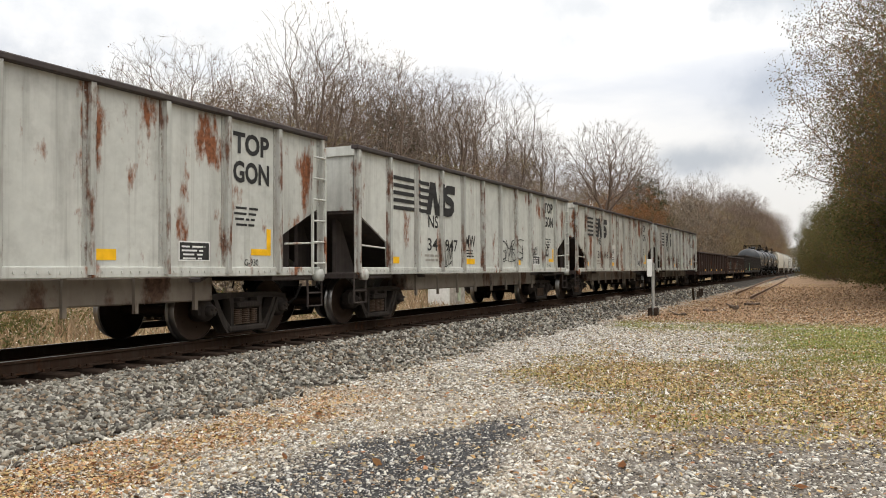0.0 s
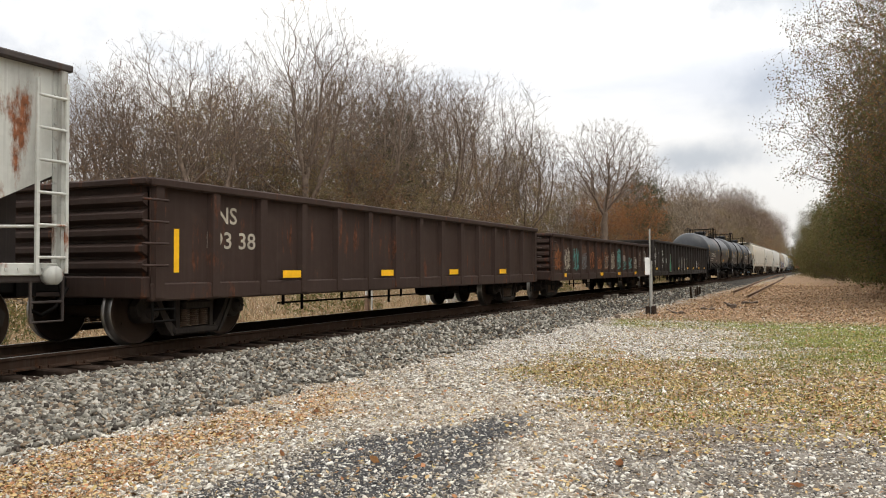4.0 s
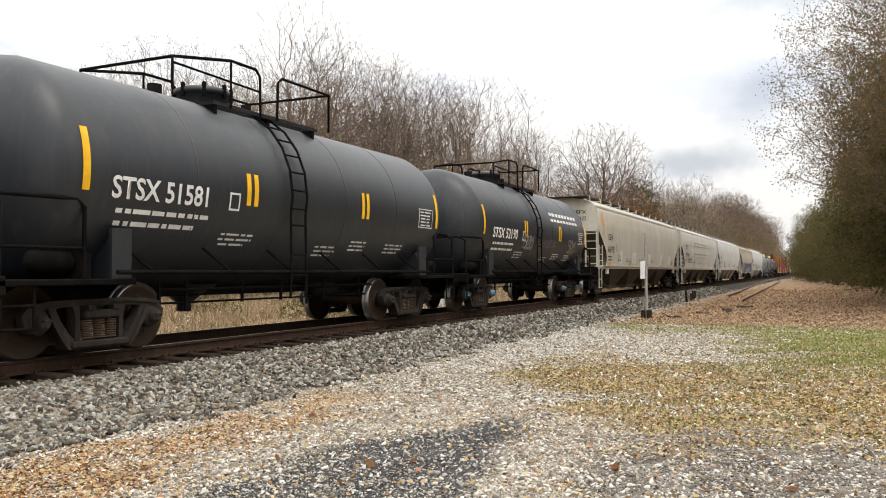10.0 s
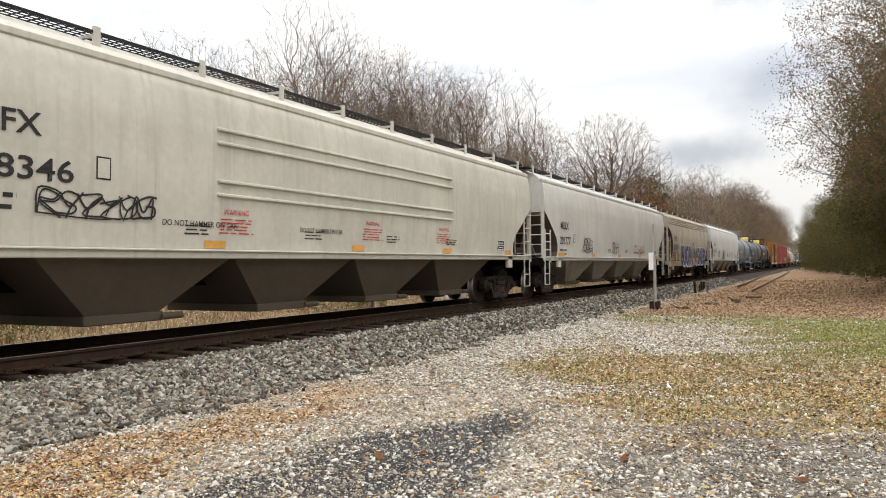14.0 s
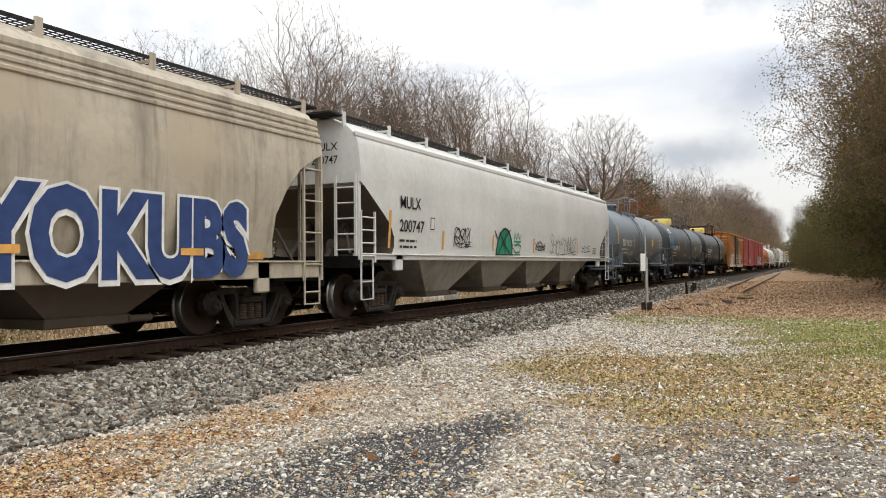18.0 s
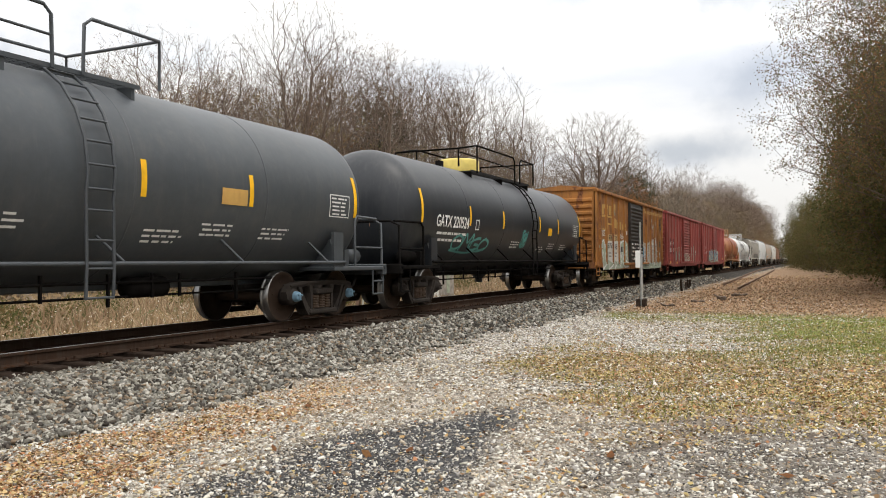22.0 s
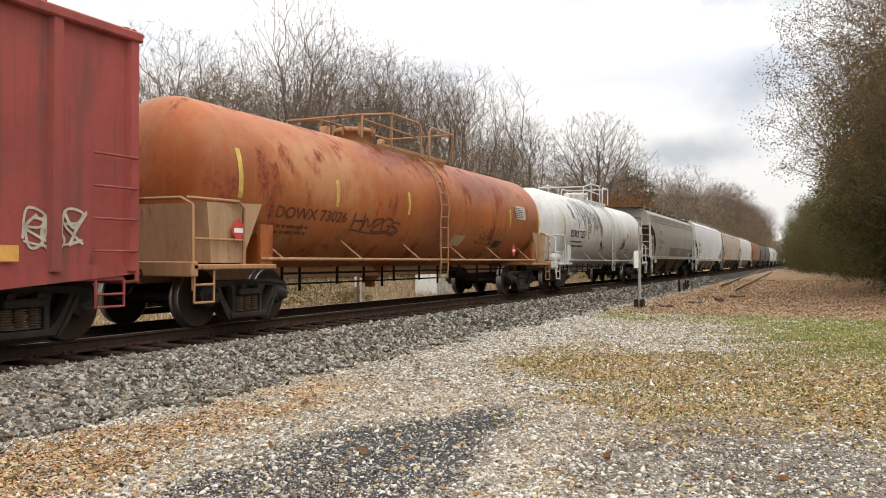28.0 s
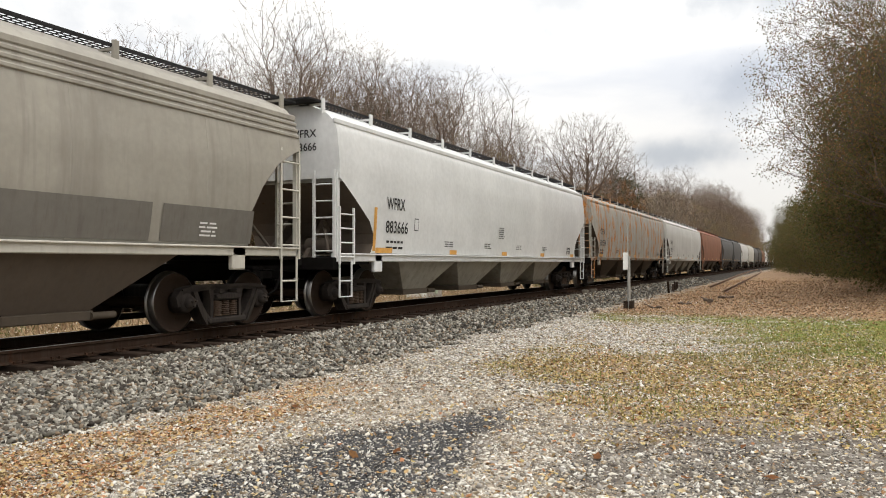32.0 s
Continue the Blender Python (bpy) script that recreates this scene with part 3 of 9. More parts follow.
def strew_ground():
    k20, k8 = rock_kinds(20, 12, 0.62), rock_kinds(8, 12, 0.45)
    p = spread(76000, 3.2, 70, 5.7, 8.45, lambda x, y: zones(x, y)[0])
    p = p[~((p[:, 1] > 8.2) & (np.abs((p[:, 0] / 0.53) % 1 - 0.5) < 0.2))]
    s = RNG.uniform(0.016, 0.044, len(p)) * (1 + 0.012 * p[:, 0])
    p[:, 2] += 0.1 * s + RNG.uniform(-0.01, 0.03, len(p))
    strew("ballast", M["ballast"], k20, p, s, 0.6, "grey crushed-stone ballast along the track", "ballast")
    p = spread(9000, 3.9, 60, 8.9, 10.3, lambda x, y: 0.8 + 0 * x)
    strew("ballast", M["ballast_dark"], k8, p + [0, 0, 0.0], RNG.uniform(0.02, 0.045, len(p)), 0.6, "oily ballast between the rails, darkened for the train's shade", "ballast")

    def pale(x, y):
        st, ta, da, gr, la, wi = zones(x, y)
        return (1 - st) * (1 - 0.7 * ta) * (1 - 0.72 * da) * (1 - 0.7 * gr) * (1 - 0.82 * la)
    pebble = rock_kinds(20, 12, 0.55)
    p = spread(120000, 3.3, 10, -1.5, 6.8, pale)
    strew("gravel", M["gravel"], rock_kinds(8, 10, 0.6), p, 0.005 + 0.011 * RNG.random(len(p)), 0.45, "small gravel and grit on the verge", "gravel")
    p = spread(36000, 3.3, 10, -1.5, 6.8, pale)
    strew("gravel", M["gravel"], pebble, p, 0.009 + 0.024 * RNG.random(len(p)) ** 1.6, 0.45, "pale loose gravel on the verge", "gravel")
    p = spread(60000, 9.5, 36, -1.5, 6.8, pale)
    strew("gravel", M["gravel"], k8, p, RNG.uniform(0.012, 0.036, len(p)) * (1 + 0.015 * p[:, 0]), 0.35, "pale loose gravel on the verge", "gravel")
    p = spread(34000, 10.5, 25, -1.5, 7.0, lambda x, y: pale_patch(x, y) * pale(x, y))
    strew("gravel", M["gravel_white"], k8, p, RNG.uniform(0.016, 0.04, len(p)), 0.35, "whitish loose gravel on the verge", "gravel")
    p = spread(70000, 3.3, 9.5, -1.5, 4.4, lambda x, y: zones(x, y)[2])
    strew("asphalt_crumbs", M["asphalt_chip"], k8, p, 0.004 + 0.014 * RNG.random(len(p)) ** 1.8, 0.5, "black crumbled asphalt mixed with white chips", "asphalt")
    leaf = np.array([(-1, 0, 0.1), (-0.3, 0.55, 0), (0.4, 0.5, 0.12), (1, 0, 0.25), (0.4, -0.5, 0.05), (-0.3, -0.5, 0.15)])
    lt = np.array([(0, 5, 1), (1, 5, 4), (1, 4, 2), (2, 4, 3)])
    leaves = [(leaf * RNG.uniform(0.7, 1.2, (1, 3)) + RNG.normal(0, 0.08, leaf.shape), lt) for _ in range(8)]

    p = spread(60000, 3.3, 12, 3.5, 6.6, lambda x, y: zones(x, y)[1])
    p[:, 2] += 0.006
    strew("mulch", M["tan_chip"], leaves, p, RNG.uniform(0.008, 0.022, len(p)), 0.4, "orange-tan leaf mould and wood chips", "mulch")
    p = spread(60, 4.2, 16, -1, 5.5, lambda x, y: 1 - zones(x, y)[0])
    p[:, 2] += 0.02
    strew("fallen_leaves", M["leaf_orange"], leaves, p, RNG.uniform(0.03, 0.06, len(p)), 0.3, "large reddish-brown fallen leaves", "leaves")

    def strewn(x, y):
        st, ta, da, gr, la, wi = zones(x, y)
        return np.clip(0.14 + 0.85 * ta + 0.15 * gr + 0.85 * la - 0.97 * st, 0.012, 1) * (1 - 0.7 * da)
    p = spread(60000, 7, 25, -3, 5.6, lambda x, y: zones(x, y)[4] * (x < 24))
    p[:, 2] += 0.012
    strew("fallen_leaves", M["leaf_yellow"], leaves, p, RNG.uniform(0.008, 0.024, len(p)) * (1 + 0.02 * p[:, 0]), 0.35, "yellow-brown leaf litter over the gravel", "leaves")
    p = spread(130000, 3.3, 90, -6, 8.0, strewn)
    p[:, 2] += 0.012
    strew("fallen_leaves", M["leaf_litter"], leaves, p, RNG.uniform(0.009, 0.026, len(p)) * (1 + 0.03 * p[:, 0]), 0.35, "brown and orange fallen leaves on the verge", "leaves")
    p = spread(60000, 23, 75, -6, 7.0, lambda x, y: zones(x, y)[4])
    p[:, 2] += 0.02
    strew("fallen_leaves", M["leaf_lane"], leaves, p, RNG.uniform(0.014, 0.04, len(p)) * (0.5 + 0.02 * p[:, 0]), 0.4, "brown fallen leaves carpeting the lane", "leaves")
    blade = np.array([(-0.08, 0, 0), (0.08, 0, 0), (0.1, 0.12, 1.0)])
    blades = [(blade + RNG.normal(0, 0.05, blade.shape) * [0, 1, 1], np.array([(0, 1, 2)])) for _ in range(6)]
    p = spread(170000, 8, 28, -3.5, 6, lambda x, y: zones(x, y)[3] + 0.14 * (zones(x, y)[4] > 0.3) * (x < 24))
    strew("grass", M["grass"], blades, p, RNG.uniform(0.03, 0.075, len(p)), 0.5, "thin green grass among fallen leaves", "grass")
    n = 110000
    x, y = 3 + 110 * RNG.random(n) ** 1.4, 12.2 + 15 * RNG.random(n) ** 1.2
    p = np.stack([x, y, ground_z(x, y)], 1)
    hgt = (0.16 + 0.42 * smooth01(12.5, 19, y)) * (0.7 + 0.6 * wave(x, y, 1.3, 9)) * RNG.uniform(0.4, 1.3, n)
    thin = [(b * [0.16, 1, 1] + [[0, 0, 0], [0, 0, 0], [0.0, RNG.normal(0, 0.3), 0]], t) for b, t in blades * 2]
    strew("dry_grass", M["dry_grass"], thin, p, np.clip(hgt, 0.07, 0.8), 0.38, "tall dry straw-coloured grass beyond the track", "grass")
    i = RNG.random(n) < 0.05
    q = p[i] + np.stack([np.zeros(i.sum()), np.zeros(i.sum()), hgt[i] * 0.8], 1)
    strew("seed_heads", M["fluff"], rock_kinds(8, 3, 0.9), q, RNG.uniform(0.008, 0.022, len(q)), 0.5, "pale fluffy seed heads in the dry grass", "grass")


# ---- track ----
def build_track():
    track = empty("railway_track", "single railway track, rusty rails on creosoted sleepers", "track", Matrix.Translation((0, YC, 0)), kind="structure")
    prof = [(-0.075, -0.17), (0.075, -0.17), (0.075, -0.155), (0.012, -0.135), (0.009, -0.045), (0.036, -0.035), (0.036, -0.006), (0.026, -0.0005), (-0.026, -0.0005), (-0.036, -0.006), (-0.036, -0.035), (-0.009, -0.045), (-0.012, -0.135), (-0.075, -0.155)]
    for s in (-1, 1):
        rail = part("rail", Shape().prism([(s * 0.755 + a, b) for a, b in prof], -60, 1500), M["rail"], track, "rust-brown steel rail")
        part("running_surface", Shape().prism([(s * 0.755 - 0.024, -0.004), (s * 0.755 + 0.024, -0.004), (s * 0.755 + 0.022, 0.001), (s * 0.755 - 0.022, 0.001)], -60, 1500), M["rail_top"], rail, "shiny worn rail top")
    kinds = []
    for _ in range(5):
        j = RNG.normal(0, 0.012, 8)
        kinds.append(Shape().cbox(-0.115, 0.115, -1.3 + j[0], 1.3 + j[1], -0.36, -0.178 + 0.3 * j[2], 0.015).mesh("sleeper", M["tie"]))
    plate = Shape().box(-0.09, 0.09, -0.17, 0.17, -0.178, -0.166)
    for a in (-0.06, 0.06):
        for b in (-0.1, 0.1):
            plate.box(a - 0.012, a + 0.012, b - 0.014, b + 0.014, -0.166, -0.13)
    pm = plate.mesh("tie_plate", M["rail"])
    rest = Shape()
    for i in range(1000):
        x = 1.0 + 0.53 * i
        turn = pose(x + RNG.normal(0, 0.02), 0, RNG.normal(0, 0.006), 0, 0, RNG.normal(0, 0.7))
        if i < 260:
            part("sleeper", kinds[i % 5], None, track, at=turn)
            if i < 70:
                part("tie_plate", pm, None, track, at=(x, -0.755, 0))
        else:
            rest.box(x - 0.11, x + 0.11, -1.3, 1.3, -0.36, -0.178)
    ob = part("sleeper_row", rest, M["tie"], track)
    ob["kind"] = "stuff"


build_track()
# ---- running gear, shared by all cars ----
CARS, WHEELSETS = [], []


def cached(key, build, store={}):
    if key not in store:
        store[key] = build()
    return store[key]


def frame_mesh():
    """Cast side frames with open windows round the springs, a bolster and brake beams between them."""
    s = Shape()
    for side in (-1, 1):
        y0, y1 = sorted((side * 1.07, side * 0.95))
        top = [(-1.08, 0.4), (-1.12, 0.54), (-1.02, 0.66), (-0.8, 0.71), (-0.5, 0.72), (0.5, 0.72), (0.8, 0.71), (1.02, 0.66), (1.12, 0.54), (1.08, 0.4), (0.98, 0.4), (0.94, 0.54), (0.8, 0.6), (0.5, 0.63), (-0.5, 0.63), (-0.8, 0.6), (-0.94, 0.54), (-0.98, 0.4)]
        s.prism(top, y0, y1, "y")
        s.prism([(a, 0.66 + 0.9 * (b - 0.66)) for a, b in top[2:8]] + [(1.0, 0.63), (0.5, 0.68), (-0.5, 0.68), (-1.0, 0.63)], y0 - 0.035, y1 + 0.035, "y")
        for e in (-1, 1):
            s.prism([(e * 0.8, 0.62), (e * 0.68, 0.62), (e * 0.6, 0.46), (e * 0.47, 0.28), (e * 0.4, 0.22), (e * 0.4, 0.1), (e * 0.5, 0.11), (e * 0.6, 0.22), (e * 0.72, 0.42)], y0 - 0.02, y1 + 0.02, "y")
            s.prism([(e * 0.8, 0.62), (e * 0.76, 0.62), (e * 0.55, 0.24), (e * 0.46, 0.1), (e * 0.5, 0.1), (e * 0.6, 0.22), (e * 0.72, 0.42)], y0 - 0.05, y1 + 0.05, "y")
            s.prism([(e * 0.31, 0.64), (e * 0.42, 0.64), (e * 0.38, 0.5), (e * 0.38, 0.2), (e * 0.31, 0.2)], y0 - 0.015, y1 + 0.015, "y")
            s.lathe([(0.0, -0.1), (0.13, -0.1), (0.16, -0.04), (0.165, 0.16), (0.0, 0.16)], 16, "y", (e * 0.889, side * 1.0 - (0.06 if side > 0 else 0.0), 0.455))
            s.prism([(e * 0.72, 0.44), (e * 0.76, 0.6), (e * 1.0, 0.6), (e * 1.06, 0.44), (e * 1.0, 0.56), (e * 0.8, 0.56)], y0 + 0.01, y1 - 0.01, "y")
        s.cbox(-0.46, 0.46, y0 - 0.06, y1 + 0.06, 0.1, 0.2, 0.025)
        s.cbox(-0.28, 0.28, y0 - 0.09, y1 + 0.09, 0.47, 0.58, 0.025)
        for q in (-0.2, 0.2):
            s.box(q - 0.05, q + 0.05, y0 - 0.1, y1 + 0.1, 0.58, 0.64)
    s.cbox(-0.24, 0.24, -1.0, 1.0, 0.44, 0.7, 0.03)
    s.lathe([(0.0, 0.68), (0.2, 0.68), (0.2, 0.8), (0.0, 0.8)], 16, "z")
    for e in (-1, 1):
        s.box(e * 0.62 - 0.05, e * 0.62 + 0.05, -0.8, 0.8, 0.33, 0.43)
        s.tube([(e * 0.62, -0.5, 0.4), (0, -0.1, 0.3)], 0.03)
    return s.mesh("bogie", M["cast"])


def spring_mesh():
    prof = []
    for i in range(8):
        z = 0.215 + i * 0.031
        prof += [(0.05, z), (0.085, z + 0.006), (0.085, z + 0.02), (0.05, z + 0.026)]
    return Shape().lathe(prof, 10, "z").mesh("spring", M["rusty_spring"])


def wheel_mesh():
    s = Shape()
    s.tube([(0, -1.12, 0), (0, 1.12, 0)], 0.08, 12)
    for side in (-1, 1):
        prof = [(0.08, 0.87), (0.14, 0.87), (0.15, 0.81), (0.2, 0.8), (0.35, 0.79), (0.38, 0.832), (0.442, 0.832)]
        rim = [(0.442, 0.832), (0.457, 0.822), (0.458, 0.73), (0.466, 0.716), (0.483, 0.708), (0.483, 0.69), (0.46, 0.683)]
        back = [(0.46, 0.683), (0.38, 0.683), (0.35, 0.74), (0.15, 0.73), (0.14, 0.66), (0.08, 0.66)]
        for k, p in ((0, prof), (1, rim), (0, back)):
            s.cur = k
            s.lathe([(r, side * t) for r, t in p], 36, "y")
        s.cur = 0
        for k in range(5):
            a = k * 1.2566
            s.box(math.cos(a) * 0.26 - 0.02, math.cos(a) * 0.26 + 0.02, *sorted((side * 0.79, side * 0.805)), math.sin(a) * 0.26 - 0.02, math.sin(a) * 0.26 + 0.02)
    return s.mesh("wheelset", [M["wheel"], M["tread"]])


def cap_mesh(mat):
    s = Shape().lathe([(0.0, -0.1), (0.055, -0.1), (0.085, -0.08), (0.095, 0.0), (0.095, 0.05)], 14, "y")
    for k in range(3):
        a = k * 2.094 + 0.5
        s.lathe([(0.0, -0.125), (0.02, -0.125), (0.02, -0.09)], 6, "y", (0.05 * math.cos(a), 0, 0.05 * math.sin(a)))
    return s.mesh("bearing_cap", M[mat])


def bogie(car, x, caps="cast"):
    b = part("bogie", cached("bogie", frame_mesh), None, car, "cast steel three-piece bogie", (x, 0, 0))
    for k, e in enumerate((-1, 1)):
        w = part("wheelset", cached("wheels", wheel_mesh), None, b, "brown steel wheels with shiny treads", (e * 0.889, 0, 0.457))
        WHEELSETS.append((k, w))
        for q in (-0.19, 0.0, 0.19):
            part("spring", cached("spring", spring_mesh), None, b, "coil spring", (q, e * 1.04, 0))
        part("bearing_cap", cached(("cap", caps), lambda: cap_mesh(caps)), None, b, at=(e * 0.889, -1.1, 0.455))
        part("bearing_cap", cached(("cap", "cast"), lambda: cap_mesh("cast")), None, b, at=pose(e * 0.889, 1.1, 0.455, 0, 0, 180))


def coupler_mesh():
    s = Shape().cbox(-0.75, -0.12, -0.09, 0.09, 0.74, 0.94, 0.02)
    s.prism([(-0.14, -0.14), (0.02, -0.16), (0.07, -0.06), (0.0, 0.0), (0.06, 0.12), (-0.02, 0.17), (-0.14, 0.15)], 0.7, 0.98, "z")
    s.tube([(-0.5, 0.3, 0.8), (-0.3, 0.32, 0.55), (-0.1, 0.3, 0.45), (0.03, 0.28, 0.52)], 0.025, 6)
    s.tube([(-0.55, -0.05, 0.98), (-0.45, -0.6, 0.92), (-0.45, -1.3, 0.9), (-0.45, -1.35, 0.72)], 0.014, 5)
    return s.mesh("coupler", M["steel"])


def gear(car, L, caps="cast", inset=2.08):
    for e in (-1, 1):
        bogie(car, e * (L / 2 - inset), caps)
        part("coupler", cached("coupler", coupler_mesh), None, car, "dark steel knuckle coupler", pose(e * L / 2, 0, 0, 0, 0, 0 if e > 0 else 180))


def rigging(car, x0, x1, z=0.78, drop=0.28, y=-0.85):
    """Brake rods, hangers and reservoir under the floor."""
    s = Shape()
    s.tube([(x0, y, z), (x1, y, z)], 0.022)
    s.tube([(x0, y + 0.1, z - drop), (x1, y + 0.1, z - drop)], 0.018)
    x = x0
    k = 0
    while x < x1:
        s.box(x, x + 0.035, y - 0.02, y + 0.02, z - drop - 0.03 - 0.1 * (k % 3 == 1), z + 0.12)
        x += 0.55 + 0.75 * ((k * 7) % 4) / 3
        k += 1
    s.lathe([(0.0, -0.4), (0.15, -0.36), (0.15, 0.36), (0.0, 0.4)], 12, "x", (x1 * 0.45, -0.7, z - 0.08))
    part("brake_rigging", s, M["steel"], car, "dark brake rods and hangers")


# ---- markings ----
def flat(y):
    return lambda x, z: y


def round_side(R, zc):
    return lambda x, z: -math.sqrt(max(0.01, R * R - (z - zc) ** 2))


def text_mesh(body, bold=0.0, shear=0.0):
    cu = bpy.data.curves.new("letters", "FONT")
    cu.body, cu.resolution_u, cu.offset, cu.shear = body, 3, bold, shear
    ob = bpy.data.objects.new("letters", cu)
    me = bpy.data.meshes.new_from_object(ob)
    bpy.data.objects.remove(ob)
    bpy.data.curves.remove(cu)
    return me


def letters(parent, body, x, z, h, mat, surf, width=None, bold=0.012, proud=0.006, shear=0.0, slope=0.0, label=""):
    """Stencilled writing on a side that faces -y: left end, baseline, cap height, width."""
    me = text_mesh(body, bold, shear)
    co = np.empty(len(me.vertices) * 3)
    me.vertices.foreach_get("co", co)
    co = co.reshape(-1, 3)
    co[:, 0] -= co[:, 0].min()
    s = h / 0.69
    sx = width / co[:, 0].max() if width else s
    out = np.empty_like(co)
    out[:, 0], out[:, 2] = x + co[:, 0] * sx, z + co[:, 1] * s + slope * co[:, 0] * sx
    out[:, 1] = [surf(a, c) - proud for a, c in zip(out[:, 0], out[:, 2])]
    me.vertices.foreach_set("co", out.ravel())
    me.update()
    me.materials.append(M[mat])
    return part("lettering", me, None, parent, label)


def plate(parent, name, x0, x1, z0, z1, mat, surf, proud=0.004, skew=0.0, n=4, label=""):
    """A painted panel, strip or decal that follows the side."""
    s = Shape()
    v = []
    for i in range(n + 1):
        z = z0 + (z1 - z0) * i / n
        for x in (x0, x1):
            q = x + skew * (z - z0)
            v.append((q, surf(q, z) - proud, z))
    s.add(v, [(2 * i, 2 * i + 1, 2 * i + 3, 2 * i + 2) for i in range(n)])
    return part(name, s, M[mat], parent, label)


def bars(parent, x, z, w, rows, mat, surf, h=0.035, gap=0.075, seed=1, name="data_lines"):
    """Writing too small to read: rows of short bars."""
    rng = random.Random(seed)
    s = Shape()
    for r in range(rows):
        a, zz = x + rng.uniform(0, 0.06), z - r * gap
        end = x + w * rng.uniform(0.75, 1.0)
        while a < end:
            b = min(end, a + rng.uniform(0.08, 0.3))
            s.add([(q, surf(q, c) - 0.005, c) for q, c in ((a, zz), (b, zz), (b, zz + h), (a, zz + h))], [(0, 1, 2, 3)])
            a = b + rng.uniform(0.025, 0.06)
    return part(name, s, M[mat], parent)


def data_box(parent, x, z, w, h, surf, pale="white_mark", dark="black_mark", rows=4):
    plate(parent, "data_panel", x, x + w, z, z + h, pale, surf, 0.004, n=2)
    plate(parent, "data_panel", x + 0.02, x + w - 0.02, z + 0.02, z + h - 0.02, dark, surf, 0.006, n=2)
    bars(parent, x + 0.04, z + h - 0.09, w - 0.08, rows, pale, lambda a, b: surf(a, b) - 0.004, h / rows * 0.35, (h - 0.06) / rows, 3)


def ribbon(s, pts, w, surf, proud):
    """A flat brush stroke through (x, z) points."""
    n = len(pts)
    v = []
    for i, (x, z) in enumerate(pts):
        ax, az = pts[max(0, i - 1)]
        bx, bz = pts[min(n - 1, i + 1)]
        l = math.hypot(bx - ax, bz - az) or 1
        nx, nz = -(bz - az) / l * w / 2, (bx - ax) / l * w / 2
        for e in (-1, 1):
            v.append((x + e * nx, surf(x + e * nx, z + e * nz) - proud - 0.0002 * i, z + e * nz))
    s.add(v, [(2 * i, 2 * i + 1, 2 * i + 3, 2 * i + 2) for i in range(n - 1)])


STROKES = [[(0, 0), (0.12, 1), (0.5, 0.4), (0.85, 1), (1, 0)], [(1, 0.85), (0.5, 1), (0.05, 0.6), (0.3, 0.05), (0.9, 0.12), (0.9, 0.45), (0.5, 0.45)], [(0, 1), (0.45, 0.5), (1, 1), (0.6, 0.5), (0.4, -0.1)],
           [(0.95, 0.85), (0.35, 1), (0.1, 0.72), (0.8, 0.38), (0.65, 0.02), (0.0, 0.12)], [(0, 0), (0.45, 1.05), (0.9, 0), (0.75, 0.4), (0.1, 0.38)], [(0.1, 1), (0.08, 0), (0.12, 0.5), (0.8, 0.55), (0.82, 1), (0.85, -0.05)],
           [(0.1, 0), (0.1, 1), (0.85, 0.85), (0.7, 0.52), (0.15, 0.5), (1, -0.05)], [(0.5, 1), (0.1, 0.6), (0.3, 0.02), (0.85, 0.12), (0.9, 0.7), (0.4, 1)], [(0, 0.85), (0.95, 0.95), (0.15, 0.1), (1.05, 0.05)]]


def curve_through(key, steps=6):
    """A smooth line through a few (x, z) points."""
    pts, k = [], len(key)
    for j in range(k - 1):
        p0, p1, p2, p3 = key[max(0, j - 1)], key[j], key[j + 1], key[min(k - 1, j + 2)]
        for q in range(steps):
            t = q / steps
            pts.append(tuple(0.5 * (2 * p1[c] + (p2[c] - p0[c]) * t + (2 * p0[c] - 5 * p1[c] + 4 * p2[c] - p3[c]) * t * t + (3 * p1[c] - p0[c] - 3 * p2[c] + p3[c]) * t ** 3) for c in (0, 1)))
    return pts + [key[-1]]


def scrawl(parent, x0, x1, z0, z1, mat, surf, seed, n=5, w=0.05, loops=2, proud=0.008, label="sprayed graffiti scrawl"):
    """Sprayed tag: slanted hooked strokes that run into one another, and a swoosh below."""
    rng = random.Random(seed)
    s = Shape()
    n = max(n, 3)
    step, k = (x1 - x0) / n, 0
    for turn in range(min(loops, 2)):
        for i in range(n):
            cell, high, low = rng.choice(STROKES), rng.uniform(0.72, 1.05), rng.uniform(-0.08, 0.16)
            left = x0 + (i - 0.12 + rng.uniform(-0.1, 0.1)) * step
            key = [(left + (1.22 * a + 0.12 * b + rng.uniform(-0.07, 0.07)) * step, z0 + (z1 - z0) * min(1.05, max(-0.05, low + high * b + rng.uniform(-0.07, 0.07)))) for a, b in cell]
            ribbon(s, curve_through(key, 5), w * rng.uniform(0.55, 0.95), surf, proud + 0.0007 * k)
            k += 1
    swoosh = [(x0, z0 + 0.12 * (z1 - z0)), (x0 + 0.5 * (x1 - x0), z0 - 0.02 * (z1 - z0)), (x1, z0 + 0.2 * (z1 - z0)), (x1 - 0.2 * (x1 - x0), z0 + 0.05 * (z1 - z0))]
    ribbon(s, curve_through(swoosh), w * 0.5, surf, proud + 0.0007 * k)
    return part("graffiti", s, M[mat], parent, label)


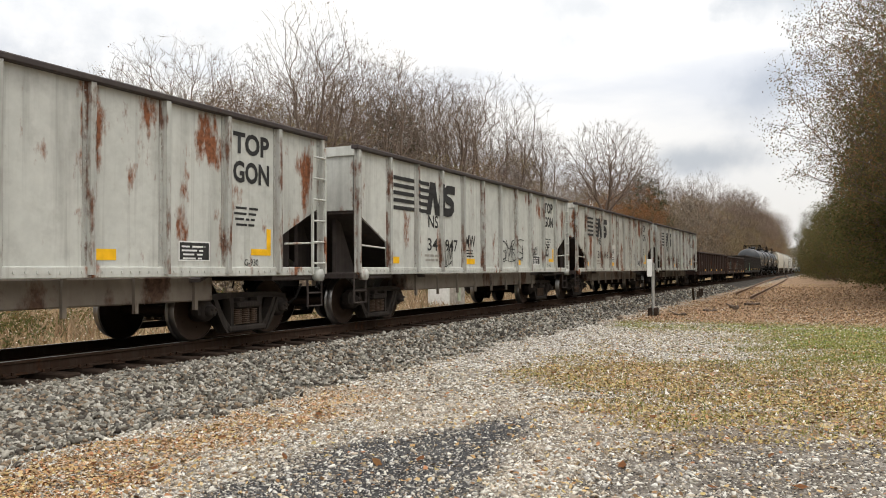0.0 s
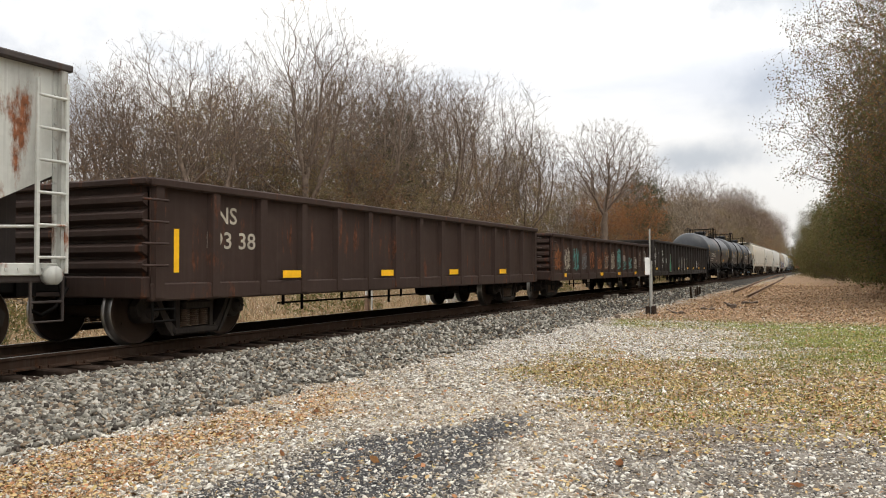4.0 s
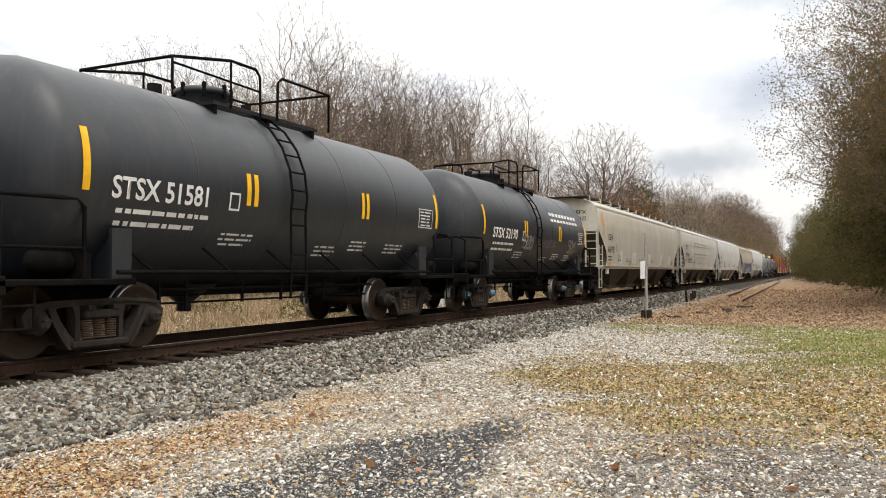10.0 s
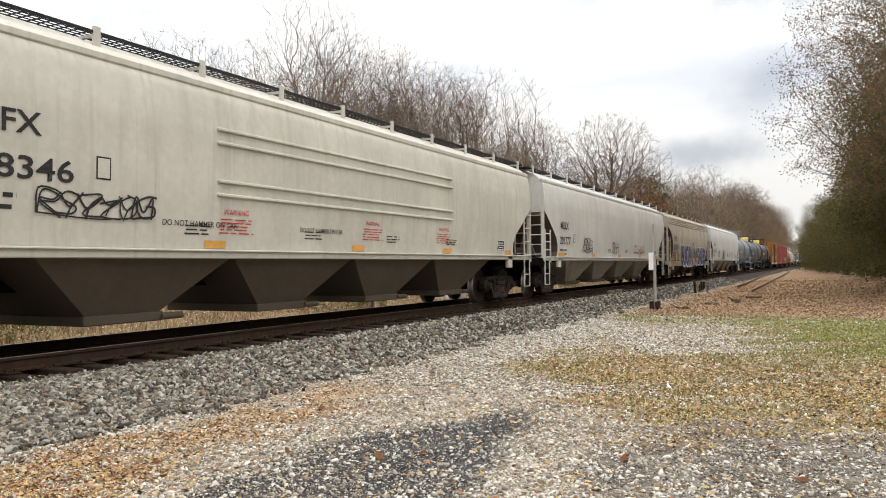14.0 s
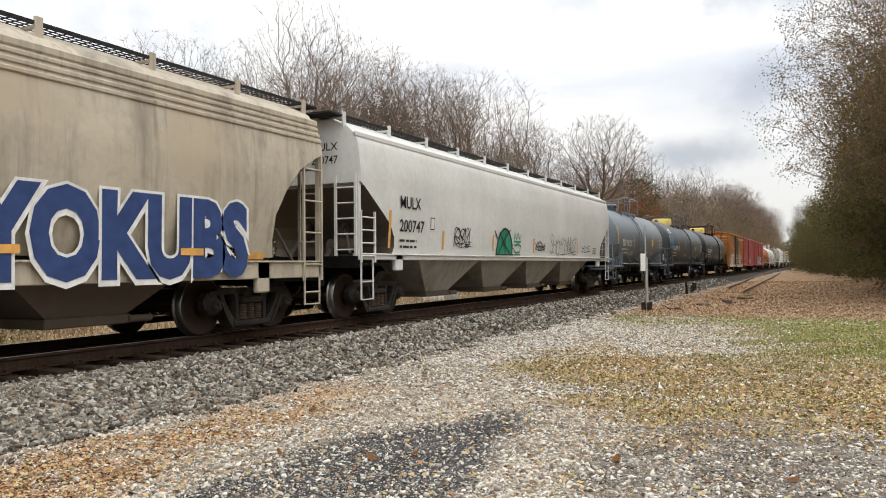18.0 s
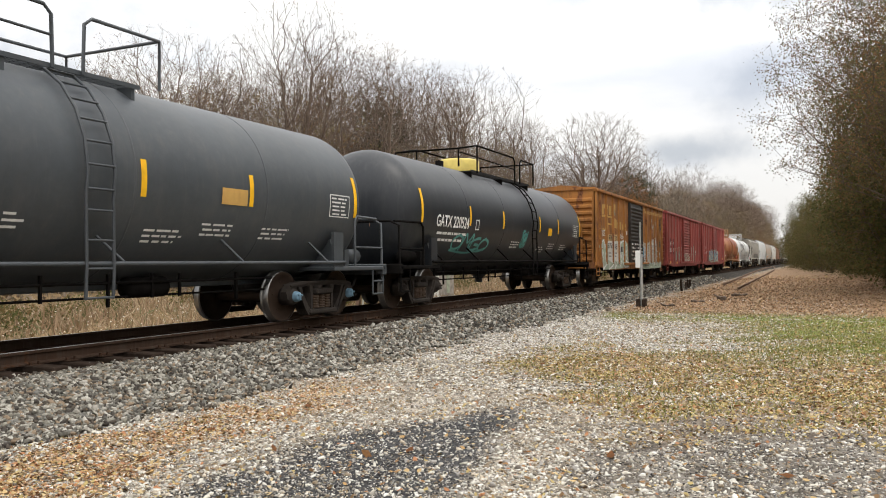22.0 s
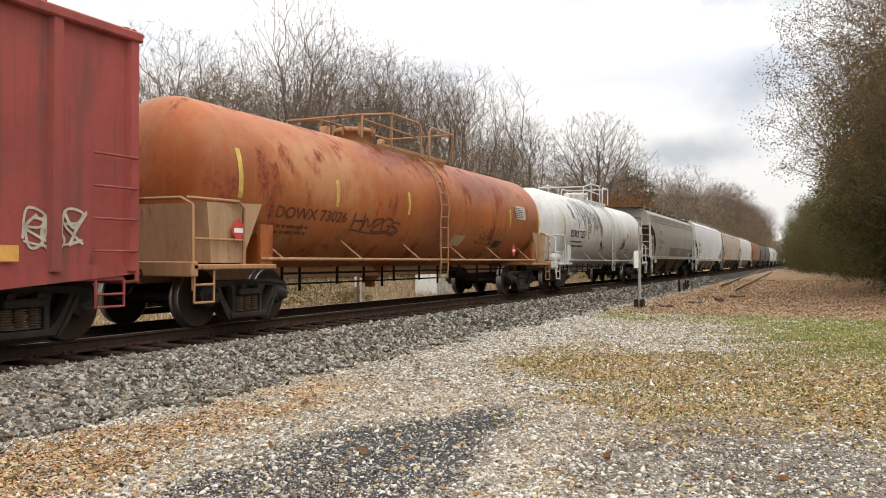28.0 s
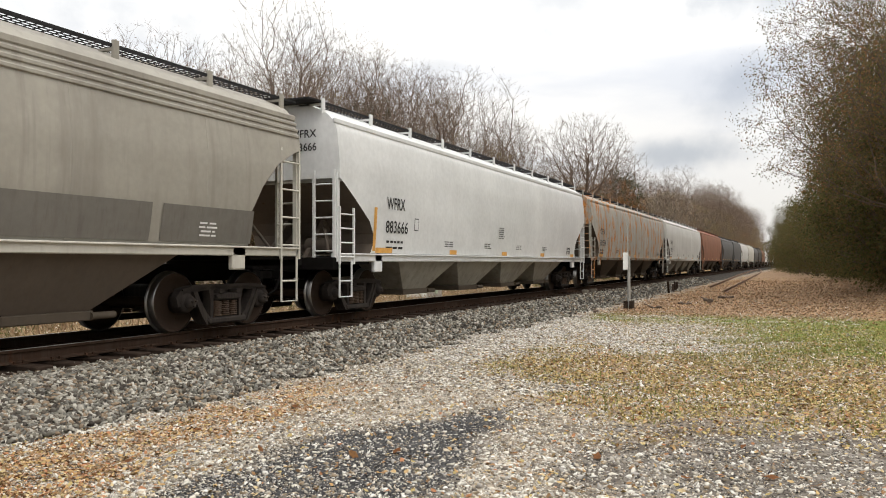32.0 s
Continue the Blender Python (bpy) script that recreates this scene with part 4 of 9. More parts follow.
def clipped(poly, axis, low, high):
    """The part of an outline between two values of x (axis 0) or z (axis 1)."""
    for bound, sign in ((low, 1), (high, -1)):
        out = []
        for p, q in zip(poly, poly[1:] + poly[:1]):
            a, b = sign * (p[axis] - bound), sign * (q[axis] - bound)
            if a >= 0:
                out.append(p)
            if a * b < 0:
                t = a / (a - b)
                out.append((p[0] + (q[0] - p[0]) * t, p[1] + (q[1] - p[1]) * t))
        poly = out
        if len(poly) < 3:
            return []
    return poly


def stroke(pts, w):
    """Quads of a brush stroke."""
    out = []
    for (ax, az), (bx, bz) in zip(pts, pts[1:]):
        l = math.hypot(bx - ax, bz - az) or 1
        nx, nz, ex, ez = -(bz - az) / l * w / 2, (bx - ax) / l * w / 2, (bx - ax) / l * w / 3, (bz - az) / l * w / 3
        out.append([(ax - nx - ex, az - nz - ez), (bx - nx + ex, bz - nz + ez), (bx + nx + ex, bz + nz + ez), (ax + nx - ex, az + nz - ez)])
    return out


def spray(car, polys, mat, posts, proud, label, name="graffiti", sill=0.98):
    """Paint that runs over the panels, the posts and the sill of a ribbed side."""
    s = Shape()
    for i, poly in enumerate(polys):
        g = proud + 0.0003 * i
        bits = [(clipped(poly, 1, sill, 9.0), 1.5), (clipped(poly, 1, 0.0, sill), 1.531)]
        bits += [(clipped(clipped(poly, 1, sill - 0.06, 9.0), 0, x - 0.064, x + 0.064), 1.571) for x in posts]
        for q, y in bits:
            if len(q) > 2:
                s.add([(x, -y - g, z) for x, z in q], [tuple(range(len(q)))])
    return part(name, s, M[mat], car, label)


def blobs(parent, x0, x1, z0, z1, mat, surf, seed, n=5, proud=0.005, label="sprayed graffiti fill"):
    """Filled graffiti letters: uneven rounded shapes side by side."""
    rng = random.Random(seed)
    step, out = (x1 - x0) / n, None
    for i in range(n):
        s = Shape()
        cx, cz, v = x0 + (i + 0.5) * step, (z0 + z1) / 2, []
        for k in range(14):
            a = 2 * math.pi * k / 14
            r = rng.uniform(0.72, 1.08)
            c, q = math.cos(a), math.sin(a)
            x, z = cx + step * 0.56 * r * abs(c) ** 0.6 * (1 if c > 0 else -1), cz + (z1 - z0) / 2 * r * abs(q) ** 0.6 * (1 if q > 0 else -1)
            v.append((x, surf(x, z) - proud - 0.0005 * i, z))
        s.add([(cx, surf(cx, cz) - proud - 0.0005 * i, cz)] + v, [(0, 1 + k, 1 + (k + 1) % 14) for k in range(14)])
        rim = [((0.9 if q % 2 else 1.0) * (x - cx) + cx, z) for q, (x, _y, z) in enumerate(v)]
        out = part("graffiti", s, M[mat], parent, label)
        if mat in ("tan_spray", "white_patch", "rust_spray", "grey_spray"):
            continue
        s = Shape()
        ribbon(s, rim + rim[:1], 0.035, surf, proud + 0.0005 * n)
        part("outline", s, M["black_mark" if mat not in ("blue", "green") else "white_mark"], out, "sprayed outline")
    return out


def ladder(car, x0, x1, y, z0, z1, n, mat, r=0.018, rails=True, bend=None, name="ladder"):
    if not rails:
        for i in range(n):
            z = z0 + (z1 - z0) * (i + 0.5) / n
            part("grab_iron", Shape().tube([(x0, y, z), (x0, y - 0.05, z), (x1, y - 0.05, z), (x1, y, z)], r, 6), mat, car)
        return None
    s = Shape()
    for x in (x0, x1):
        if rails:
            s.box(x - 0.02, x + 0.02, y - 0.012, y + 0.025, z0, z1)
    for i in range(n):
        z = z0 + (z1 - z0) * (i + 0.5) / n
        s.tube([(x0, y, z), (x0, y - 0.05, z), (x1, y - 0.05, z), (x1, y, z)] if not rails else [(x0, y, z), (x1, y, z)], r, 6)
    return part(name, s, mat, car)


def stirrup(car, x, y, mat, z=0.95, w=0.42, drop=0.5):
    s = Shape()
    s.tube([(x - w / 2, y, z), (x - w / 2, y, z - drop), (x + w / 2, y, z - drop), (x + w / 2, y, z)], 0.02, 6, smooth=False)
    s.tube([(x - w / 2, y, z - drop * 0.55), (x + w / 2, y, z - drop * 0.55)], 0.017, 6)
    return part("step", s, mat, car)


def start_car(name, i, label, category):
    a, b = COUPLINGS[i], COUPLINGS[i + 1]
    car = empty(name, label, category, Matrix.Translation(((a + b) / 2, YC, 0)), "freight train")
    CARS.append(car)
    return car, b - a


COUPLINGS = [-2.3, 12.38, 27.03, 41.65, 56.5, 73.6, 90.67, 112.65, 129.06, 141.8, 154.7, 175.9, 196.45, 217.8, 235.4, 256.75, 270.43, 287.3,
             303.7, 320.8, 337.6, 355.6, 373.55, 390.95, 409.3, 429.55, 450.4, 471.4, 491.5, 508.5, 523.7, 541.7, 560.0, 576.5, 593.0, 610.5,
             628.0, 646.0, 664.0, 681.0, 698.5, 716.0, 733.0]

# paints of the cars
GREY = (0.5, 0.51, 0.475)
for k, (c, r) in enumerate((((0.54, 0.55, 0.51), 0.75), ((0.56, 0.57, 0.53), 0.58), ((0.54, 0.545, 0.495), 0.85), ((0.56, 0.57, 0.53), 0.62))):
    M["gon%d" % k] = paint("grey_gondola_paint", c, r, 0.4, (0.17, 0.065, 0.03), 0.6, streak=3.0, seam=(-6.72, 13.44 / 11, 0.06))
    # posts: sheet colour dimmed by a fifth as their shade, plus heavier rust
    M["gon_post%d" % k] = paint("rusty_shaded_post_paint", tuple(0.8 * v for v in c), 0.98, 0.7, (0.11, 0.055, 0.035), 0.7, (0.16, 0.13, 0.11), streak=5.0)
M["gon_dark"] = paint("rusty_slope_sheet", (0.055, 0.045, 0.042), 0.5, 0.4, (0.07, 0.04, 0.028), 0.8, spec=0.12)
M["gon_sill"] = paint("rusty_sill", (0.2, 0.17, 0.14), 0.75, 0.6, (0.07, 0.042, 0.03), 0.8, streak=1.2, spec=0.12)
M["chord"] = paint("dark_top_chord", (0.06, 0.05, 0.048), 0.5, 0.3, (0.09, 0.045, 0.03), spec=0.12)
M["brown_gon"] = paint("brown_gondola_paint", (0.04, 0.024, 0.019), 0.65, 0.4, (0.085, 0.033, 0.018), 0.7, (0.06, 0.042, 0.034), spec=0.2)
M["black_gon"] = paint("black_gondola_paint", (0.037, 0.032, 0.029), 0.3, 0.3, (0.06, 0.042, 0.032), 0.7, (0.05, 0.045, 0.04), spec=0.12)
M["tank_black"] = paint("black_tank_paint", (0.021, 0.024, 0.029), 0.0, 0.22, (0.1, 0.08, 0.06), 0.42, (0.08, 0.075, 0.07), streak=3.0, spec=0.45)
M["tank_black_stained"] = paint("stained_black_tank_paint", (0.021, 0.024, 0.029), 0.0, 0.22, (0.1, 0.08, 0.06), 0.42, (0.08, 0.075, 0.07), streak=3.0, spec=0.45, stains=[(-1.0, 3.1, 0.7, 0.6, (0.16, 0.12, 0.09)), (-0.6, 2.5, 0.25, 0.7, (0.14, 0.11, 0.085))])
M["tank_grey"] = paint("grey_tank_paint", (0.15, 0.178, 0.2), 0.0, 0.15, (0.1, 0.08, 0.06), 0.4, (0.1, 0.1, 0.09), streak=3.0)
M["tank_slate"] = paint("slate_tank_paint", (0.06, 0.068, 0.076), 0.0, 0.2, (0.1, 0.08, 0.06), 0.45, (0.13, 0.12, 0.11), streak=3.0)
M["tank_orange"] = paint("orange_rusted_tank", (0.36, 0.098, 0.025), 0.75, 0.75, (0.18, 0.042, 0.02), 0.5, (0.27, 0.13, 0.05), streak=2.2, fade=0.4, stains=[(-5.0, 2.6, 1.6, 0.7, (0.4, 0.19, 0.085)), (3.2, 3.1, 2.6, 0.6, (0.17, 0.04, 0.02)), (0.0, 2.0, 0.9, 0.9, (0.22, 0.06, 0.025)), (-1.5, 3.4, 2.0, 0.4, (0.18, 0.04, 0.02))])
M["tank_white"] = paint("white_tank_paint", (0.6, 0.6, 0.585), 0.08, 0.4, (0.12, 0.11, 0.1), 0.5, (0.26, 0.24, 0.21), streak=4.0)
M["cream"] = paint("cream_platform", (0.42, 0.31, 0.2), 0.35, 0.5, (0.25, 0.1, 0.04), 0.7)
M["brown_mark"] = plain("worn_brown_stencil", (0.12, 0.045, 0.022), 0.7, 0.4, 5)
M["band_grey"] = paint("dull_grey_band", (0.17, 0.16, 0.14), 0.1, 0.4, (0.12, 0.09, 0.07), 0.7)
M["cream_end"] = paint("stained_cream_steel", (0.42, 0.27, 0.16), 0.45, 0.6, (0.26, 0.1, 0.04), 0.7, (0.26, 0.14, 0.07))
M["cream_rust"] = paint("rusty_cream_steel", (0.36, 0.2, 0.1), 0.7, 0.6, (0.22, 0.07, 0.03), 0.7, (0.25, 0.12, 0.05))
M["hop_beige"] = paint("beige_hopper_paint", (0.56, 0.525, 0.445), 0.0, 0.5, (0.42, 0.22, 0.08), 0.55, (0.34, 0.31, 0.26), streak=2.0, seam=(-9.94, 19.88 / 8, 0.09), stains=[(-9.35, 3.25, 0.32, 0.28, (0.58, 0.3, 0.1)), (-9.2, 2.95, 0.16, 0.3, (0.6, 0.3, 0.09)), (-9.15, 2.6, 0.16, 0.16, (0.62, 0.34, 0.12)), (-6.7, 3.15, 0.22, 0.3, (0.6, 0.42, 0.2)), (1.0, 3.1, 0.16, 0.3, (0.6, 0.4, 0.17)), (-4.0, 1.5, 0.5, 0.14, (0.3, 0.28, 0.25)), (7.2, 1.5, 0.6, 0.14, (0.3, 0.28, 0.24))])
M["hop_cream"] = paint("cream_hopper_paint", (0.57, 0.55, 0.485), 0.0, 0.5, (0.3, 0.2, 0.1), 0.5, (0.34, 0.32, 0.28), streak=2.0)
M["hop_pale"] = paint("pale_hopper_paint", (0.6, 0.595, 0.56), 0.0, 0.45, (0.3, 0.2, 0.1), 0.5, (0.36, 0.35, 0.32), streak=2.0)
M["hop_tan"] = paint("dingy_hopper_paint", (0.47, 0.415, 0.325), 0.3, 0.8, (0.33, 0.19, 0.09), 0.65, (0.2, 0.175, 0.14), streak=2.0, stains=[(-6.3, 3.0, 1.1, 0.5, (0.43, 0.36, 0.265)), (-2.0, 2.9, 0.9, 0.7, (0.43, 0.36, 0.265)), (1.6, 3.0, 1.2, 0.45, (0.43, 0.36, 0.265)), (5.0, 2.8, 1.0, 0.7, (0.43, 0.36, 0.265)), (-5.1, 1.55, 0.5, 0.4, (0.52, 0.33, 0.15))])
M["hop_white"] = paint("white_hopper_paint", (0.63, 0.63, 0.605), 0.0, 0.2, (0.3, 0.25, 0.2), 0.45, (0.42, 0.41, 0.38), streak=2.0)
M["hop_drab"] = paint("drab_hopper_paint", (0.34, 0.32, 0.275), 0.1, 0.8, (0.2, 0.17, 0.13), 0.6, (0.24, 0.22, 0.19), streak=1.6)
M["hop_bright"] = paint("bright_hopper_paint", (0.68, 0.69, 0.685), 0.0, 0.15, (0.3, 0.25, 0.2), 0.45, (0.45, 0.44, 0.42), streak=2.0)
M["hop_rusty"] = paint("rust_streaked_hopper", (0.4, 0.395, 0.355), 0.95, 0.6, (0.4, 0.17, 0.05), 0.65, (0.25, 0.2, 0.15), streak=2.5)
M["hop_brown"] = paint("brown_hopper_paint", (0.26, 0.115, 0.065), 0.2, 0.5, (0.16, 0.06, 0.03), 0.7)
M["hop_dark"] = paint("dark_hopper_paint", (0.1, 0.1, 0.098), 0.1, 0.4, (0.1, 0.08, 0.06), 0.65)
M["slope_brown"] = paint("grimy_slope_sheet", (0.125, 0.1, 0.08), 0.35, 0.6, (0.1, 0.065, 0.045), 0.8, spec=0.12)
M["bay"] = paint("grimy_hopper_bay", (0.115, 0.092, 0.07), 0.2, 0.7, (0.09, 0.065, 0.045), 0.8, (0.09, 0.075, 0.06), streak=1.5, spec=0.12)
M["bay_pale"] = paint("pale_hopper_bay", (0.36, 0.335, 0.285), 0.05, 0.7, (0.15, 0.12, 0.09), 0.7, (0.16, 0.14, 0.115), streak=1.5, spec=0.12)
M["box_yellow"] = paint("faded_yellow_boxcar", (0.36, 0.148, 0.035), 0.8, 0.75, (0.15, 0.06, 0.028), 0.65, (0.17, 0.085, 0.04), streak=2.8, fade=0.35)
M["box_tan"] = paint("faded_tan_paint", (0.56, 0.34, 0.1), 0.3, 0.4, (0.3, 0.13, 0.04), 0.7, (0.34, 0.19, 0.07), streak=2.8)
M["box_red"] = paint("faded_red_boxcar", (0.33, 0.07, 0.06), 0.4, 0.7, (0.12, 0.04, 0.028), 0.6, (0.12, 0.055, 0.045), streak=2.8, fade=0.3)
M["box_door"] = paint("black_boxcar_door", (0.065, 0.062, 0.06), 0.3, 0.4, (0.12, 0.08, 0.05), 0.65, spec=0.12)
M["walk"] = plain("dark_grating", (0.03, 0.03, 0.031), 0.7, 0.3, 12, spec=0.05)
M["blue"] = plain("navy_spray_paint", (0.035, 0.062, 0.17), 0.5, 0.2, 5)
M["teal"] = plain("teal_spray_paint", (0.1, 0.3, 0.28), 0.5, 0.2, 5)
M["green"] = plain("green_spray_paint", (0.03, 0.25, 0.14), 0.5, 0.25, 5)
M["mint"] = plain("pale_green_paint", (0.36, 0.42, 0.33), 0.6, 0.3, 4)
M["rust_spray"] = plain("orange_spray_paint", (0.26, 0.095, 0.035), 0.6, 0.3, 6)
M["pale_spray"] = plain("cream_spray_paint", (0.42, 0.38, 0.31), 0.6, 0.3, 6)
M["grey_spray"] = plain("grey_spray_paint", (0.17, 0.17, 0.17), 0.6, 0.3, 6)
M["maroon"] = plain("maroon_patch", (0.13, 0.035, 0.035), 0.65, 0.2, 4)
M["grey_patch"] = plain("grey_patch", (0.3, 0.285, 0.255), 0.7, 0.2, 3)
M["white_patch"] = plain("white_patch", (0.63, 0.62, 0.59), 0.6, 0.1, 3)
M["red_sign"] = plain("red_placard", (0.5, 0.06, 0.05), 0.5, 0.2, 6)
M["sky_spray"] = plain("blue_spray_paint", (0.1, 0.3, 0.45), 0.5, 0.25, 6)
M["tan_spray"] = plain("tan_spray_paint", (0.5, 0.34, 0.17), 0.6, 0.3, 4)
M["yellow_tank"] = plain("yellow_dome_cover", (0.6, 0.47, 0.13), 0.5, 0.15, 4)


# ---- grey open-top gondolas ----
L_GON = 6.76


def logo(car, x, z, w, surf):
    """Five black stripes running into two slanted blocks, over panels and posts."""
    zt, zb, u = z + 0.02, z - 0.72, w * 0.6
    near = [q for q in (-L_GON + 0.06 + (2 * L_GON - 0.12) * k / 11 for k in range(12)) if x < q < x + u + 1.3]
    for i in range(5):
        a, s = z - i * 0.155, Shape()
        s.add([(q, surf(q, c) - 0.006, c) for q, c in ((x, a - 0.08), (x + w * 0.62, a - 0.08), (x + w * 0.62, a), (x, a))], [(0, 1, 2, 3)])
        for q in near:
            if q < x + w * 0.62:
                s.box(q - 0.04, q + 0.04, -1.5915, -1.586, a - 0.08, a)
        part("painted_stripe", s, M["black_mark"], car, "faded black stripe")
    s = Shape()
    for k, pts in enumerate(([(x + u - 0.1, zb), (x + u + 0.12, zb), (x + u + 0.34, zt), (x + u + 0.1, zt)], [(x + u + 0.16, zt), (x + u + 0.36, zt), (x + u + 0.58, zb), (x + u + 0.34, zb)], [(x + u + 0.42, zb), (x + u + 0.58, zb), (x + u + 0.84, zt), (x + u + 0.66, zt)])):
        s.add([(q, surf(q, c) - 0.007 - 0.0006 * k, c) for q, c in pts], [(0, 1, 2, 3)])
    part("painted_mark", s, M["black_mark"], car, "faded black slanted blocks")
    s = Shape()
    bend = [(1.42, -0.1), (1.2, -0.09), (1.0, -0.1), (0.88, -0.17), (0.88, -0.27), (0.98, -0.34), (1.16, -0.37), (1.27, -0.43), (1.28, -0.54), (1.18, -0.62), (1.0, -0.64), (0.66, -0.63)]
    ribbon(s, [(x + u + a, zt + b) for a, b in bend], 0.2, surf, 0.009)
    part("painted_mark", s, M["black_mark"], car, "faded black double curve")
    for q in near:
        if q > x + w * 0.62:
            part("painted_mark", Shape().box(q - 0.04, q + 0.04, -1.5915, -1.586, zb, zt), M["black_mark"], car, "black paint on a side post")


def grey_gondola(i, num, extra=()):
    car, L = start_car("open_gondola", i, "rust-streaked pale grey open-top gondola car with riveted posts", "freight car")
    mat, e = M["gon%d" % (i % 4)], L / 2 - 0.55
    gear(car, L)
    step = 2 * e / 11
    xa, xb, top, low = -e + step, e - step, 3.36, 1.1
    for sd in (-1, 1):
        y = sd * 1.5
        side = Shape().prism([(-e, 2.2), (xa - 0.04, 1.62), (xa, low), (xb, low), (xb + 0.04, 1.62), (e, 2.2), (e, top), (-e, top)], *sorted((y, y - sd * 0.04)), "y")
        part("side_sheet", side, mat, car)
        chord = Shape().cbox(-e - 0.05, e + 0.05, *sorted((sd * 1.44, sd * 1.6)), top - 0.01, top + 0.075, 0.015)
        part("top_chord", chord, M["chord"], car, "dark rusty top chord")
        sill = Shape().cbox(-e + 0.05, e - 0.05, *sorted((sd * 1.44, sd * 1.535)), 0.98, 1.12, 0.01)
        for k in range(90):
            x = -e + 0.15 + k * (2 * e - 0.3) / 89
            sill.box(x - 0.014, x + 0.014, *sorted((sd * 1.535, sd * 1.55)), 1.035, 1.065)
        part("side_sill", sill, mat, car)
        for k in range(12):
            x = -e + 0.06 + (2 * e - 0.12) * k / 11
            p = Shape().prism([(x - 0.1, sd * 1.5), (x - 0.1, sd * 1.512), (x - 0.045, sd * 1.515), (x - 0.04, sd * 1.585), (x + 0.04, sd * 1.585), (x + 0.045, sd * 1.515), (x + 0.1, sd * 1.512), (x + 0.1, sd * 1.5)], 1.02, top, "z")
            for z in range(13):
                for q in (-0.075, 0.075):
                    p.box(x + q - 0.012, x + q + 0.012, *sorted((sd * 1.51, sd * 1.526)), 1.2 + z * 0.17 - 0.012, 1.2 + z * 0.17 + 0.012)
            part("side_post", p, M["gon_post%d" % (i % 4)], car)
    for sg in (-1, 1):
        end = Shape().box(*sorted((sg * e, sg * (e - 0.05))), -1.5, 1.5, 2.2, top)
        end.box(*sorted((sg * (e + 0.04), sg * (e - 0.05))), -1.5, 1.5, top - 0.12, top + 0.06)
        part("end_sheet", end, mat, car)
        slope = Shape().prism([(sg * (e - 0.02), 2.22), (sg * (e - 3.0), 0.95), (sg * (e - 3.0), 0.9), (sg * (e - 0.02), 2.14)], -1.46, 1.46, "y")
        for y in (-0.9, 0.0, 0.9):
            part("slope_brace", Shape().prism([(sg * (e - 0.2), 1.02), (sg * (e - 0.2), 2.1), (sg * (e - 0.32), 2.1), (sg * (e - 0.9), 1.02)], y - 0.04, y + 0.04, "y"), M["gon_dark"], car)
        part("slope_sheet", slope, M["gon_dark"], car, "dark rusty slope sheet")
        deck = Shape().cbox(*sorted((sg * (e + 0.03), sg * (e - 1.4))), -1.5, 1.5, 0.9, 1.02, 0.015)
        part("end_platform", deck, M["gon_dark"], car)
        s = Shape().tube([(sg * (e - 0.05), -1.5, 1.55), (sg * (e - 1.1), -1.52, 1.5)], 0.018).lathe([(0, 0), (0.11, 0), (0.11, 0.12), (0, 0.12)], 10, "y", (sg * (e - 0.2), -1.62, 0.98))
        part("grab_iron", s, mat, car)
        stirrup(car, sg * (e - 0.2), -1.48, M["gon_dark"], 0.95)
    ladder(car, e - 0.42, e - 0.04, -1.6, 1.0, 3.2, 6, mat)
    sill = Shape().cbox(-e + 2.5, e - 2.5, -1.25, 1.25, 0.62, 0.98, 0.02)
    for k in range(8):
        x = -e + 2.9 + k * (2 * e - 5.8) / 7
        sill.box(x - 0.03, x + 0.03, -1.3, -1.25, 0.5, 0.98)
    part("underframe", sill, M["gon_sill"], car, "rusty underframe with worn pale paint")
    sf = flat(-1.5)
    logo(car, -5.35 + 0.05, 3.02, 2.65, flat(-1.505))
    a, b = num
    letters(car, "NS", -3.75 + 0.05, 2.02, 0.27, "black_mark", sf, 0.5)
    letters(car, a, -3.75, 1.5, 0.27, "black_mark", sf, 0.52)
    letters(car, b, -2.82, 1.5, 0.27, "black_mark", sf, 0.68)
    bars(car, -3.9, 1.36, 0.95, 2, "grey_patch", sf, 0.05, 0.1, i)
    if i in (0, 2):
        blobs(car, -1.85, -0.95, 1.22, 2.15, "white_patch", sf, 21 + i, 1, 0.003, "ragged patch of fresh white paint")
    letters(car, "MW", -1.68, 1.62, 0.3, "black_mark", sf, 0.62)
    bars(car, -1.65, 1.52, 0.55, 3, "black_mark", sf, 0.035, 0.07, i + 3)
    letters(car, "TOP", 4.44, 2.86, 0.3, "black_mark", sf, 0.86, 0.035)
    letters(car, "GON", 4.44, 2.42, 0.3, "black_mark", sf, 0.86, 0.035)
    bars(car, 4.46, 2.0, 0.6, 4, "black_mark", sf, 0.035, 0.085, i + 5)
    letters(car, "G-930", 4.7, 1.14, 0.1, "black_mark", sf, 0.33, 0.004)
    data_box(car, 3.32, 1.2, 0.62, 0.28, sf)
    for x, w in ((-5.35, 0.3), (-1.6, 0.5), (1.75, 0.5)):
        plate(car, "reflector", x, x + w, 1.2, 1.34, "yellow", sf)
    s = Shape()
    for x0, x1, z0, z1 in ((4.86, 5.34, 1.3, 1.4), (5.24, 5.34, 1.4, 1.72)):
        s.box(x0, x1, -1.506, -1.5, z0, z1)
    part("reflector", s, M["yellow"], car)
    for kind, seed, x0, x1, z0, z1, m in extra:
        scrawl(car, x0, x1, z0, z1, m, sf, seed, 4, 0.035, kind)
    bm = text_mesh("".join(num)[-4:], 0.01)
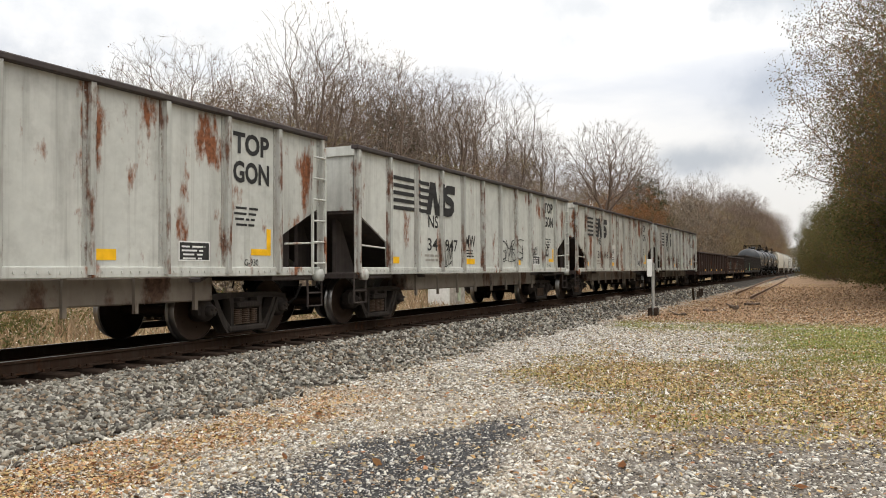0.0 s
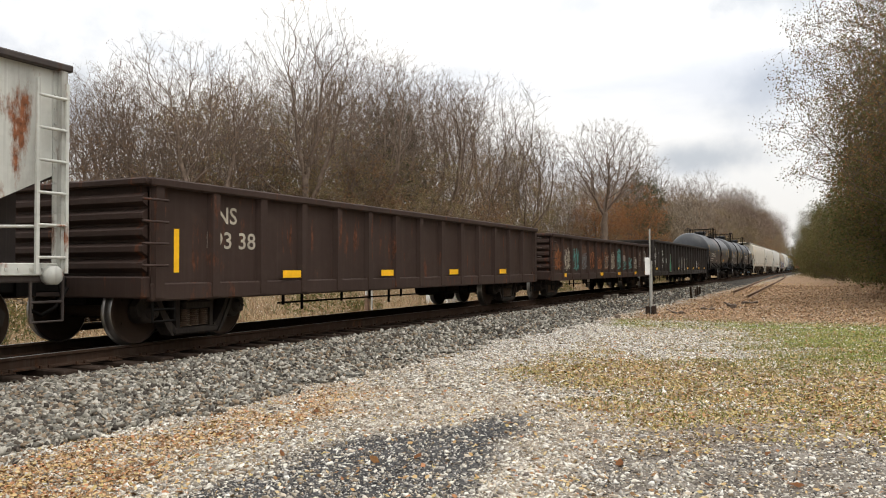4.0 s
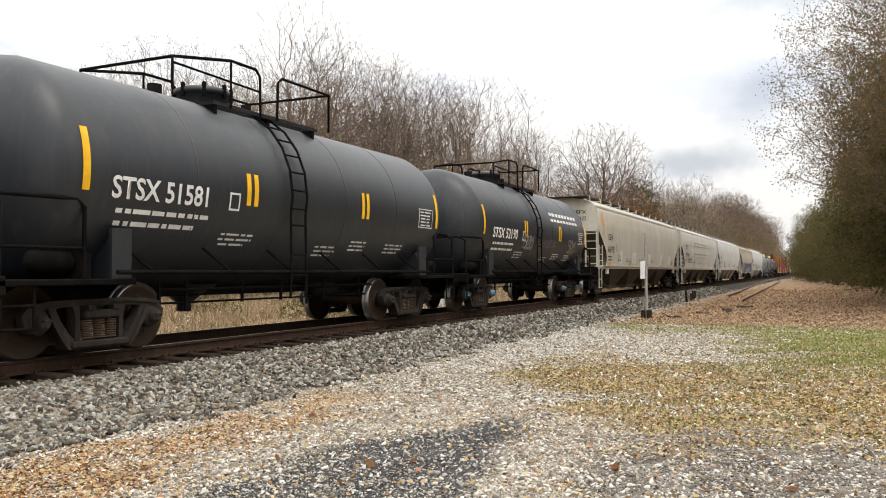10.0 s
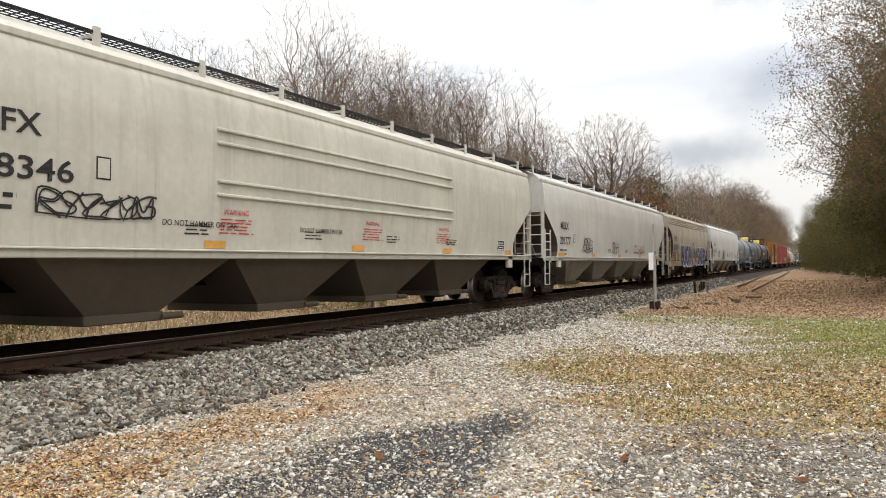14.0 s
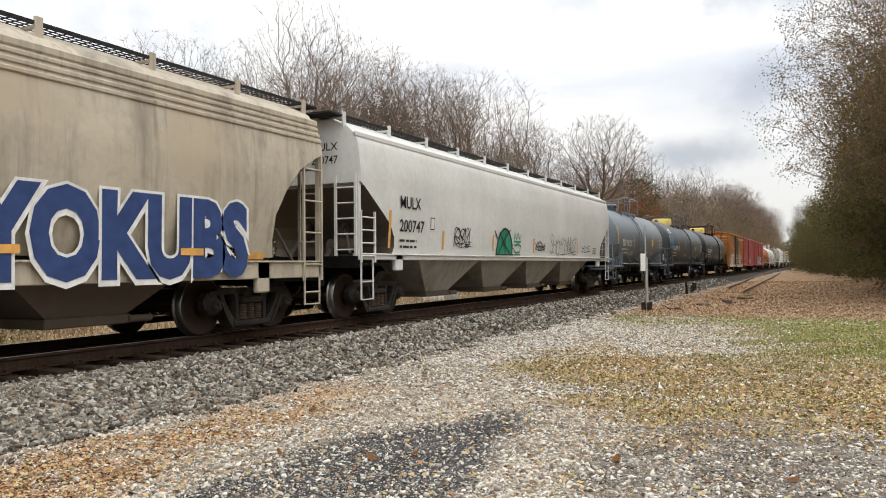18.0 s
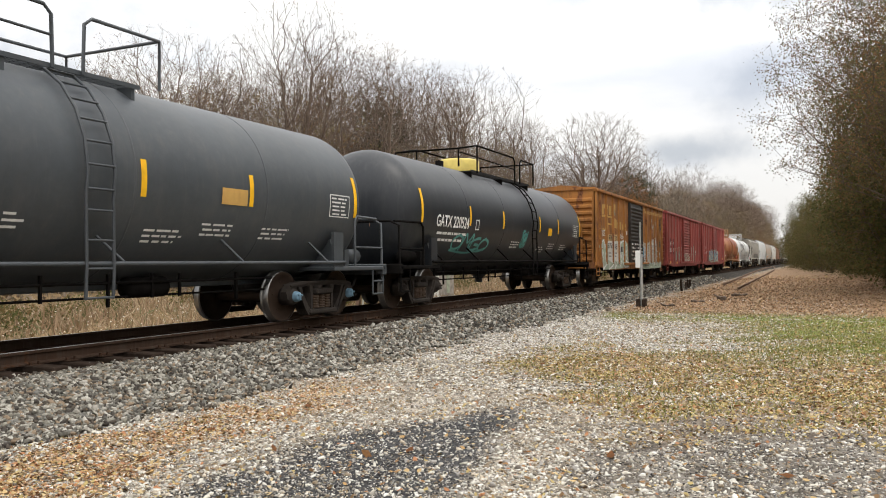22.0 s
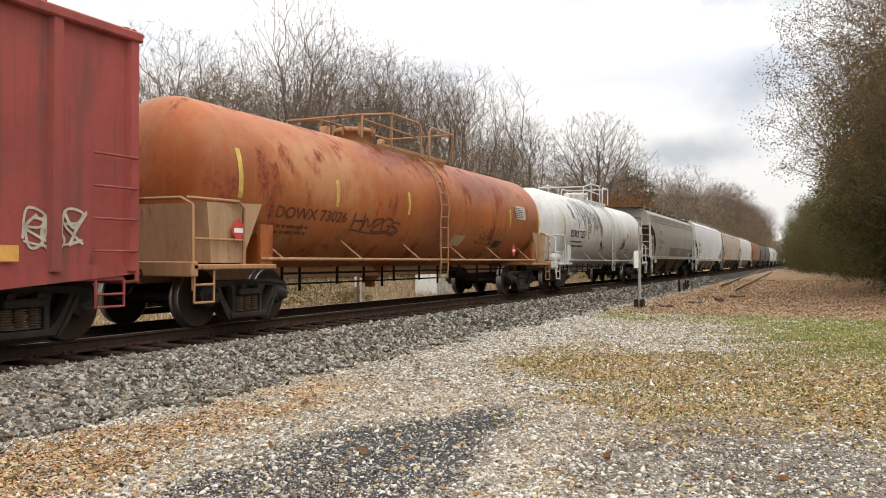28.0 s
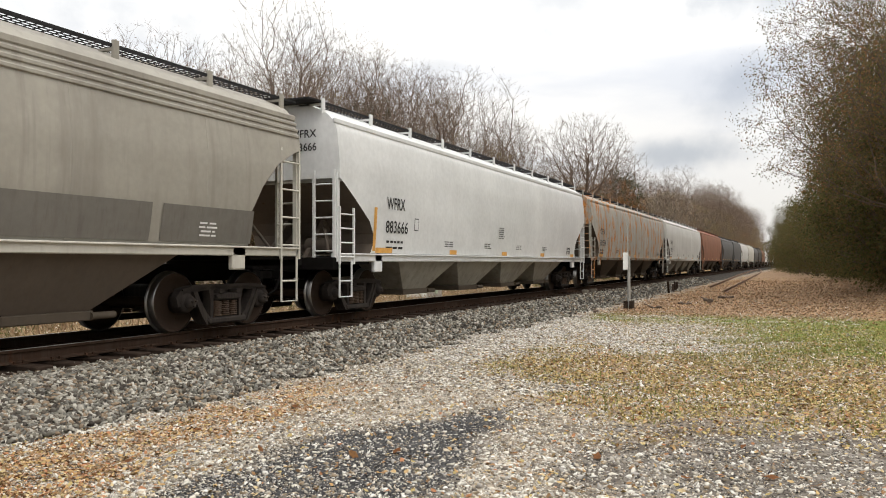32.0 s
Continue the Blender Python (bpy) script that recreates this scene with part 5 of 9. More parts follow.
    bm.transform(Matrix.Translation((-e - 0.006, 0.2, 2.85)) @ Euler((math.pi / 2, 0, -math.pi / 2)).to_matrix().to_4x4() @ Matrix.Diagonal((0.4, 0.4, 0.4, 1)))
    bm.materials.append(M["black_mark"])
    part("lettering", bm, None, car)
    return car


grey_gondola(0, ("31", "947"))
grey_gondola(1, ("34", "947"), [(2, 3, 0.6, 2.4, 1.3, 1.9, "black_mark"), (1, 4, -3.1, -2.5, 1.15, 1.75, "black_mark"), (1, 5, 3.0, 3.7, 1.5, 1.75, "black_mark"), (1, 6, 4.4, 4.8, 1.5, 1.9, "black_mark")])
grey_gondola(2, ("31", "316"), [(1, 9, 2.6, 3.1, 1.5, 1.8, "grey_spray")])
grey_gondola(3, ("34", "819"), [(2, 12, -0.45, 0.3, 1.15, 1.75, "black_mark"), (1, 13, -6.6, -5.9, 1.9, 2.8, "grey_spray")])


# ---- dark low-sided gondolas ----
def dark_gondola(i, top, posts, mat, label, seed):
    car, L = start_car("low_gondola", i, label, "freight car")
    e, m = L / 2 - 0.78, M[mat]
    gear(car, L)
    sf = flat(-1.48)
    for sd in (-1, 1):
        side = Shape().box(-e, e, *sorted((sd * 1.48, sd * 1.44)), 0.72, top)
        part("side_sheet", side, m, car)
        part("top_chord", Shape().cbox(-e - 0.04, e + 0.04, *sorted((sd * 1.4, sd * 1.6)), top - 0.06, top + 0.06, 0.02), m, car)
        part("side_sill", Shape().cbox(-e, e, *sorted((sd * 1.42, sd * 1.55)), 0.62, 0.86, 0.02), m, car)
        for k in range(posts):
            x = -e + 0.12 + (2 * e - 0.24) * k / (posts - 1) - (0.1 if posts == 20 else 0)
            p = Shape().prism([(x - 0.11, sd * 1.48), (x - 0.075, sd * 1.57), (x + 0.075, sd * 1.57), (x + 0.11, sd * 1.48)], 0.66, top - 0.02, "z")
            part("side_post", p, m, car)
    for sg in (-1, 1):
        s = Shape().box(*sorted((sg * e, sg * (e - 0.05))), -1.5, 1.5, 0.8, top)
        for k in range(5):
            z = 1.0 + k * (top - 1.1) / 5
            part("end_rib", Shape().prism([(sg * e, z), (sg * (e + 0.09), z + 0.06), (sg * (e + 0.09), z + 0.13), (sg * e, z + 0.19)], -1.46, 1.46, "y"), m, car)
        s.cbox(*sorted((sg * (e + 0.1), sg * (e - 0.06))), -1.55, 1.55, top - 0.04, top + 0.06, 0.02)
        part("ribbed_end", s, m, car)
        part("end_sill", Shape().cbox(*sorted((sg * (e + 0.12), sg * (e - 0.3))), -1.5, 1.5, 0.66, 0.95, 0.02), m, car)
        ladder(car, sg * e - 0.22, sg * e + 0.18, -1.6, 0.95, top - 0.1, 4, m, rails=False, name="grab_irons")
        stirrup(car, sg * (e - 0.25), -1.5, M["steel"], 0.7, 0.4, 0.35)
    part("floor", Shape().box(-e, e, -1.44, 1.44, 0.85, 0.95), m, car)
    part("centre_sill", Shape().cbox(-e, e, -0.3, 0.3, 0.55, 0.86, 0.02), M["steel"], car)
    rigging(car, -e + 3.4, e - 3.4, 0.62, 0.16, -1.1)
    return car, e, sf


def brown_tags(car, sf, seed, e):
    """One tag or patch in every panel between the posts."""
    rng = random.Random(seed)
    step = (2 * e - 0.24) / 14
    tags = ["rust_spray", "pale_spray", "teal", "grey_spray", "rust_spray", "rust_spray", "rust_pale", "pale_spray", "teal", "silver", "teal", "pale_spray", "chalk", "silver"]
    for k, ink in enumerate(tags):
        x = -e + 0.12 + step * (k + 0.5)
        w, top = 0.4 * step, 1.45 + rng.uniform(0.0, 0.3)
        patch = [(x + 0.42 * step * math.cos(a) * rng.uniform(0.75, 1.05), 1.45 + 0.5 * math.sin(a) * rng.uniform(0.7, 1.05)) for a in [q * 0.5236 for q in range(12)]]
        s = Shape().add([(px_, sf(px_, pz) - 0.004, pz) for px_, pz in patch], [tuple(range(12))])
        part("rust_patch", s, M["rust_panel" if k % 3 else "rust_panel_pale"], car, "ragged rusted patch of paint")
        if ink == "silver":
            plate(car, "paint_patch", x - 0.8 * w, x + 0.7 * w, 1.35, 1.55, "grey_patch", sf, 0.007, label="silver-grey painted patch")
            scrawl(car, x - w, x + 0.9 * w, 0.98 if k == 9 else 1.55, 1.3 if k == 9 else 1.85, "teal" if k == 9 else "grey_patch", sf, seed * 31 + k, 4, 0.05, 1, 0.009)
        elif ink == "chalk":
            for q in range(3):
                scrawl(car, x - w, x + (0.3 + 0.3 * q) * w, 1.1 + 0.25 * q, 1.28 + 0.26 * q, "grey_patch", sf, seed * 41 + q, 5, 0.016, 1, 0.008)
        else:
            a, b = {"rust_pale": ("rust_spray", "pale_spray")}.get(ink, (ink, ink))
            scrawl(car, x - w, x + w, 1.02, top, a, sf, seed * 31 + k, 5, 0.035, 2, 0.007)
            if a != b or k % 2:
                scrawl(car, x - 0.9 * w, x + 0.9 * w, 1.05, top - 0.05, b, sf, seed * 57 + k, 6, 0.018, 1, 0.02)
    for x in (-6.6, -1.6, 1.35, 4.6, 6.9):
        plate(car, "reflector", x, x + 0.42, 0.74, 0.86, "yellow", flat(-1.55), 0.006)


M["rust_panel"] = plain("rusted_panel", (0.06, 0.028, 0.018), 0.8, 0.5, 6)
M["rust_panel_pale"] = plain("pale_rusted_panel", (0.085, 0.045, 0.03), 0.8, 0.6, 9)
c5, e5, sf5 = dark_gondola(4, 2.2, 15, "brown_gon", "dark brown low-sided gondola car with rusty ribs", 4)
letters(c5, "NS", -e5 + 1.3, 1.72, 0.24, "pale_spray", sf5, 0.45)
letters(c5, "193 384", -e5 + 1.1, 1.35, 0.24, "pale_spray", sf5, 1.3)
plate(c5, "reflector", -e5 + 0.45, -e5 + 0.55, 1.0, 1.6, "yellow", sf5)
for k in range(4):
    plate(c5, "reflector", -5 + 3.2 * k, -4.5 + 3.2 * k, 0.9, 1.02, "yellow", sf5, 0.1)
c6, e6, sf6 = dark_gondola(5, 2.12, 15, "brown_gon", "dark brown low-sided gondola car covered in graffiti tags", 5)
brown_tags(c6, sf6, 6, e6)
scrawl(c6, 1.4, 2.3, 1.3, 1.8, "teal", sf6, 77, 3, 0.06, 2)
plate(c6, "data_panel", 2.5, 3.0, 1.45, 1.6, "pale_spray", sf6)
c7, e7, sf7 = dark_gondola(6, 2.43, 20, "black_gon", "black low-sided gondola car with vertical ribs and white lettering", 6)
letters(c7, "NS", -7.76, 1.72, 0.27, "white_mark", sf7, 0.5, 0.02)
letters(c7, "195", -7.76, 1.3, 0.25, "white_mark", sf7, 0.58, 0.02)
letters(c7, "042", -6.7, 1.3, 0.25, "white_mark", sf7, 0.56, 0.02)
bars(c7, -7.72, 1.12, 0.42, 2, "white_mark", sf7, 0.05, 0.11, 2)
scrawl(c7, -10.0, -8.7, 1.1, 2.2, "white_mark", sf7, 41, 3, 0.04, 3)
bottle = [(-5.78, 0.8), (-5.2, 0.8), (-5.22, 1.15), (-5.38, 1.42), (-5.42, 1.8), (-5.54, 1.8), (-5.58, 1.42), (-5.74, 1.15)]
for k, (poly, ink) in enumerate(((bottle, "mint"), ([(-5.5 + 0.74 * (x + 5.5), 0.84 + 0.86 * (z - 0.8)) for x, z in bottle], "green"))):
    s = Shape().add([(x, -1.575 - 0.004 * k, z) for x, z in poly], [tuple(range(8))])
    part("graffiti", s, M[ink], c7, "sprayed green bottle with a pale outline")
scrawl(c7, 5.0, 5.5, 1.0, 1.6, "white_mark", sf7, 43, 2, 0.05, 2)
scrawl(c7, 5.9, 6.4, 0.95, 1.5, "pale_spray", sf7, 44, 2, 0.06, 2)
for x in (-1.75, -0.9, 0.05, 0.9):
    plate(c7, "graffiti", x - 0.2, x + 0.2, 1.0, 1.65, "grey_spray", sf7, 0.004, label="scuffed silver sprayed panel")
scrawl(c7, -1.9, 1.1, 0.9, 1.7, "pale_spray", sf7, 45, 6, 0.05, 1)
for x in (-9.8, -2.9, 0.6, 3.0, 5.6, 8.3):
    plate(c7, "reflector", x, x + 0.45, 0.94, 1.05, "yellow", sf7, 0.1)


# ---- tank cars ----
def tank_car(i, R, zc, mat, label, marks, ladder_x=0.0, deck=(-1.9, 1.2), dome="tank", dome_x=-0.6, trim="steel", caps="cast", bars_at=(-2.0, 1.5), pair=False, head=0.7, white_rail=False, plates=True, strip="yellow"):
    car, L = start_car("tank_car", i, label, "tank car")
    m, tm = M[mat], M[trim]
    e = L / 2 - 0.72
    gear(car, L, caps)
    sf = round_side(R, zc)
    prof = [(0.0, -e)] + [(R * math.sin(a), -e + head * (1 - math.cos(a))) for a in [k * math.pi / 16 for k in range(1, 8)]]
    prof += [(R, -e + head), (R, 0.0), (R, e - head)] + [(R * math.sin(a), e - head * (1 - math.cos(a))) for a in [k * math.pi / 16 for k in range(7, 0, -1)]] + [(0.0, e)]
    part("shell", Shape().lathe(prof, 56, "x", (0, 0, zc)), m, car)
    for k in range(1, 5):
        x = -e + head + (2 * e - 2 * head) * k / 5
        s = Shape().lathe([(R, x - 0.02), (R + 0.005, x - 0.012), (R + 0.005, x + 0.012), (R, x + 0.02)], 56, "x", (0, 0, zc))
        part("weld_seam", s, m, car)
    # manway, deck and rails on top
    zt = zc + R
    d0, d1 = deck
    for sd in (-1, 1):
        dk = Shape()
        for k in range(7):
            y = sd * (0.5 + 0.07 * k)
            dk.box(d0, d1, y - 0.006, y + 0.006, zt - 0.135, zt - 0.11)
        for k in range(int((d1 - d0) / 0.14) + 1):
            dk.box(d0 + 0.14 * k, d0 + 0.14 * k + 0.012, *sorted((sd * 0.5, sd * 0.92)), zt - 0.13, zt - 0.115)
        dk.box(d0, d1, *sorted((sd * 0.915, sd * 0.93)), zt - 0.15, zt - 0.09)
        walk_ob = part("platform", dk, tm if trim != "steel" else M["walk"], car, "grated walkway on top of the tank")
        for x in (d0 + 0.1, (d0 + d1) / 2, d1 - 0.1):
            part("support", Shape().box(x - 0.03, x + 0.03, *sorted((sd * 0.52, sd * 0.9)), zt - 0.42, zt - 0.135), tm, walk_ob)
    rl = Shape()
    up, gap = 0.62, ladder_x
    for sd in (-1, 1):
        y = sd * 0.95
        rl.tube([(d0 - 0.9, y, zt - 0.1), (d0 - 0.9, y, zt + up * 0.62), (d0 + 0.4, y, zt + up), (gap - 0.35, y, zt + up), (gap - 0.24, y, zt + up - 0.1), (gap - 0.22, y, zt - 0.15)], 0.026, 6)
        rl.tube([(d0 - 0.9, y, zt + 0.3), (gap - 0.25, y, zt + 0.26)], 0.018, 6)
        rl.tube([(gap + 0.24, y, zt - 0.15), (gap + 0.26, y, zt + up - 0.1), (gap + 0.38, y, zt + up), (d1 + 0.35, y, zt + up), (d1 + 0.35, y, zt - 0.1)], 0.026, 6)
        rl.tube([(d0 + 0.4, y, zt + up), (d0 + 0.4, y, zt - 0.15)], 0.022, 6)
    for x in (d0 - 0.9, d1 + 0.35):
        rl.tube([(x, -0.95, zt + (up if x > 0 else up * 0.62)), (x, 0.95, zt + (up if x > 0 else up * 0.62))], 0.024, 6)
    part("safety_railing", rl, tm, car, "pipe railing round the platform")
    if dome == "yellow":
        s = Shape().lathe([(0.62, zt - 0.1), (0.62, zt + 0.3), (0.55, zt + 0.36), (0.0, zt + 0.36)], 20, "z", (dome_x, 0, 0))
        part("dome_cover", s, M["yellow_tank"], car, "yellow dome cover")
    else:
        s = Shape().lathe([(0.44, zt - 0.1), (0.44, zt + 0.2), (0.48, zt + 0.2), (0.48, zt + 0.28), (0.4, zt + 0.32), (0.0, zt + 0.33)], 22, "z", (dome_x, 0, 0))
        bolts = []
        for k in range(8):
            a = k * math.pi / 4
            bolts.append(Shape().box(dome_x + 0.47 * math.cos(a) - 0.025, dome_x + 0.47 * math.cos(a) + 0.025, 0.47 * math.sin(a) - 0.025, 0.47 * math.sin(a) + 0.025, zt + 0.13, zt + 0.36))
        manway = part("manway", s, tm if dome == "trim" else m, car, "round bolted manway cover")
        for b in bolts:
            part("bolt", b, tm, manway)
    s = Shape().lathe([(0.12, zt - 0.1), (0.12, zt + 0.25), (0.0, zt + 0.28)], 10, "z", (dome_x - 0.9, 0.2, 0))
    part("valve", s, tm, car)
    part("valve", Shape().lathe([(0.09, zt - 0.1), (0.09, zt + 0.2), (0.0, zt + 0.22)], 10, "z", (dome_x + 0.9, -0.2, 0)), tm, car)
    # side ladder following the shell
    s = Shape()
    arc = [math.radians(a) for a in (62, 45, 30, 15, 0, -12)]
    for x in (ladder_x - 0.21, ladder_x + 0.21):
        pts = [(x, -(R + 0.09) * math.cos(a), zc + (R + 0.09) * math.sin(a)) for a in arc] + [(x, -R - 0.07, 1.0), (x, -R - 0.05, 0.62)]
        s.tube(pts, 0.022, 6)
    for a in (58, 47, 36, 25, 14, 3, -8, -18):
        q = math.radians(a)
        y, z = -(R + 0.09) * math.cos(max(q, -0.2)), zc + (R + 0.09) * math.sin(q)
        s.tube([(ladder_x - 0.21, y, z), (ladder_x + 0.21, y, z)], 0.016, 6)
    for z in (1.35, 1.0, 0.64):
        s.tube([(ladder_x - 0.21, -R - 0.06, z), (ladder_x + 0.21, -R - 0.06, z)], 0.016, 6)
    part("ladder", s, tm, car, "side ladder")
    # sill, side handrail, bolsters
    hr = Shape()
    for sd in (-1, 1):
        hr.tube([(-e + 1.2, sd * (R + 0.04), 1.06), (e - 1.2, sd * (R + 0.04), 1.06)], 0.03, 8)
        for k in range(6):
            x = -e + 1.8 + k * (2 * e - 3.6) / 5
            hr.tube([(x, sd * (R + 0.04), 1.07), (x - 0.22, sd * math.sqrt(max(0.1, R * R - (1.42 - zc) ** 2)), 1.42)], 0.022, 6)
    part("side_handrail", hr, M["galv"] if white_rail else tm, car, "long pipe handrail along the tank")
    for sg in (-1, 1):
        b = Shape().prism([(-1.42, 0.9), (1.42, 0.9), (1.42, 1.15), (1.3, 1.5), (0.9, zc - math.sqrt(R * R - 0.81) + 0.02), (0, zc - R + 0.02), (-0.9, zc - math.sqrt(R * R - 0.81) + 0.02), (-1.3, 1.5), (-1.42, 1.15)], sg * (L / 2 - 2.08) - 0.07, sg * (L / 2 - 2.08) + 0.07, "x")
        b.prism([(-1.46, 0.95), (-1.4, 0.95), (-1.4, 1.62), (-1.46, 1.62)], sg * (L / 2 - 2.08) - 0.16, sg * (L / 2 - 2.08) + 0.16, "x")
        part("bolster", b, m, car)
        p = Shape().cbox(*sorted((sg * (L / 2 - 0.35), sg * (L / 2 - 2.3))), -1.5, 1.5, 0.9, 0.98, 0.015)
        p.cbox(*sorted((sg * (L / 2 - 0.3), sg * (L / 2 - 0.45))), -1.5, 1.5, 0.8, 1.02, 0.015)
        part("end_platform", p, tm, car)
        s = Shape()
        x0, x1 = sg * (L / 2 - 0.4), sg * (L / 2 - 1.5)
        s.tube([(x0, 1.4, 0.95), (x0, 1.4, 1.95), (x0, -1.2, 1.95), (x0, -1.42, 1.85), (x0, -1.44, 0.6)], 0.026, 6)
        s.tube([(x0, -1.3, 1.95), (x1 + sg * 0.1, -1.44, 1.95), (x1, -1.46, 1.85), (x1, -1.46, 0.95)], 0.026, 6)
        s.tube([(x0, -1.44, 1.35), (x1, -1.46, 1.35)], 0.02, 6)
        part("end_railing", s, tm, car, "bent pipe end railing")
        st = Shape()
        for z in (0.42, 0.68):
            st.tube([(x0, -1.46, z), (x0 - sg * 0.42, -1.46, z)], 0.02, 6)
        for x in (x0, x0 - sg * 0.42):
            st.tube([(x, -1.46, 0.95), (x, -1.46, 0.42)], 0.02, 6)
        part("step", st, tm, car)
        s = Shape().lathe([(0.0, -0.28), (0.14, -0.25), (0.14, 0.25), (0.0, 0.28)], 12, "x", (sg * (L / 2 - 1.25), -1.15, 1.18)).box(*sorted((sg * (L / 2 - 1.7), sg * (L / 2 - 1.55))), -1.35, -1.1, 0.98, 1.3)
        part("brake_cylinder", s, tm, car)
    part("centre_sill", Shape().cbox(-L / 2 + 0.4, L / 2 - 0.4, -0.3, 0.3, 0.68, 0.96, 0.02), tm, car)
    part("outlet", Shape().lathe([(0.0, 0.42), (0.12, 0.42), (0.12, 0.55), (0.3, 0.7), (0.55, zc - R + 0.05)], 14, "z", (ladder_x - 1.0, 0, 0)), m, car)
    rigging(car, -e + 2.6, e - 2.6, 0.8, 0.2)
    # markings
    for x in (-e + head + 0.05, e - head - 0.06):
        plate(car, "reflector", x - 0.05, x + 0.06, zc - 0.28, zc + 0.5, strip, sf, 0.006, n=8, label="yellow reflective strip")
    for x in bars_at:
        for q in ((-0.09, 0.09) if pair else (0.0,)):
            plate(car, "reflector", x + q - 0.05, x + q + 0.05, zc - 0.25, zc + 0.25, strip, sf, 0.006, n=6, label="yellow reflective strip")
    mark, x, w, ink = marks
    if mark:
        letters(car, mark, x, zc - 0.33, 0.27, ink, sf, w, 0.02, 0.011)
        for k, q in enumerate((0.62, 0.78)):
            bars(car, x + 0.1, zc - q + 0.1, w, 1, ink, sf, 0.06, 0.1, i + k)
    if plates:
        dp = "white_mark" if ink == "white_mark" else "black_mark"
        data_lines = ((ladder_x - 1.7, 1.62), (ladder_x + 0.9, 1.5), (ladder_x + 2.0, 1.62), (ladder_x + 3.4, 1.6))
        for k, (q, z) in enumerate(data_lines):
            if abs(q) < e - 1.2:
                bars(car, q, z, 0.8, 3, dp, sf, 0.03, 0.075, i * 5 + k)
        data_box(car, e - head - 0.95, zc - 0.3, 0.68, 0.42, sf, dp, mat, 5)
        s = plate(car, "data_panel", x + w + 0.47, x + w + 0.71, zc - 0.35, zc - 0.08, dp, sf, 0.004)
        plate(car, "data_panel", x + w + 0.5, x + w + 0.68, zc - 0.32, zc - 0.11, mat, sf, 0.006)
    return car, e, sf


def placard(car, x, z, sf, mat="white", ink="black_mark", proud=0.03):
    s = Shape().prism([(x, z - 0.19), (x + 0.19, z), (x, z + 0.19), (x - 0.19, z)], sf(x, z) - proud - 0.012, sf(x, z) - proud, "y")
    part("placard", s, M[mat], car, "diamond hazard placard")
    s = Shape().prism([(x - 0.11, z - 0.035), (x + 0.11, z - 0.035), (x + 0.11, z + 0.035), (x - 0.11, z + 0.035)], sf(x, z) - proud - 0.016, sf(x, z) - proud - 0.012, "y")
    part("placard_bar", s, M[ink], car)


t1, et1, s1 = tank_car(7, 1.5, 2.24, "tank_black_stained", "black tank car with white lettering and yellow strips", ("TCIX 259158", -5.65, 2.05, "white_mark"), -0.1, (-1.95, 1.05), "tank", -0.95, bars_at=(-3.5, -1.1, 1.9, 4.6))
plate(t1, "sign", 2.9, 3.55, 1.55, 1.75, "yellow", s1, 0.01, 0.15, label="yellow warning notice")
t2, et2, s2 = tank_car(8, 1.52, 2.34, "tank_black", "short black tank car with bold white lettering", ("STSX 51581", -4.5, 1.75, "white_mark"), -0.62, (-2.0, 0.9), "tank", -1.2, bars_at=(-1.75, 1.7), pair=True)
t3, et3, s3 = tank_car(9, 1.52, 2.34, "tank_black", "short black tank car with bold white lettering and chalk scrawls", ("STSX 52190", -4.35, 1.95, "white_mark"), -0.6, (-2.0, 0.9), "tank", -1.2, caps="cap_blue", bars_at=(-1.65, 1.85), pair=True)
for k in range(9):
    x = 0.95 + k * 0.36
    s = Shape().add([(q, s3(q, c) - 0.006, c) for q, c in ((x, 2.72), (x + 0.26, 2.72), (x + 0.26, 3.02), (x, 3.02))], [(0, 1, 2, 3)])
    part("painted_mark", s, M["white_mark"], t3, "white painted block in a row")
scrawl(t3, -1.75, -0.95, 1.75, 2.15, "grey_patch", s3, 51, 3, 0.045, 2)
scrawl(t3, 0.0, 1.4, 1.85, 2.15, "grey_spray", s3, 52, 5, 0.035, 1)
scrawl(t3, 2.9, 3.7, 1.7, 2.15, "grey_patch", s3, 53, 2, 0.04, 2)
t4, et4, s4 = tank_car(15, 1.46, 2.22, "tank_grey", "blue-grey tank car with white lettering", ("TILX 161235", -4.55, 2.0, "white_mark"), -0.85, (-2.2, 0.95), "tank", -1.35, trim="tank_grey", caps="cap_blue", bars_at=(-2.1, 0.75, 2.75))
plate(t4, "sign", 2.35, 2.75, 1.95, 2.3, "yellow", s4, 0.01, label="yellow notice with black print")
placard(t4, -6.1, 1.75, flat(-1.1))
placard(t4, 5.6, 1.42, flat(-1.45))
t5, et5, s5 = tank_car(16, 1.46, 2.2, "tank_slate", "slate-grey tank car with yellow dome cover", ("TILX 264979", -6.0, 1.85, "white_mark"), 0.77, (-2.2, 2.0), "yellow", -1.5, trim="tank_slate", caps="cap_blue", bars_at=(-3.85, -1.05, 1.55, 3.8))
scrawl(t5, -7.1, -5.9, 2.0, 2.75, "sky_spray", s5, 61, 3, 0.06, 2)
plate(t5, "sign", 3.1, 3.7, 1.95, 2.2, "box_tan", s5, 0.01, label="faded yellow notice")
scrawl(t5, -6.6, -5.6, 2.9, 3.2, "white_mark", s5, 62, 3, 0.04, 2)
t6, et6, s6 = tank_car(17, 1.46, 2.24, "tank_black", "black tank car with yellow dome cover and teal scrawls", ("GATX 220524", -5.95, 1.95, "white_mark"), 1.15, (-2.6, 2.4), "yellow", -1.35, bars_at=(-3.9, -1.45, 1.9, 3.95))
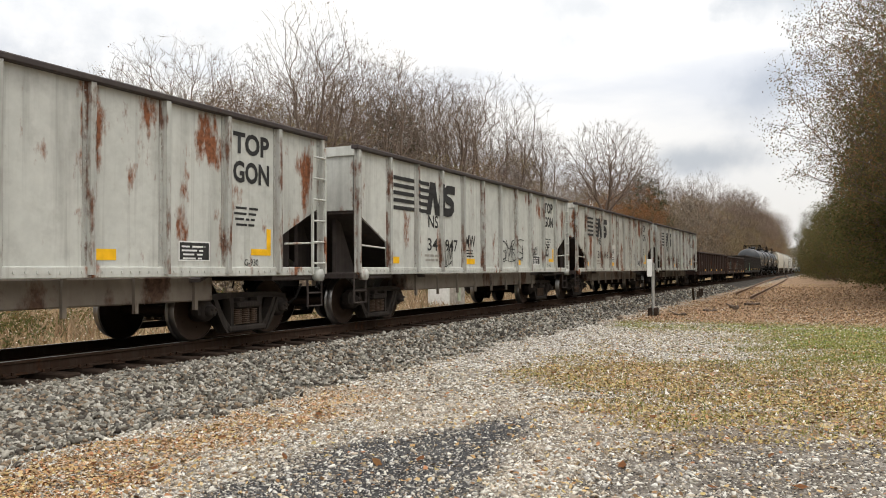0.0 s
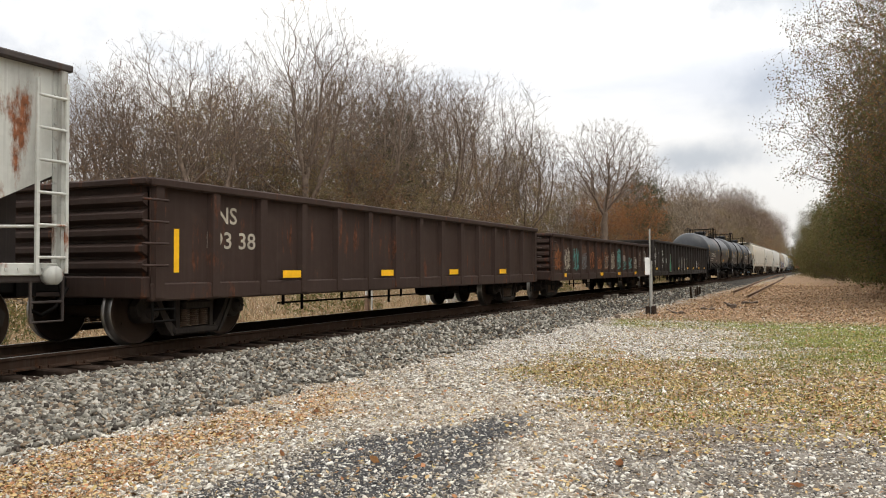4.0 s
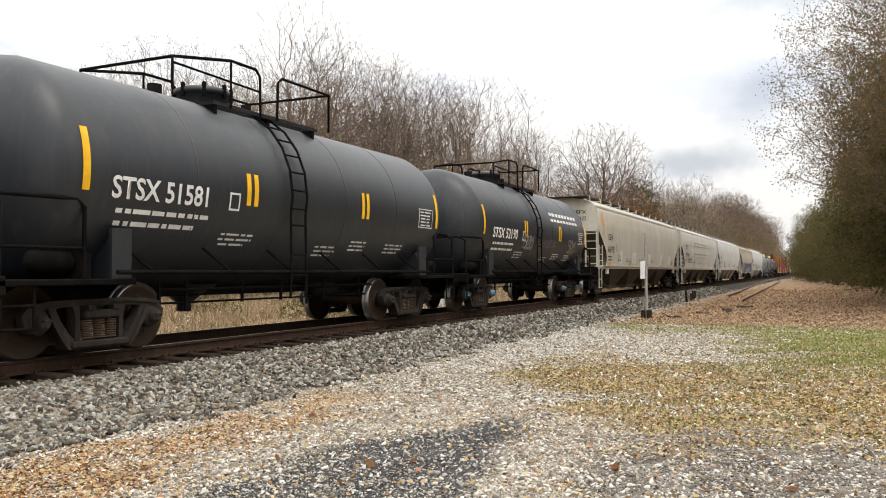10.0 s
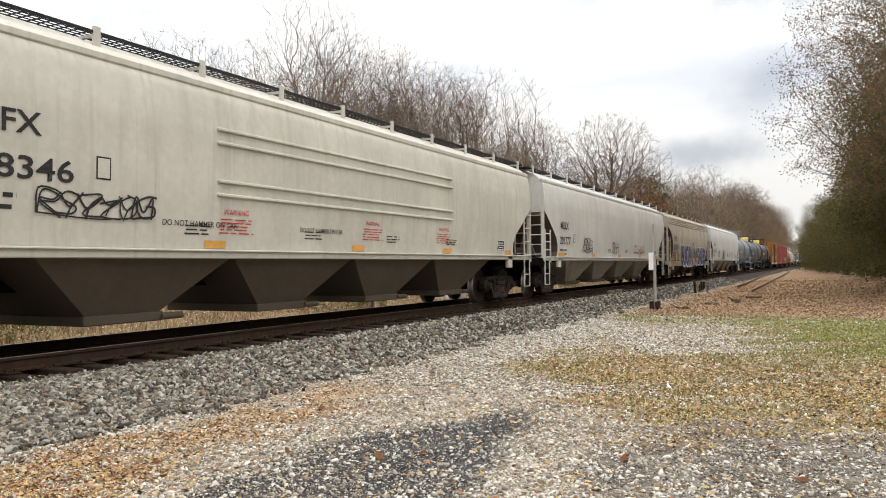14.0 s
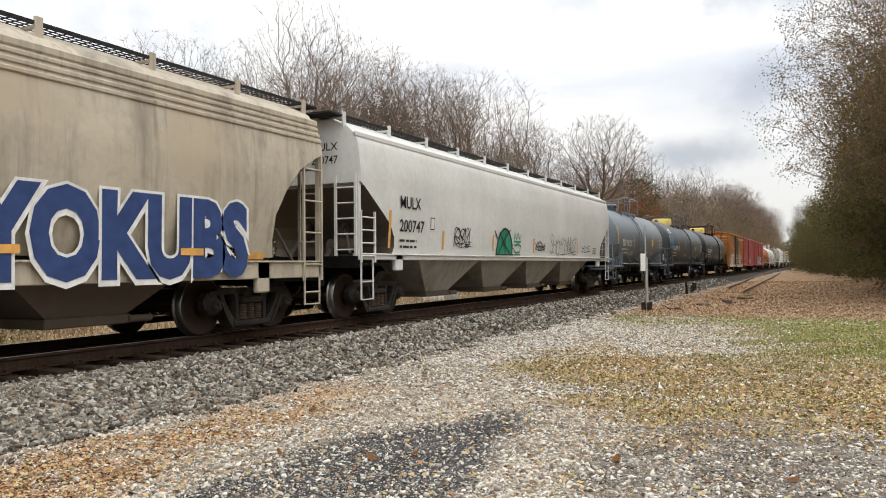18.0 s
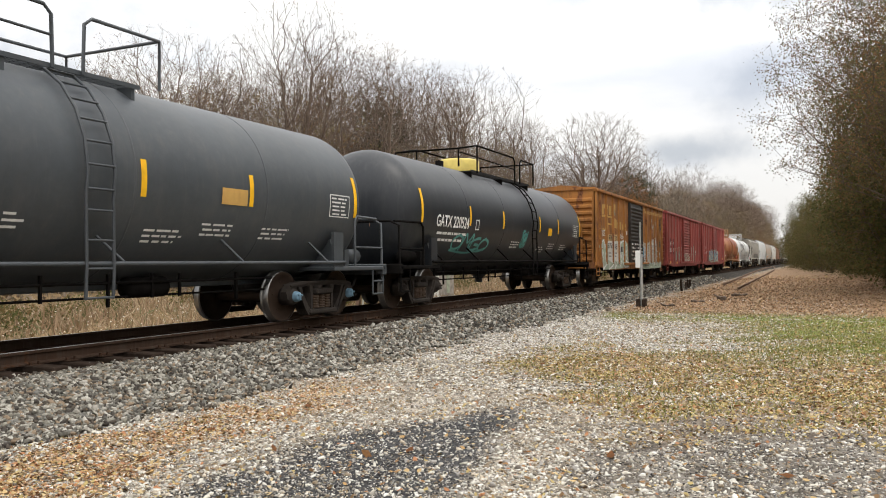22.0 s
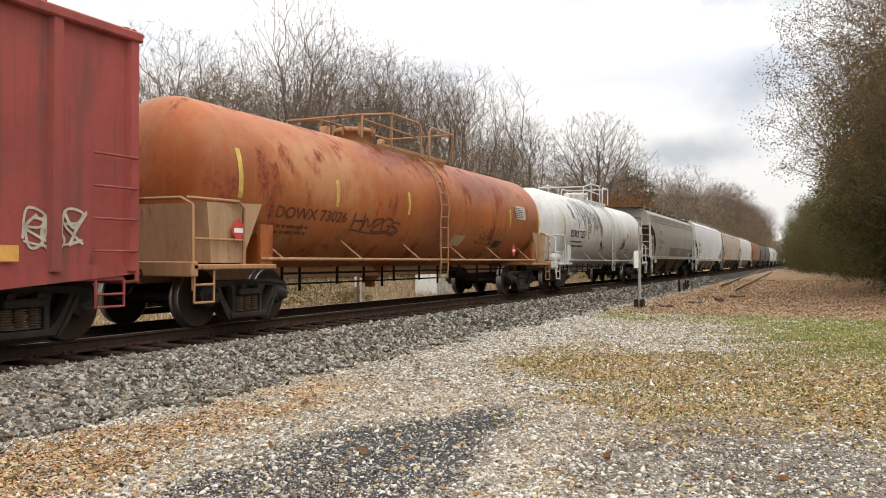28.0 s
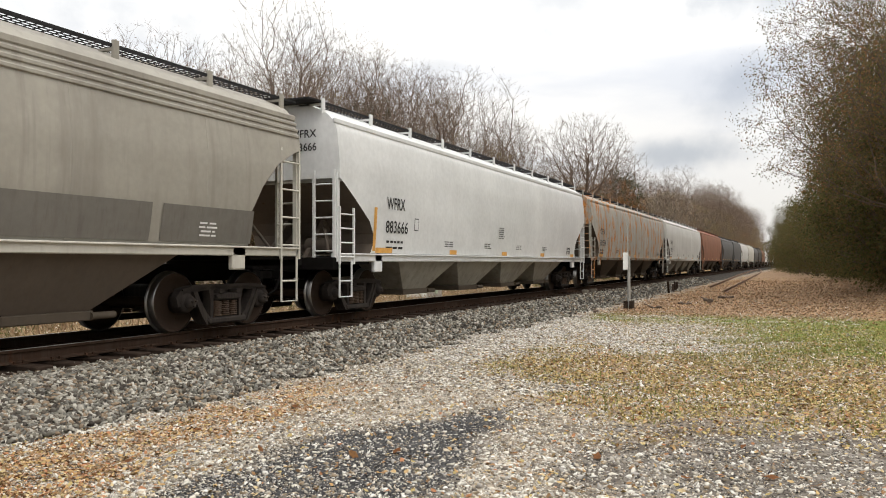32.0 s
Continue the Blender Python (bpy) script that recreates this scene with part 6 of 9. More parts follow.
scrawl(t6, -4.7, -2.4, 1.3, 1.75, "teal", s6, 63, 4, 0.1, 1)
scrawl(t6, 0.3, 0.75, 1.5, 1.95, "teal", s6, 64, 1, 0.09, 2)
plate(t6, "sign", 2.8, 3.2, 1.9, 2.15, "yellow", s6, 0.01, label="yellow notice with black print")
t7, et7, s7 = tank_car(21, 1.42, 2.3, "tank_orange", "rust-orange tank car with stained shell", ("", -6.45, 2.25, "brown_mark"), 0.0, (-2.1, 1.3), "trim", -1.75, trim="cream_rust", bars_at=(-4.67, -1.72, 4.82), plates=False, strip="yellow_faded")
letters(t7, "DOWX 73026", -6.5, 1.77, 0.19, "brown_mark", s7, 2.25, 0.02, 0.011)
for z in (1.6, 1.5):
    bars(t7, -6.4, z, 1.2, 1, "brown_mark", s7, 0.05, 0.1, 9)
plate(t7, "sign", 5.3, 6.2, 2.3, 2.7, "pale_spray", s7, 0.01, label="worn cream data panel")
bars(t7, 5.15, 2.62, 0.9, 6, "black_mark", lambda x, z: s7(x, z) - 0.008, 0.025, 0.055, 4)
plate(t7, "sign", 0.9, 1.6, 1.42, 1.69, "cream", s7, 0.01, 0.5, label="worn cream notice")
plate(t7, "data_panel", 3.9, 4.4, 1.42, 1.62, "black_mark", s7, 0.008, 0.2)
scrawl(t7, -3.96, -2.04, 1.6, 1.97, "brown_mark", s7, 71, 5, 0.06, 1, label="faded dark sprayed scrawl")
scrawl(t7, 2.4, 4.6, 1.5, 1.95, "brown_mark", s7, 72, 6, 0.03, 1, label="faded dark sprayed scrawl")
blobs(t7, -4.42, -3.92, 1.4, 1.68, "rust_spray", s7, 73, 1, 0.004, "pale orange worn patch")
placard(t7, 5.0, 1.35, flat(-1.42), "red_sign", "white")
for sg in (-1, 1):
    b = Shape().prism([(sg * 8.15, 1.0), (sg * 8.25, 1.9), (sg * 6.95, 1.95), (sg * 7.45, 1.0)], -1.4, 1.4, "y")
    part("head_shield", b, M["cream_end"], t7, "rust-stained cream end bulkhead")
placard(t7, -7.6, 1.5, flat(-1.42), "red_sign", "white")
t8, et8, s8 = tank_car(22, 1.46, 2.26, "tank_white", "white tank car with dark vertical streaks", ("DOWX 73351", -6.4, 2.05, "black_mark"), 0.25, (-1.9, 1.2), "trim", -0.35, trim="tank_white", bars_at=(-4.2, -1.5, 1.75, 4.1), white_rail=True, strip="yellow_faded")
rng8 = random.Random(8)
for k in range(150):
    x = -6.2 + 4.6 * rng8.random() ** 0.8
    z1 = 2.5 + 1.0 * rng8.random()
    z0 = max(1.6, z1 - rng8.uniform(0.05, 0.55))
    pts = [(x + rng8.uniform(-0.006, 0.006), z0 + (z1 - z0) * q / 7) for q in range(8)]
    s = Shape()
    ribbon(s, pts, rng8.uniform(0.006, 0.06) if k % 5 else 0.09, s8, 0.006 + 0.0001 * k)
    part("scrape_mark", s, M["grey_spray"], t8, "dark vertical scrape mark")
plate(t8, "sign", 3.3, 3.7, 2.1, 2.35, "yellow_faded", s8, 0.01, label="yellow notice")
scrawl(t8, 2.5, 3.1, 1.6, 2.1, "blue", s8, 81, 3, 0.04, 2)
placard(t8, 6.9, 1.3, flat(-1.45), "red_sign", "white")
placard(t8, -7.7, 1.75, flat(-1.0), "red_sign", "white")
placard(t8, -1.9, 1.72, flat(-1.45), "black_mark", "black_mark")


# ---- covered hoppers ----
def hopper_car(i, mat, label, prof, cut, sill, bays=4, bay="bay", walk_h=-0.02, strips=False, seams=8, ink="black_mark", marks=None, flare=1.2, sill_mat=None, refl=True, bay_top=None):
    """A loft of rectangles: prof gives (z, half width); cut gives (z, inset of the ends) below the end sheets."""
    car, L = start_car("covered_hopper", i, label, "hopper car")
    m = M[mat]
    sm = M[sill_mat] if sill_mat else m
    e = L / 2 - 0.66
    gear(car, L)
    zs0, zs1 = sill
    zz, ww = [p[0] for p in prof], [p[1] for p in prof]

    def half(z):
        return float(np.mean(np.interp(z + np.linspace(-0.12, 0.12, 9), zz, ww)))

    def surf(x, z):
        return -half(z)

    def inset(z):
        return float(np.interp(z, [c[0] for c in cut], [c[1] for c in cut]))
    levels = sorted(set(zz) | {c[0] for c in cut} | {zz[0] + (zz[-1] - zz[0]) * q / 22 for q in range(1, 22)})
    levels = [z for q, z in enumerate(levels) if q == 0 or z in {k[0] for k in cut} or z == zz[-1] or all(abs(z - v) > 0.025 for v in levels[:q] + [k[0] for k in cut if k[0] != z])]
    s = Shape()
    cols, bay_n = (12 * (seams or 5), seams or 5) if i < 26 else (2, 1)
    for sd in (-1, 1):
        grid = []
        for z in levels:
            x1, belly = e - inset(z), math.sin(math.pi * min(1, max(0, (z - 1.3) / 2.3)))
            for k in range(cols + 1):
                x = -x1 + 2 * x1 * k / cols
                u = (x + e) / (2 * e) * bay_n
                dent = 0.009 * belly * math.sin(math.pi * (u % 1)) ** 2 * (1 + 0.5 * math.sin(3.1 * int(u) + i)) if i < 26 else 0
                grid.append((x, sd * (half(z) - dent), z))
        w = cols + 1
        s.add(grid, [(r * w + k, r * w + k + 1, r * w + w + k + 1, r * w + w + k) for r in range(len(levels) - 1) for k in range(cols)], True)
    for a, b in zip(levels, levels[1:]):
        xa, xb, ya, yb = e - inset(a), e - inset(b), half(a), half(b)
        if inset(b) == 0:
            for sg in (-1, 1):
                s.add([(sg * xa, -ya, a), (sg * xa, ya, a), (sg * xb, yb, b), (sg * xb, -yb, b)], [(0, 1, 2, 3)])
    t, b0 = levels[-1], levels[0]
    s.add([(-e, -half(t), t), (e, -half(t), t), (e, half(t), t), (-e, half(t), t)], [(0, 1, 2, 3)])
    x0 = e - inset(b0)
    s.add([(-x0, -half(b0), b0), (x0, -half(b0), b0), (x0, half(b0), b0), (-x0, half(b0), b0)], [(0, 1, 2, 3)])
    part("body", s, m, car)
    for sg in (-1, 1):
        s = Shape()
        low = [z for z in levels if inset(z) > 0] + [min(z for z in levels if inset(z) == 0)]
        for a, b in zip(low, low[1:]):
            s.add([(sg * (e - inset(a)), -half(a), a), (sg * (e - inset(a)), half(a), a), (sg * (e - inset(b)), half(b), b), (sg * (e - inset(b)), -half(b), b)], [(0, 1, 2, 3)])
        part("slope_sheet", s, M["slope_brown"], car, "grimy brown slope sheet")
        # corner posts, end sill, deck and ladders
        p = Shape().box(*sorted((sg * (e + 0.03), sg * (e - 0.06))), -1.5, -1.42, zs0, cut[-1][0] + 0.1).box(*sorted((sg * (e + 0.03), sg * (e - 0.06))), 1.42, 1.5, zs0, cut[-1][0] + 0.1)
        part("corner_post", p, sm, car)
        d = Shape().cbox(*sorted((sg * (e + 0.12), sg * (e - 1.3))), -1.46, 1.46, zs0 - 0.06, zs0 + 0.02, 0.01)
        d.cbox(*sorted((sg * (e + 0.14), sg * (e - 0.02))), -1.48, 1.48, zs0 - 0.16, zs0 + 0.08, 0.01)
        part("end_platform", d, M["steel"], car)
        for y in (-0.45, 0.45):
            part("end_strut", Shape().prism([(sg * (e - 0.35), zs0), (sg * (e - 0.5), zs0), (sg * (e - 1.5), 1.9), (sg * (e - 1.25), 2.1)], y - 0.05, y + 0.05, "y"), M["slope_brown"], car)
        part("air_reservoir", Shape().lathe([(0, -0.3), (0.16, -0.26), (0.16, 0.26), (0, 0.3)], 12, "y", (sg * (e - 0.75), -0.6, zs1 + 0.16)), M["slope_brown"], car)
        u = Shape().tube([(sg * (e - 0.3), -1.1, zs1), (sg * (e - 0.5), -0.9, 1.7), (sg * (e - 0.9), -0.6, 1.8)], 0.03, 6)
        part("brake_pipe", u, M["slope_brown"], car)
        ladder(car, sg * e - sg * 0.02, sg * e - sg * 0.55, -1.53, zs0 - 0.05, cut[-1][0] - (0.55 if sg < 0 else 0.0), 4, sm, 0.016)
        s = Shape()
        xw = sg * (e + 0.06)
        for y in (-1.0, -1.45):
            s.box(xw - 0.02, xw + 0.02, y - 0.025, y + 0.025, zs0, cut[-1][0] + 0.15)
        for k in range(5):
            z = zs0 + 0.2 + k * (cut[-1][0] - zs0) / 5
            s.tube([(xw, -1.45, z), (xw, -1.0, z)], 0.016, 6)
        part("ladder", s, sm, car, "end ladder")
        stirrup(car, sg * (e - 0.28), -1.5, sm, zs0, 0.45, zs0 - 0.4)
        j = Shape().cbox(sg * (e - 1.62) - 0.16, sg * (e - 1.62) + 0.16, -1.5, -1.4, zs0 - 0.22, zs1, 0.02)
        part("jacking_pad", j, sm, car)
    for sd in (-1, 1):
        part("side_sill", Shape().cbox(-e, e, *sorted((sd * 1.34, sd * 1.5)), zs0, zs1, 0.012).cbox(-e, e, *sorted((sd * 1.34, sd * 1.54)), zs1 - 0.03, zs1, 0.008), sm, car)
        ez = prof[-4][0]
        part("eave_rail", Shape().cbox(-e - 0.02, e + 0.02, *sorted((sd * (half(ez) - 0.02), sd * (half(ez) + 0.05))), ez - 0.06, ez + 0.05, 0.02), m, car)
        if strips:
            for k in range(3):
                z = ez - 0.12 - 0.11 * k
                part("eave_strip", Shape().cbox(-e, e, *sorted((sd * (half(z) - 0.02), sd * (half(z) + 0.03))), z - 0.03, z + 0.03, 0.012), m, car)
    for k in range(1, seams):
        x = -e + 2 * e * k / seams
        s = Shape()
        ch = [z for z in np.linspace(zs1 + 0.02, prof[-4][0] - 0.05, 7)]
        for a, b in zip(ch, ch[1:]):
            s.add([(x - 0.02, -half(a), a), (x, -half(a) - 0.008, a), (x + 0.02, -half(a), a), (x + 0.02, -half(b), b), (x, -half(b) - 0.008, b), (x - 0.02, -half(b), b)], [(0, 1, 4, 5), (1, 2, 3, 4)])
        part("side_seam", s, m, car)
    # roof walk on brackets, hatches
    zr = t + walk_h
    wk = Shape()
    for sd in (-1, 1):
        y0, y1 = 0.62 * sd, 1.14 * sd
        for k in range(7):
            y = y0 + (y1 - y0) * k / 6
            edge_h = 0.02 if k in (0, 6) else 0.006
            wk.box(-e - 0.25, e + 0.25, y - 0.006, y + 0.006, zr - edge_h, zr + edge_h)
        x = -e - 0.25
        while x < e + 0.25:
            wk.box(x, x + 0.014, *sorted((y0, y1)), zr - 0.006, zr + 0.006)
            x += 0.13
    for x in (-e - 0.2, e + 0.2):
        wk.box(x - 0.25, x + 0.25, -1.14, 1.14, zr - 0.01, zr + 0.02)
    part("roof_walk", wk, M["walk"], car, "dark steel grating roof walk")
    n = max(6, int(2 * e / 1.75))
    for k in range(n + 1):
        x = -e + 0.02 + (2 * e - 0.04) * k / n
        for sd in (-1, 1):
            br = Shape().box(x - 0.05, x + 0.05, *sorted((sd * 1.13, sd * 1.17)), t - 0.24, zr + 0.07)
            br.box(x - 0.02, x + 0.02, *sorted((sd * 0.6, sd * 1.15)), zr - 0.06, zr - 0.02)
            part("walk_bracket", br, m, car)
    for k in range(4):
        x = -e + e / 2 * (k + 0.5)
        part("roof_hatch", Shape().cbox(x - 0.6, x + 0.6, -0.45, 0.45, t, t + 0.14, 0.03), m, car)
    # discharge bays under the floor
    span_x = 2 * (e - 2.75)
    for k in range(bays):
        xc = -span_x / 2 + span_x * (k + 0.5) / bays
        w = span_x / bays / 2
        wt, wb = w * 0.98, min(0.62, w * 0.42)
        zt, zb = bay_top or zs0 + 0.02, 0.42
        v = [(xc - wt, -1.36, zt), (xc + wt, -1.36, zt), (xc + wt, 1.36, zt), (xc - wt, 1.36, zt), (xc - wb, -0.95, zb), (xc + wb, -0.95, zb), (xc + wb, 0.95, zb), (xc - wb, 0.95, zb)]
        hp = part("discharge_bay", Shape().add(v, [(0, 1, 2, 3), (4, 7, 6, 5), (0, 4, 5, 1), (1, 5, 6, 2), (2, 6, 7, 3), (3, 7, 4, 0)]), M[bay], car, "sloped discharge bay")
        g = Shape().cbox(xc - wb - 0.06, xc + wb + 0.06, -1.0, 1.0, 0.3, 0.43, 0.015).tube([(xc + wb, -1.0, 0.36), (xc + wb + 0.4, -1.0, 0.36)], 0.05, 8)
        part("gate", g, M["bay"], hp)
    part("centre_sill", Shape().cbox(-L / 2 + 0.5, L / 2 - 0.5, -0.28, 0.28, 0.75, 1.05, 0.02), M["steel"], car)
    if marks:
        mk, num, x, z, w1, w2 = marks
        letters(car, mk, x, z, 0.25, ink, surf, w1, 0.012)
        letters(car, num, x - 0.02, z - 0.5, 0.25, ink, surf, w2, 0.012)
        bars(car, x, z - 0.72, 0.85, 2, ink, surf, 0.05, 0.13, i)
        plate(car, "data_panel", x + w2 + 0.3, x + w2 + 0.52, z - 0.42, z - 0.14, ink, surf, 0.004)
        plate(car, "data_panel", x + w2 + 0.32, x + w2 + 0.5, z - 0.4, z - 0.16, mat, surf, 0.006)
        for k in range(2):
            me = text_mesh((mk, num)[k], 0.01)
            wd = max(v.co.x for v in me.vertices)
            q = 0.62 / wd
            me.transform(Matrix.Translation((-e - 0.006, -0.4, prof[-4][0] - 0.3 - 0.26 * k)) @ Euler((math.pi / 2, 0, -math.pi / 2)).to_matrix().to_4x4() @ Matrix.Diagonal((q, 0.22, 0.3, 1)))
            me.materials.append(M[ink])
            part("lettering", me, None, car)
        data_box(car, e - 2.6, zs1 + 0.1, 0.5, 0.3, surf)
        for k in range(4):
            bars(car, -e + 5.0 + k * (2 * e - 8) / 4, zs1 + 0.32, 0.6, 3, ink, surf, 0.02, 0.055, i * 3 + k)
    if refl:
        for k in range(5):
            x = -e + 1.5 + k * (2 * e - 3.5) / 4
            plate(car, "reflector", x, x + (0.75 if k == 0 else 0.45), zs1 + 0.02, zs1 + 0.13, "orange", surf, 0.008)
    return car, e, surf


ROUND = [(1.25, 1.47), (1.6, 1.5), (2.2, 1.54), (3.0, 1.54), (3.5, 1.48), (3.69, 1.43), (3.85, 1.25), (4.0, 0.95), (4.08, 0.6)]
BULGE = [(1.2, 1.42), (1.5, 1.49), (2.0, 1.56), (2.6, 1.58), (3.2, 1.52), (3.6, 1.4), (3.78, 1.25), (3.93, 0.95), (4.0, 0.6)]
CUT = [(1.25, 1.3), (1.45, 1.4), (1.65, 1.38), (1.9, 1.2), (2.3, 0.6), (2.62, 0.12), (2.68, 0.0)]
CUT_B = [(1.2, 1.3), (1.5, 1.38), (1.9, 1.35), (2.3, 1.1), (2.7, 0.7), (2.95, 0.2), (3.02, 0.0)]
h1, e1, f1 = hopper_car(10, "hop_beige", "beige covered hopper with orange rust stains and grating roof walk", ROUND, CUT, (1.17, 1.3), 4, marks=("CEFX", "636922", -8.4, 2.37, 0.82, 1.15), sill_mat="hop_beige")
for x, w in ((-6.2, 0.55), (-3.6, 0.9), (0.2, 0.9), (3.6, 0.7), (6.4, 0.6)):
    plate(h1, "paint_patch", x, x + w, 1.42, 1.95, "white_patch", f1, 0.004, label="fresh white paint patch")
scrawl(h1, -6.6, -6.0, 1.5, 1.75, "black_mark", f1, 91, 2, 0.025, 1)
h2, e2, f2 = hopper_car(11, "hop_cream", "cream covered hopper with long horizontal ribs", ROUND, CUT, (1.17, 1.3), 4, marks=("CBFX", "398346", -7.9, 2.55, 1.05, 1.5), seams=0)
for z in (2.1, 2.3, 2.86, 3.06):
    part("side_rib", Shape().cbox(-3.95, 4.1, f2(0, z) - 0.03, f2(0, z) + 0.02, z - 0.025, z + 0.025, 0.012), M["hop_cream"], h2)
scrawl(h2, -6.9, -5.2, 1.65, 1.95, "black_mark", f2, 92, 6, 0.035, 2)
letters(h2, "DO NOT HAMMER ON CAR", -5.0, 1.62, 0.08, "black_mark", f2, 1.5, 0.004)
letters(h2, "DO NOT HAMMER ON CAR", -1.9, 1.62, 0.08, "black_mark", f2, 1.3, 0.004)
for x in (-3.8, 0.2, 3.4):
    letters(h2, "WARNING", x, 1.82, 0.08, "red_sign", f2, 0.55, 0.004)
    bars(h2, x - 0.1, 1.74, 0.8, 5, "red_sign", f2, 0.018, 0.05, 5)
h3, e3, f3 = hopper_car(12, "hop_pale", "pale covered hopper with small black scrawls", ROUND, CUT, (1.15, 1.28), 4, "bay_pale", marks=("MULX", "201777", -8.4, 2.2, 0.9, 1.2), seams=0)
scrawl(h3, -5.6, -4.4, 1.45, 1.95, "black_mark", f3, 93, 3, 0.04, 2)
scrawl(h3, -1.3, -0.2, 1.45, 1.9, "grey_spray", f3, 94, 3, 0.04, 2)
scrawl(h3, 2.6, 5.0, 1.5, 1.85, "rust_spray", f3, 95, 5, 0.03, 1)
h4, e4, f4 = hopper_car(13, "hop_tan", "dingy tan covered hopper with blue and white graffiti lettering", BULGE, CUT_B, (0.86, 1.15), 3, "slope_brown", strips=True, marks=("CEFX", "350824", -6.55, 2.3, 0.95, 1.25), seams=7, sill_mat="hop_tan", bay_top=1.2)
wrap4 = lambda x, z: min(f4(x, z), -1.548)
plate(h4, "paint_patch", -6.75, -4.95, 1.2, 2.15, "grey_patch", f4, 0.003, label="grey repainted number patch")
for x, w in ((-4.9, 0.5), (0.35, 0.9), (-5.9, 0.4)):
    blobs(h4, x, x + w, 0.95, 1.7, "tan_spray", wrap4, 40 + int(x), 1, 0.003, "tan sprayed patch round the letters")
for word, x, z, h, w in (("BUOR", -4.25, 0.93, 1.08, 3.9), (".", -0.25, 0.93, 0.9, 0.5), ("YOKUBS", 1.45, 0.98, 0.98, 4.6)):
    letters(h4, word, x - 0.1, z - 0.02, h, "white_mark", wrap4, w + 0.16, 0.095, 0.012, label="white sprayed halo round the letters")
    letters(h4, word, x, z, h, "blue", wrap4, w, 0.055, 0.018, label="navy blue graffiti letters")
for word, x, z, w in (("ROOT", 0.28, 1.78, 0.85), ("BEER", 0.36, 1.56, 0.75), ("KINGS", 0.42, 1.32, 0.8)):
    letters(h4, word, x, z, 0.19, "black_mark", wrap4, w, 0.006, 0.026, 0.25, label="black sprayed tag")
blobs(h4, 0.2, 0.8, 2.12, 2.35, "grey_spray", f4, 18, 1, 0.01, "small dark sprayed figure")
for x in (-3.3, -1.2, 1.7, 4.6):
    plate(h4, "reflector", x, x + 0.45, 1.22, 1.32, "orange", wrap4, 0.03)
h5, e5h, f5 = hopper_car(14, "hop_white", "clean white covered hopper with a green graffiti figure", [(z - 0.06, w) for z, w in ROUND], CUT, (1.17, 1.3), 4, "bay_pale", marks=("MULX", "200747", -8.4, 2.28, 0.95, 1.15), seams=0, refl=False)
dome = [(-2.2 + 0.62 * math.cos(a), 1.34 + 0.72 * math.sin(a)) for a in [math.pi * q / 12 for q in range(13)]]
s = Shape()
for (xa, za), (xb, zb) in zip(dome, dome[1:]):
    s.add([(q, f5(q, z) - 0.014, z) for q, z in ((xa, 1.32), (xb, 1.32), (xb, zb), (xa, za))], [(0, 1, 2, 3)])
part("graffiti", s, M["green"], h5, "green sprayed dome")
s = Shape()
ribbon(s, [(-2.85, 1.32)] + dome[::-1] + [(-1.55, 1.32)], 0.06, f5, 0.02)
ribbon(s, [(-2.7, 1.36), (-2.2, 1.8), (-1.8, 2.05)], 0.04, f5, 0.024)
ribbon(s, [(-2.65, 1.95), (-2.2, 1.6), (-1.75, 1.36)], 0.04, f5, 0.03)
ribbon(s, [(-2.2, 1.34), (-2.2, 2.0)], 0.035, f5, 0.034)
ribbon(s, [(-3.0, 1.98), (-2.75, 1.75), (-2.6, 1.8)], 0.05, f5, 0.02)
ribbon(s, [(-2.9, 1.33), (-0.9, 1.34)], 0.03, f5, 0.03)
part("graffiti", s, M["black_mark"], h5, "black sprayed outline and spokes")
s = Shape()
ribbon(s, [(-1.45, 1.75), (-1.4, 1.95), (-1.25, 1.8), (-1.12, 1.98), (-1.0, 1.8), (-0.85, 1.95), (-0.9, 1.72), (-1.45, 1.72)], 0.05, f5, 0.012)
ribbon(s, [(-1.4, 1.6), (-1.1, 1.66), (-0.85, 1.6), (-0.95, 1.42), (-1.3, 1.4), (-1.45, 1.5)], 0.06, f5, 0.012)
part("graffiti", s, M["green"], h5, "green sprayed crown and eyes")
scrawl(h5, -5.6, -4.7, 1.5, 2.0, "black_mark", f5, 99, 3, 0.035, 2)
scrawl(h5, 0.5, 1.4, 1.5, 1.75, "black_mark", f5, 100, 3, 0.03, 2)
scrawl(h5, 2.0, 5.0, 1.4, 2.0, "black_mark", f5, 101, 9, 0.03, 1)
scrawl(h5, 5.8, 7.0, 1.5, 1.75, "black_mark", f5, 102, 3, 0.03, 1)
for x in (-8.9, -6.3, -3.1, 0.3, 5.2, 8.9):
    plate(h5, "reflector", x, x + 0.1, 1.42, 1.85 if x > -8 else 2.2, "orange", f5, 0.008)
h6, e6h, f6 = hopper_car(23, "hop_drab", "drab grey covered hopper with grimy lower band", BULGE, CUT_B, (1.17, 1.32), 3, "slope_brown", strips=True, marks=("CITX", "700168", -6.15, 2.55, 1.0, 1.25), seams=7, sill_mat="hop_cream", refl=False)
for x0, x1 in ((-2.3, 5.0), (5.2, 7.2)):
    plate(h6, "paint_patch", x0, x1, 1.36, 1.88, "band_grey", f6, 0.008, label="darker grey repainted band")
plate(h6, "paint_patch", -7.5, -6.9, 2.4, 3.0, "grey_patch", f6, 0.004, label="darker grey repainted patch")
letters(h6, "DO NOT HAMMER ON CAR", -1.0, 2.05, 0.07, "red_sign", f6, 1.6, 0.004)
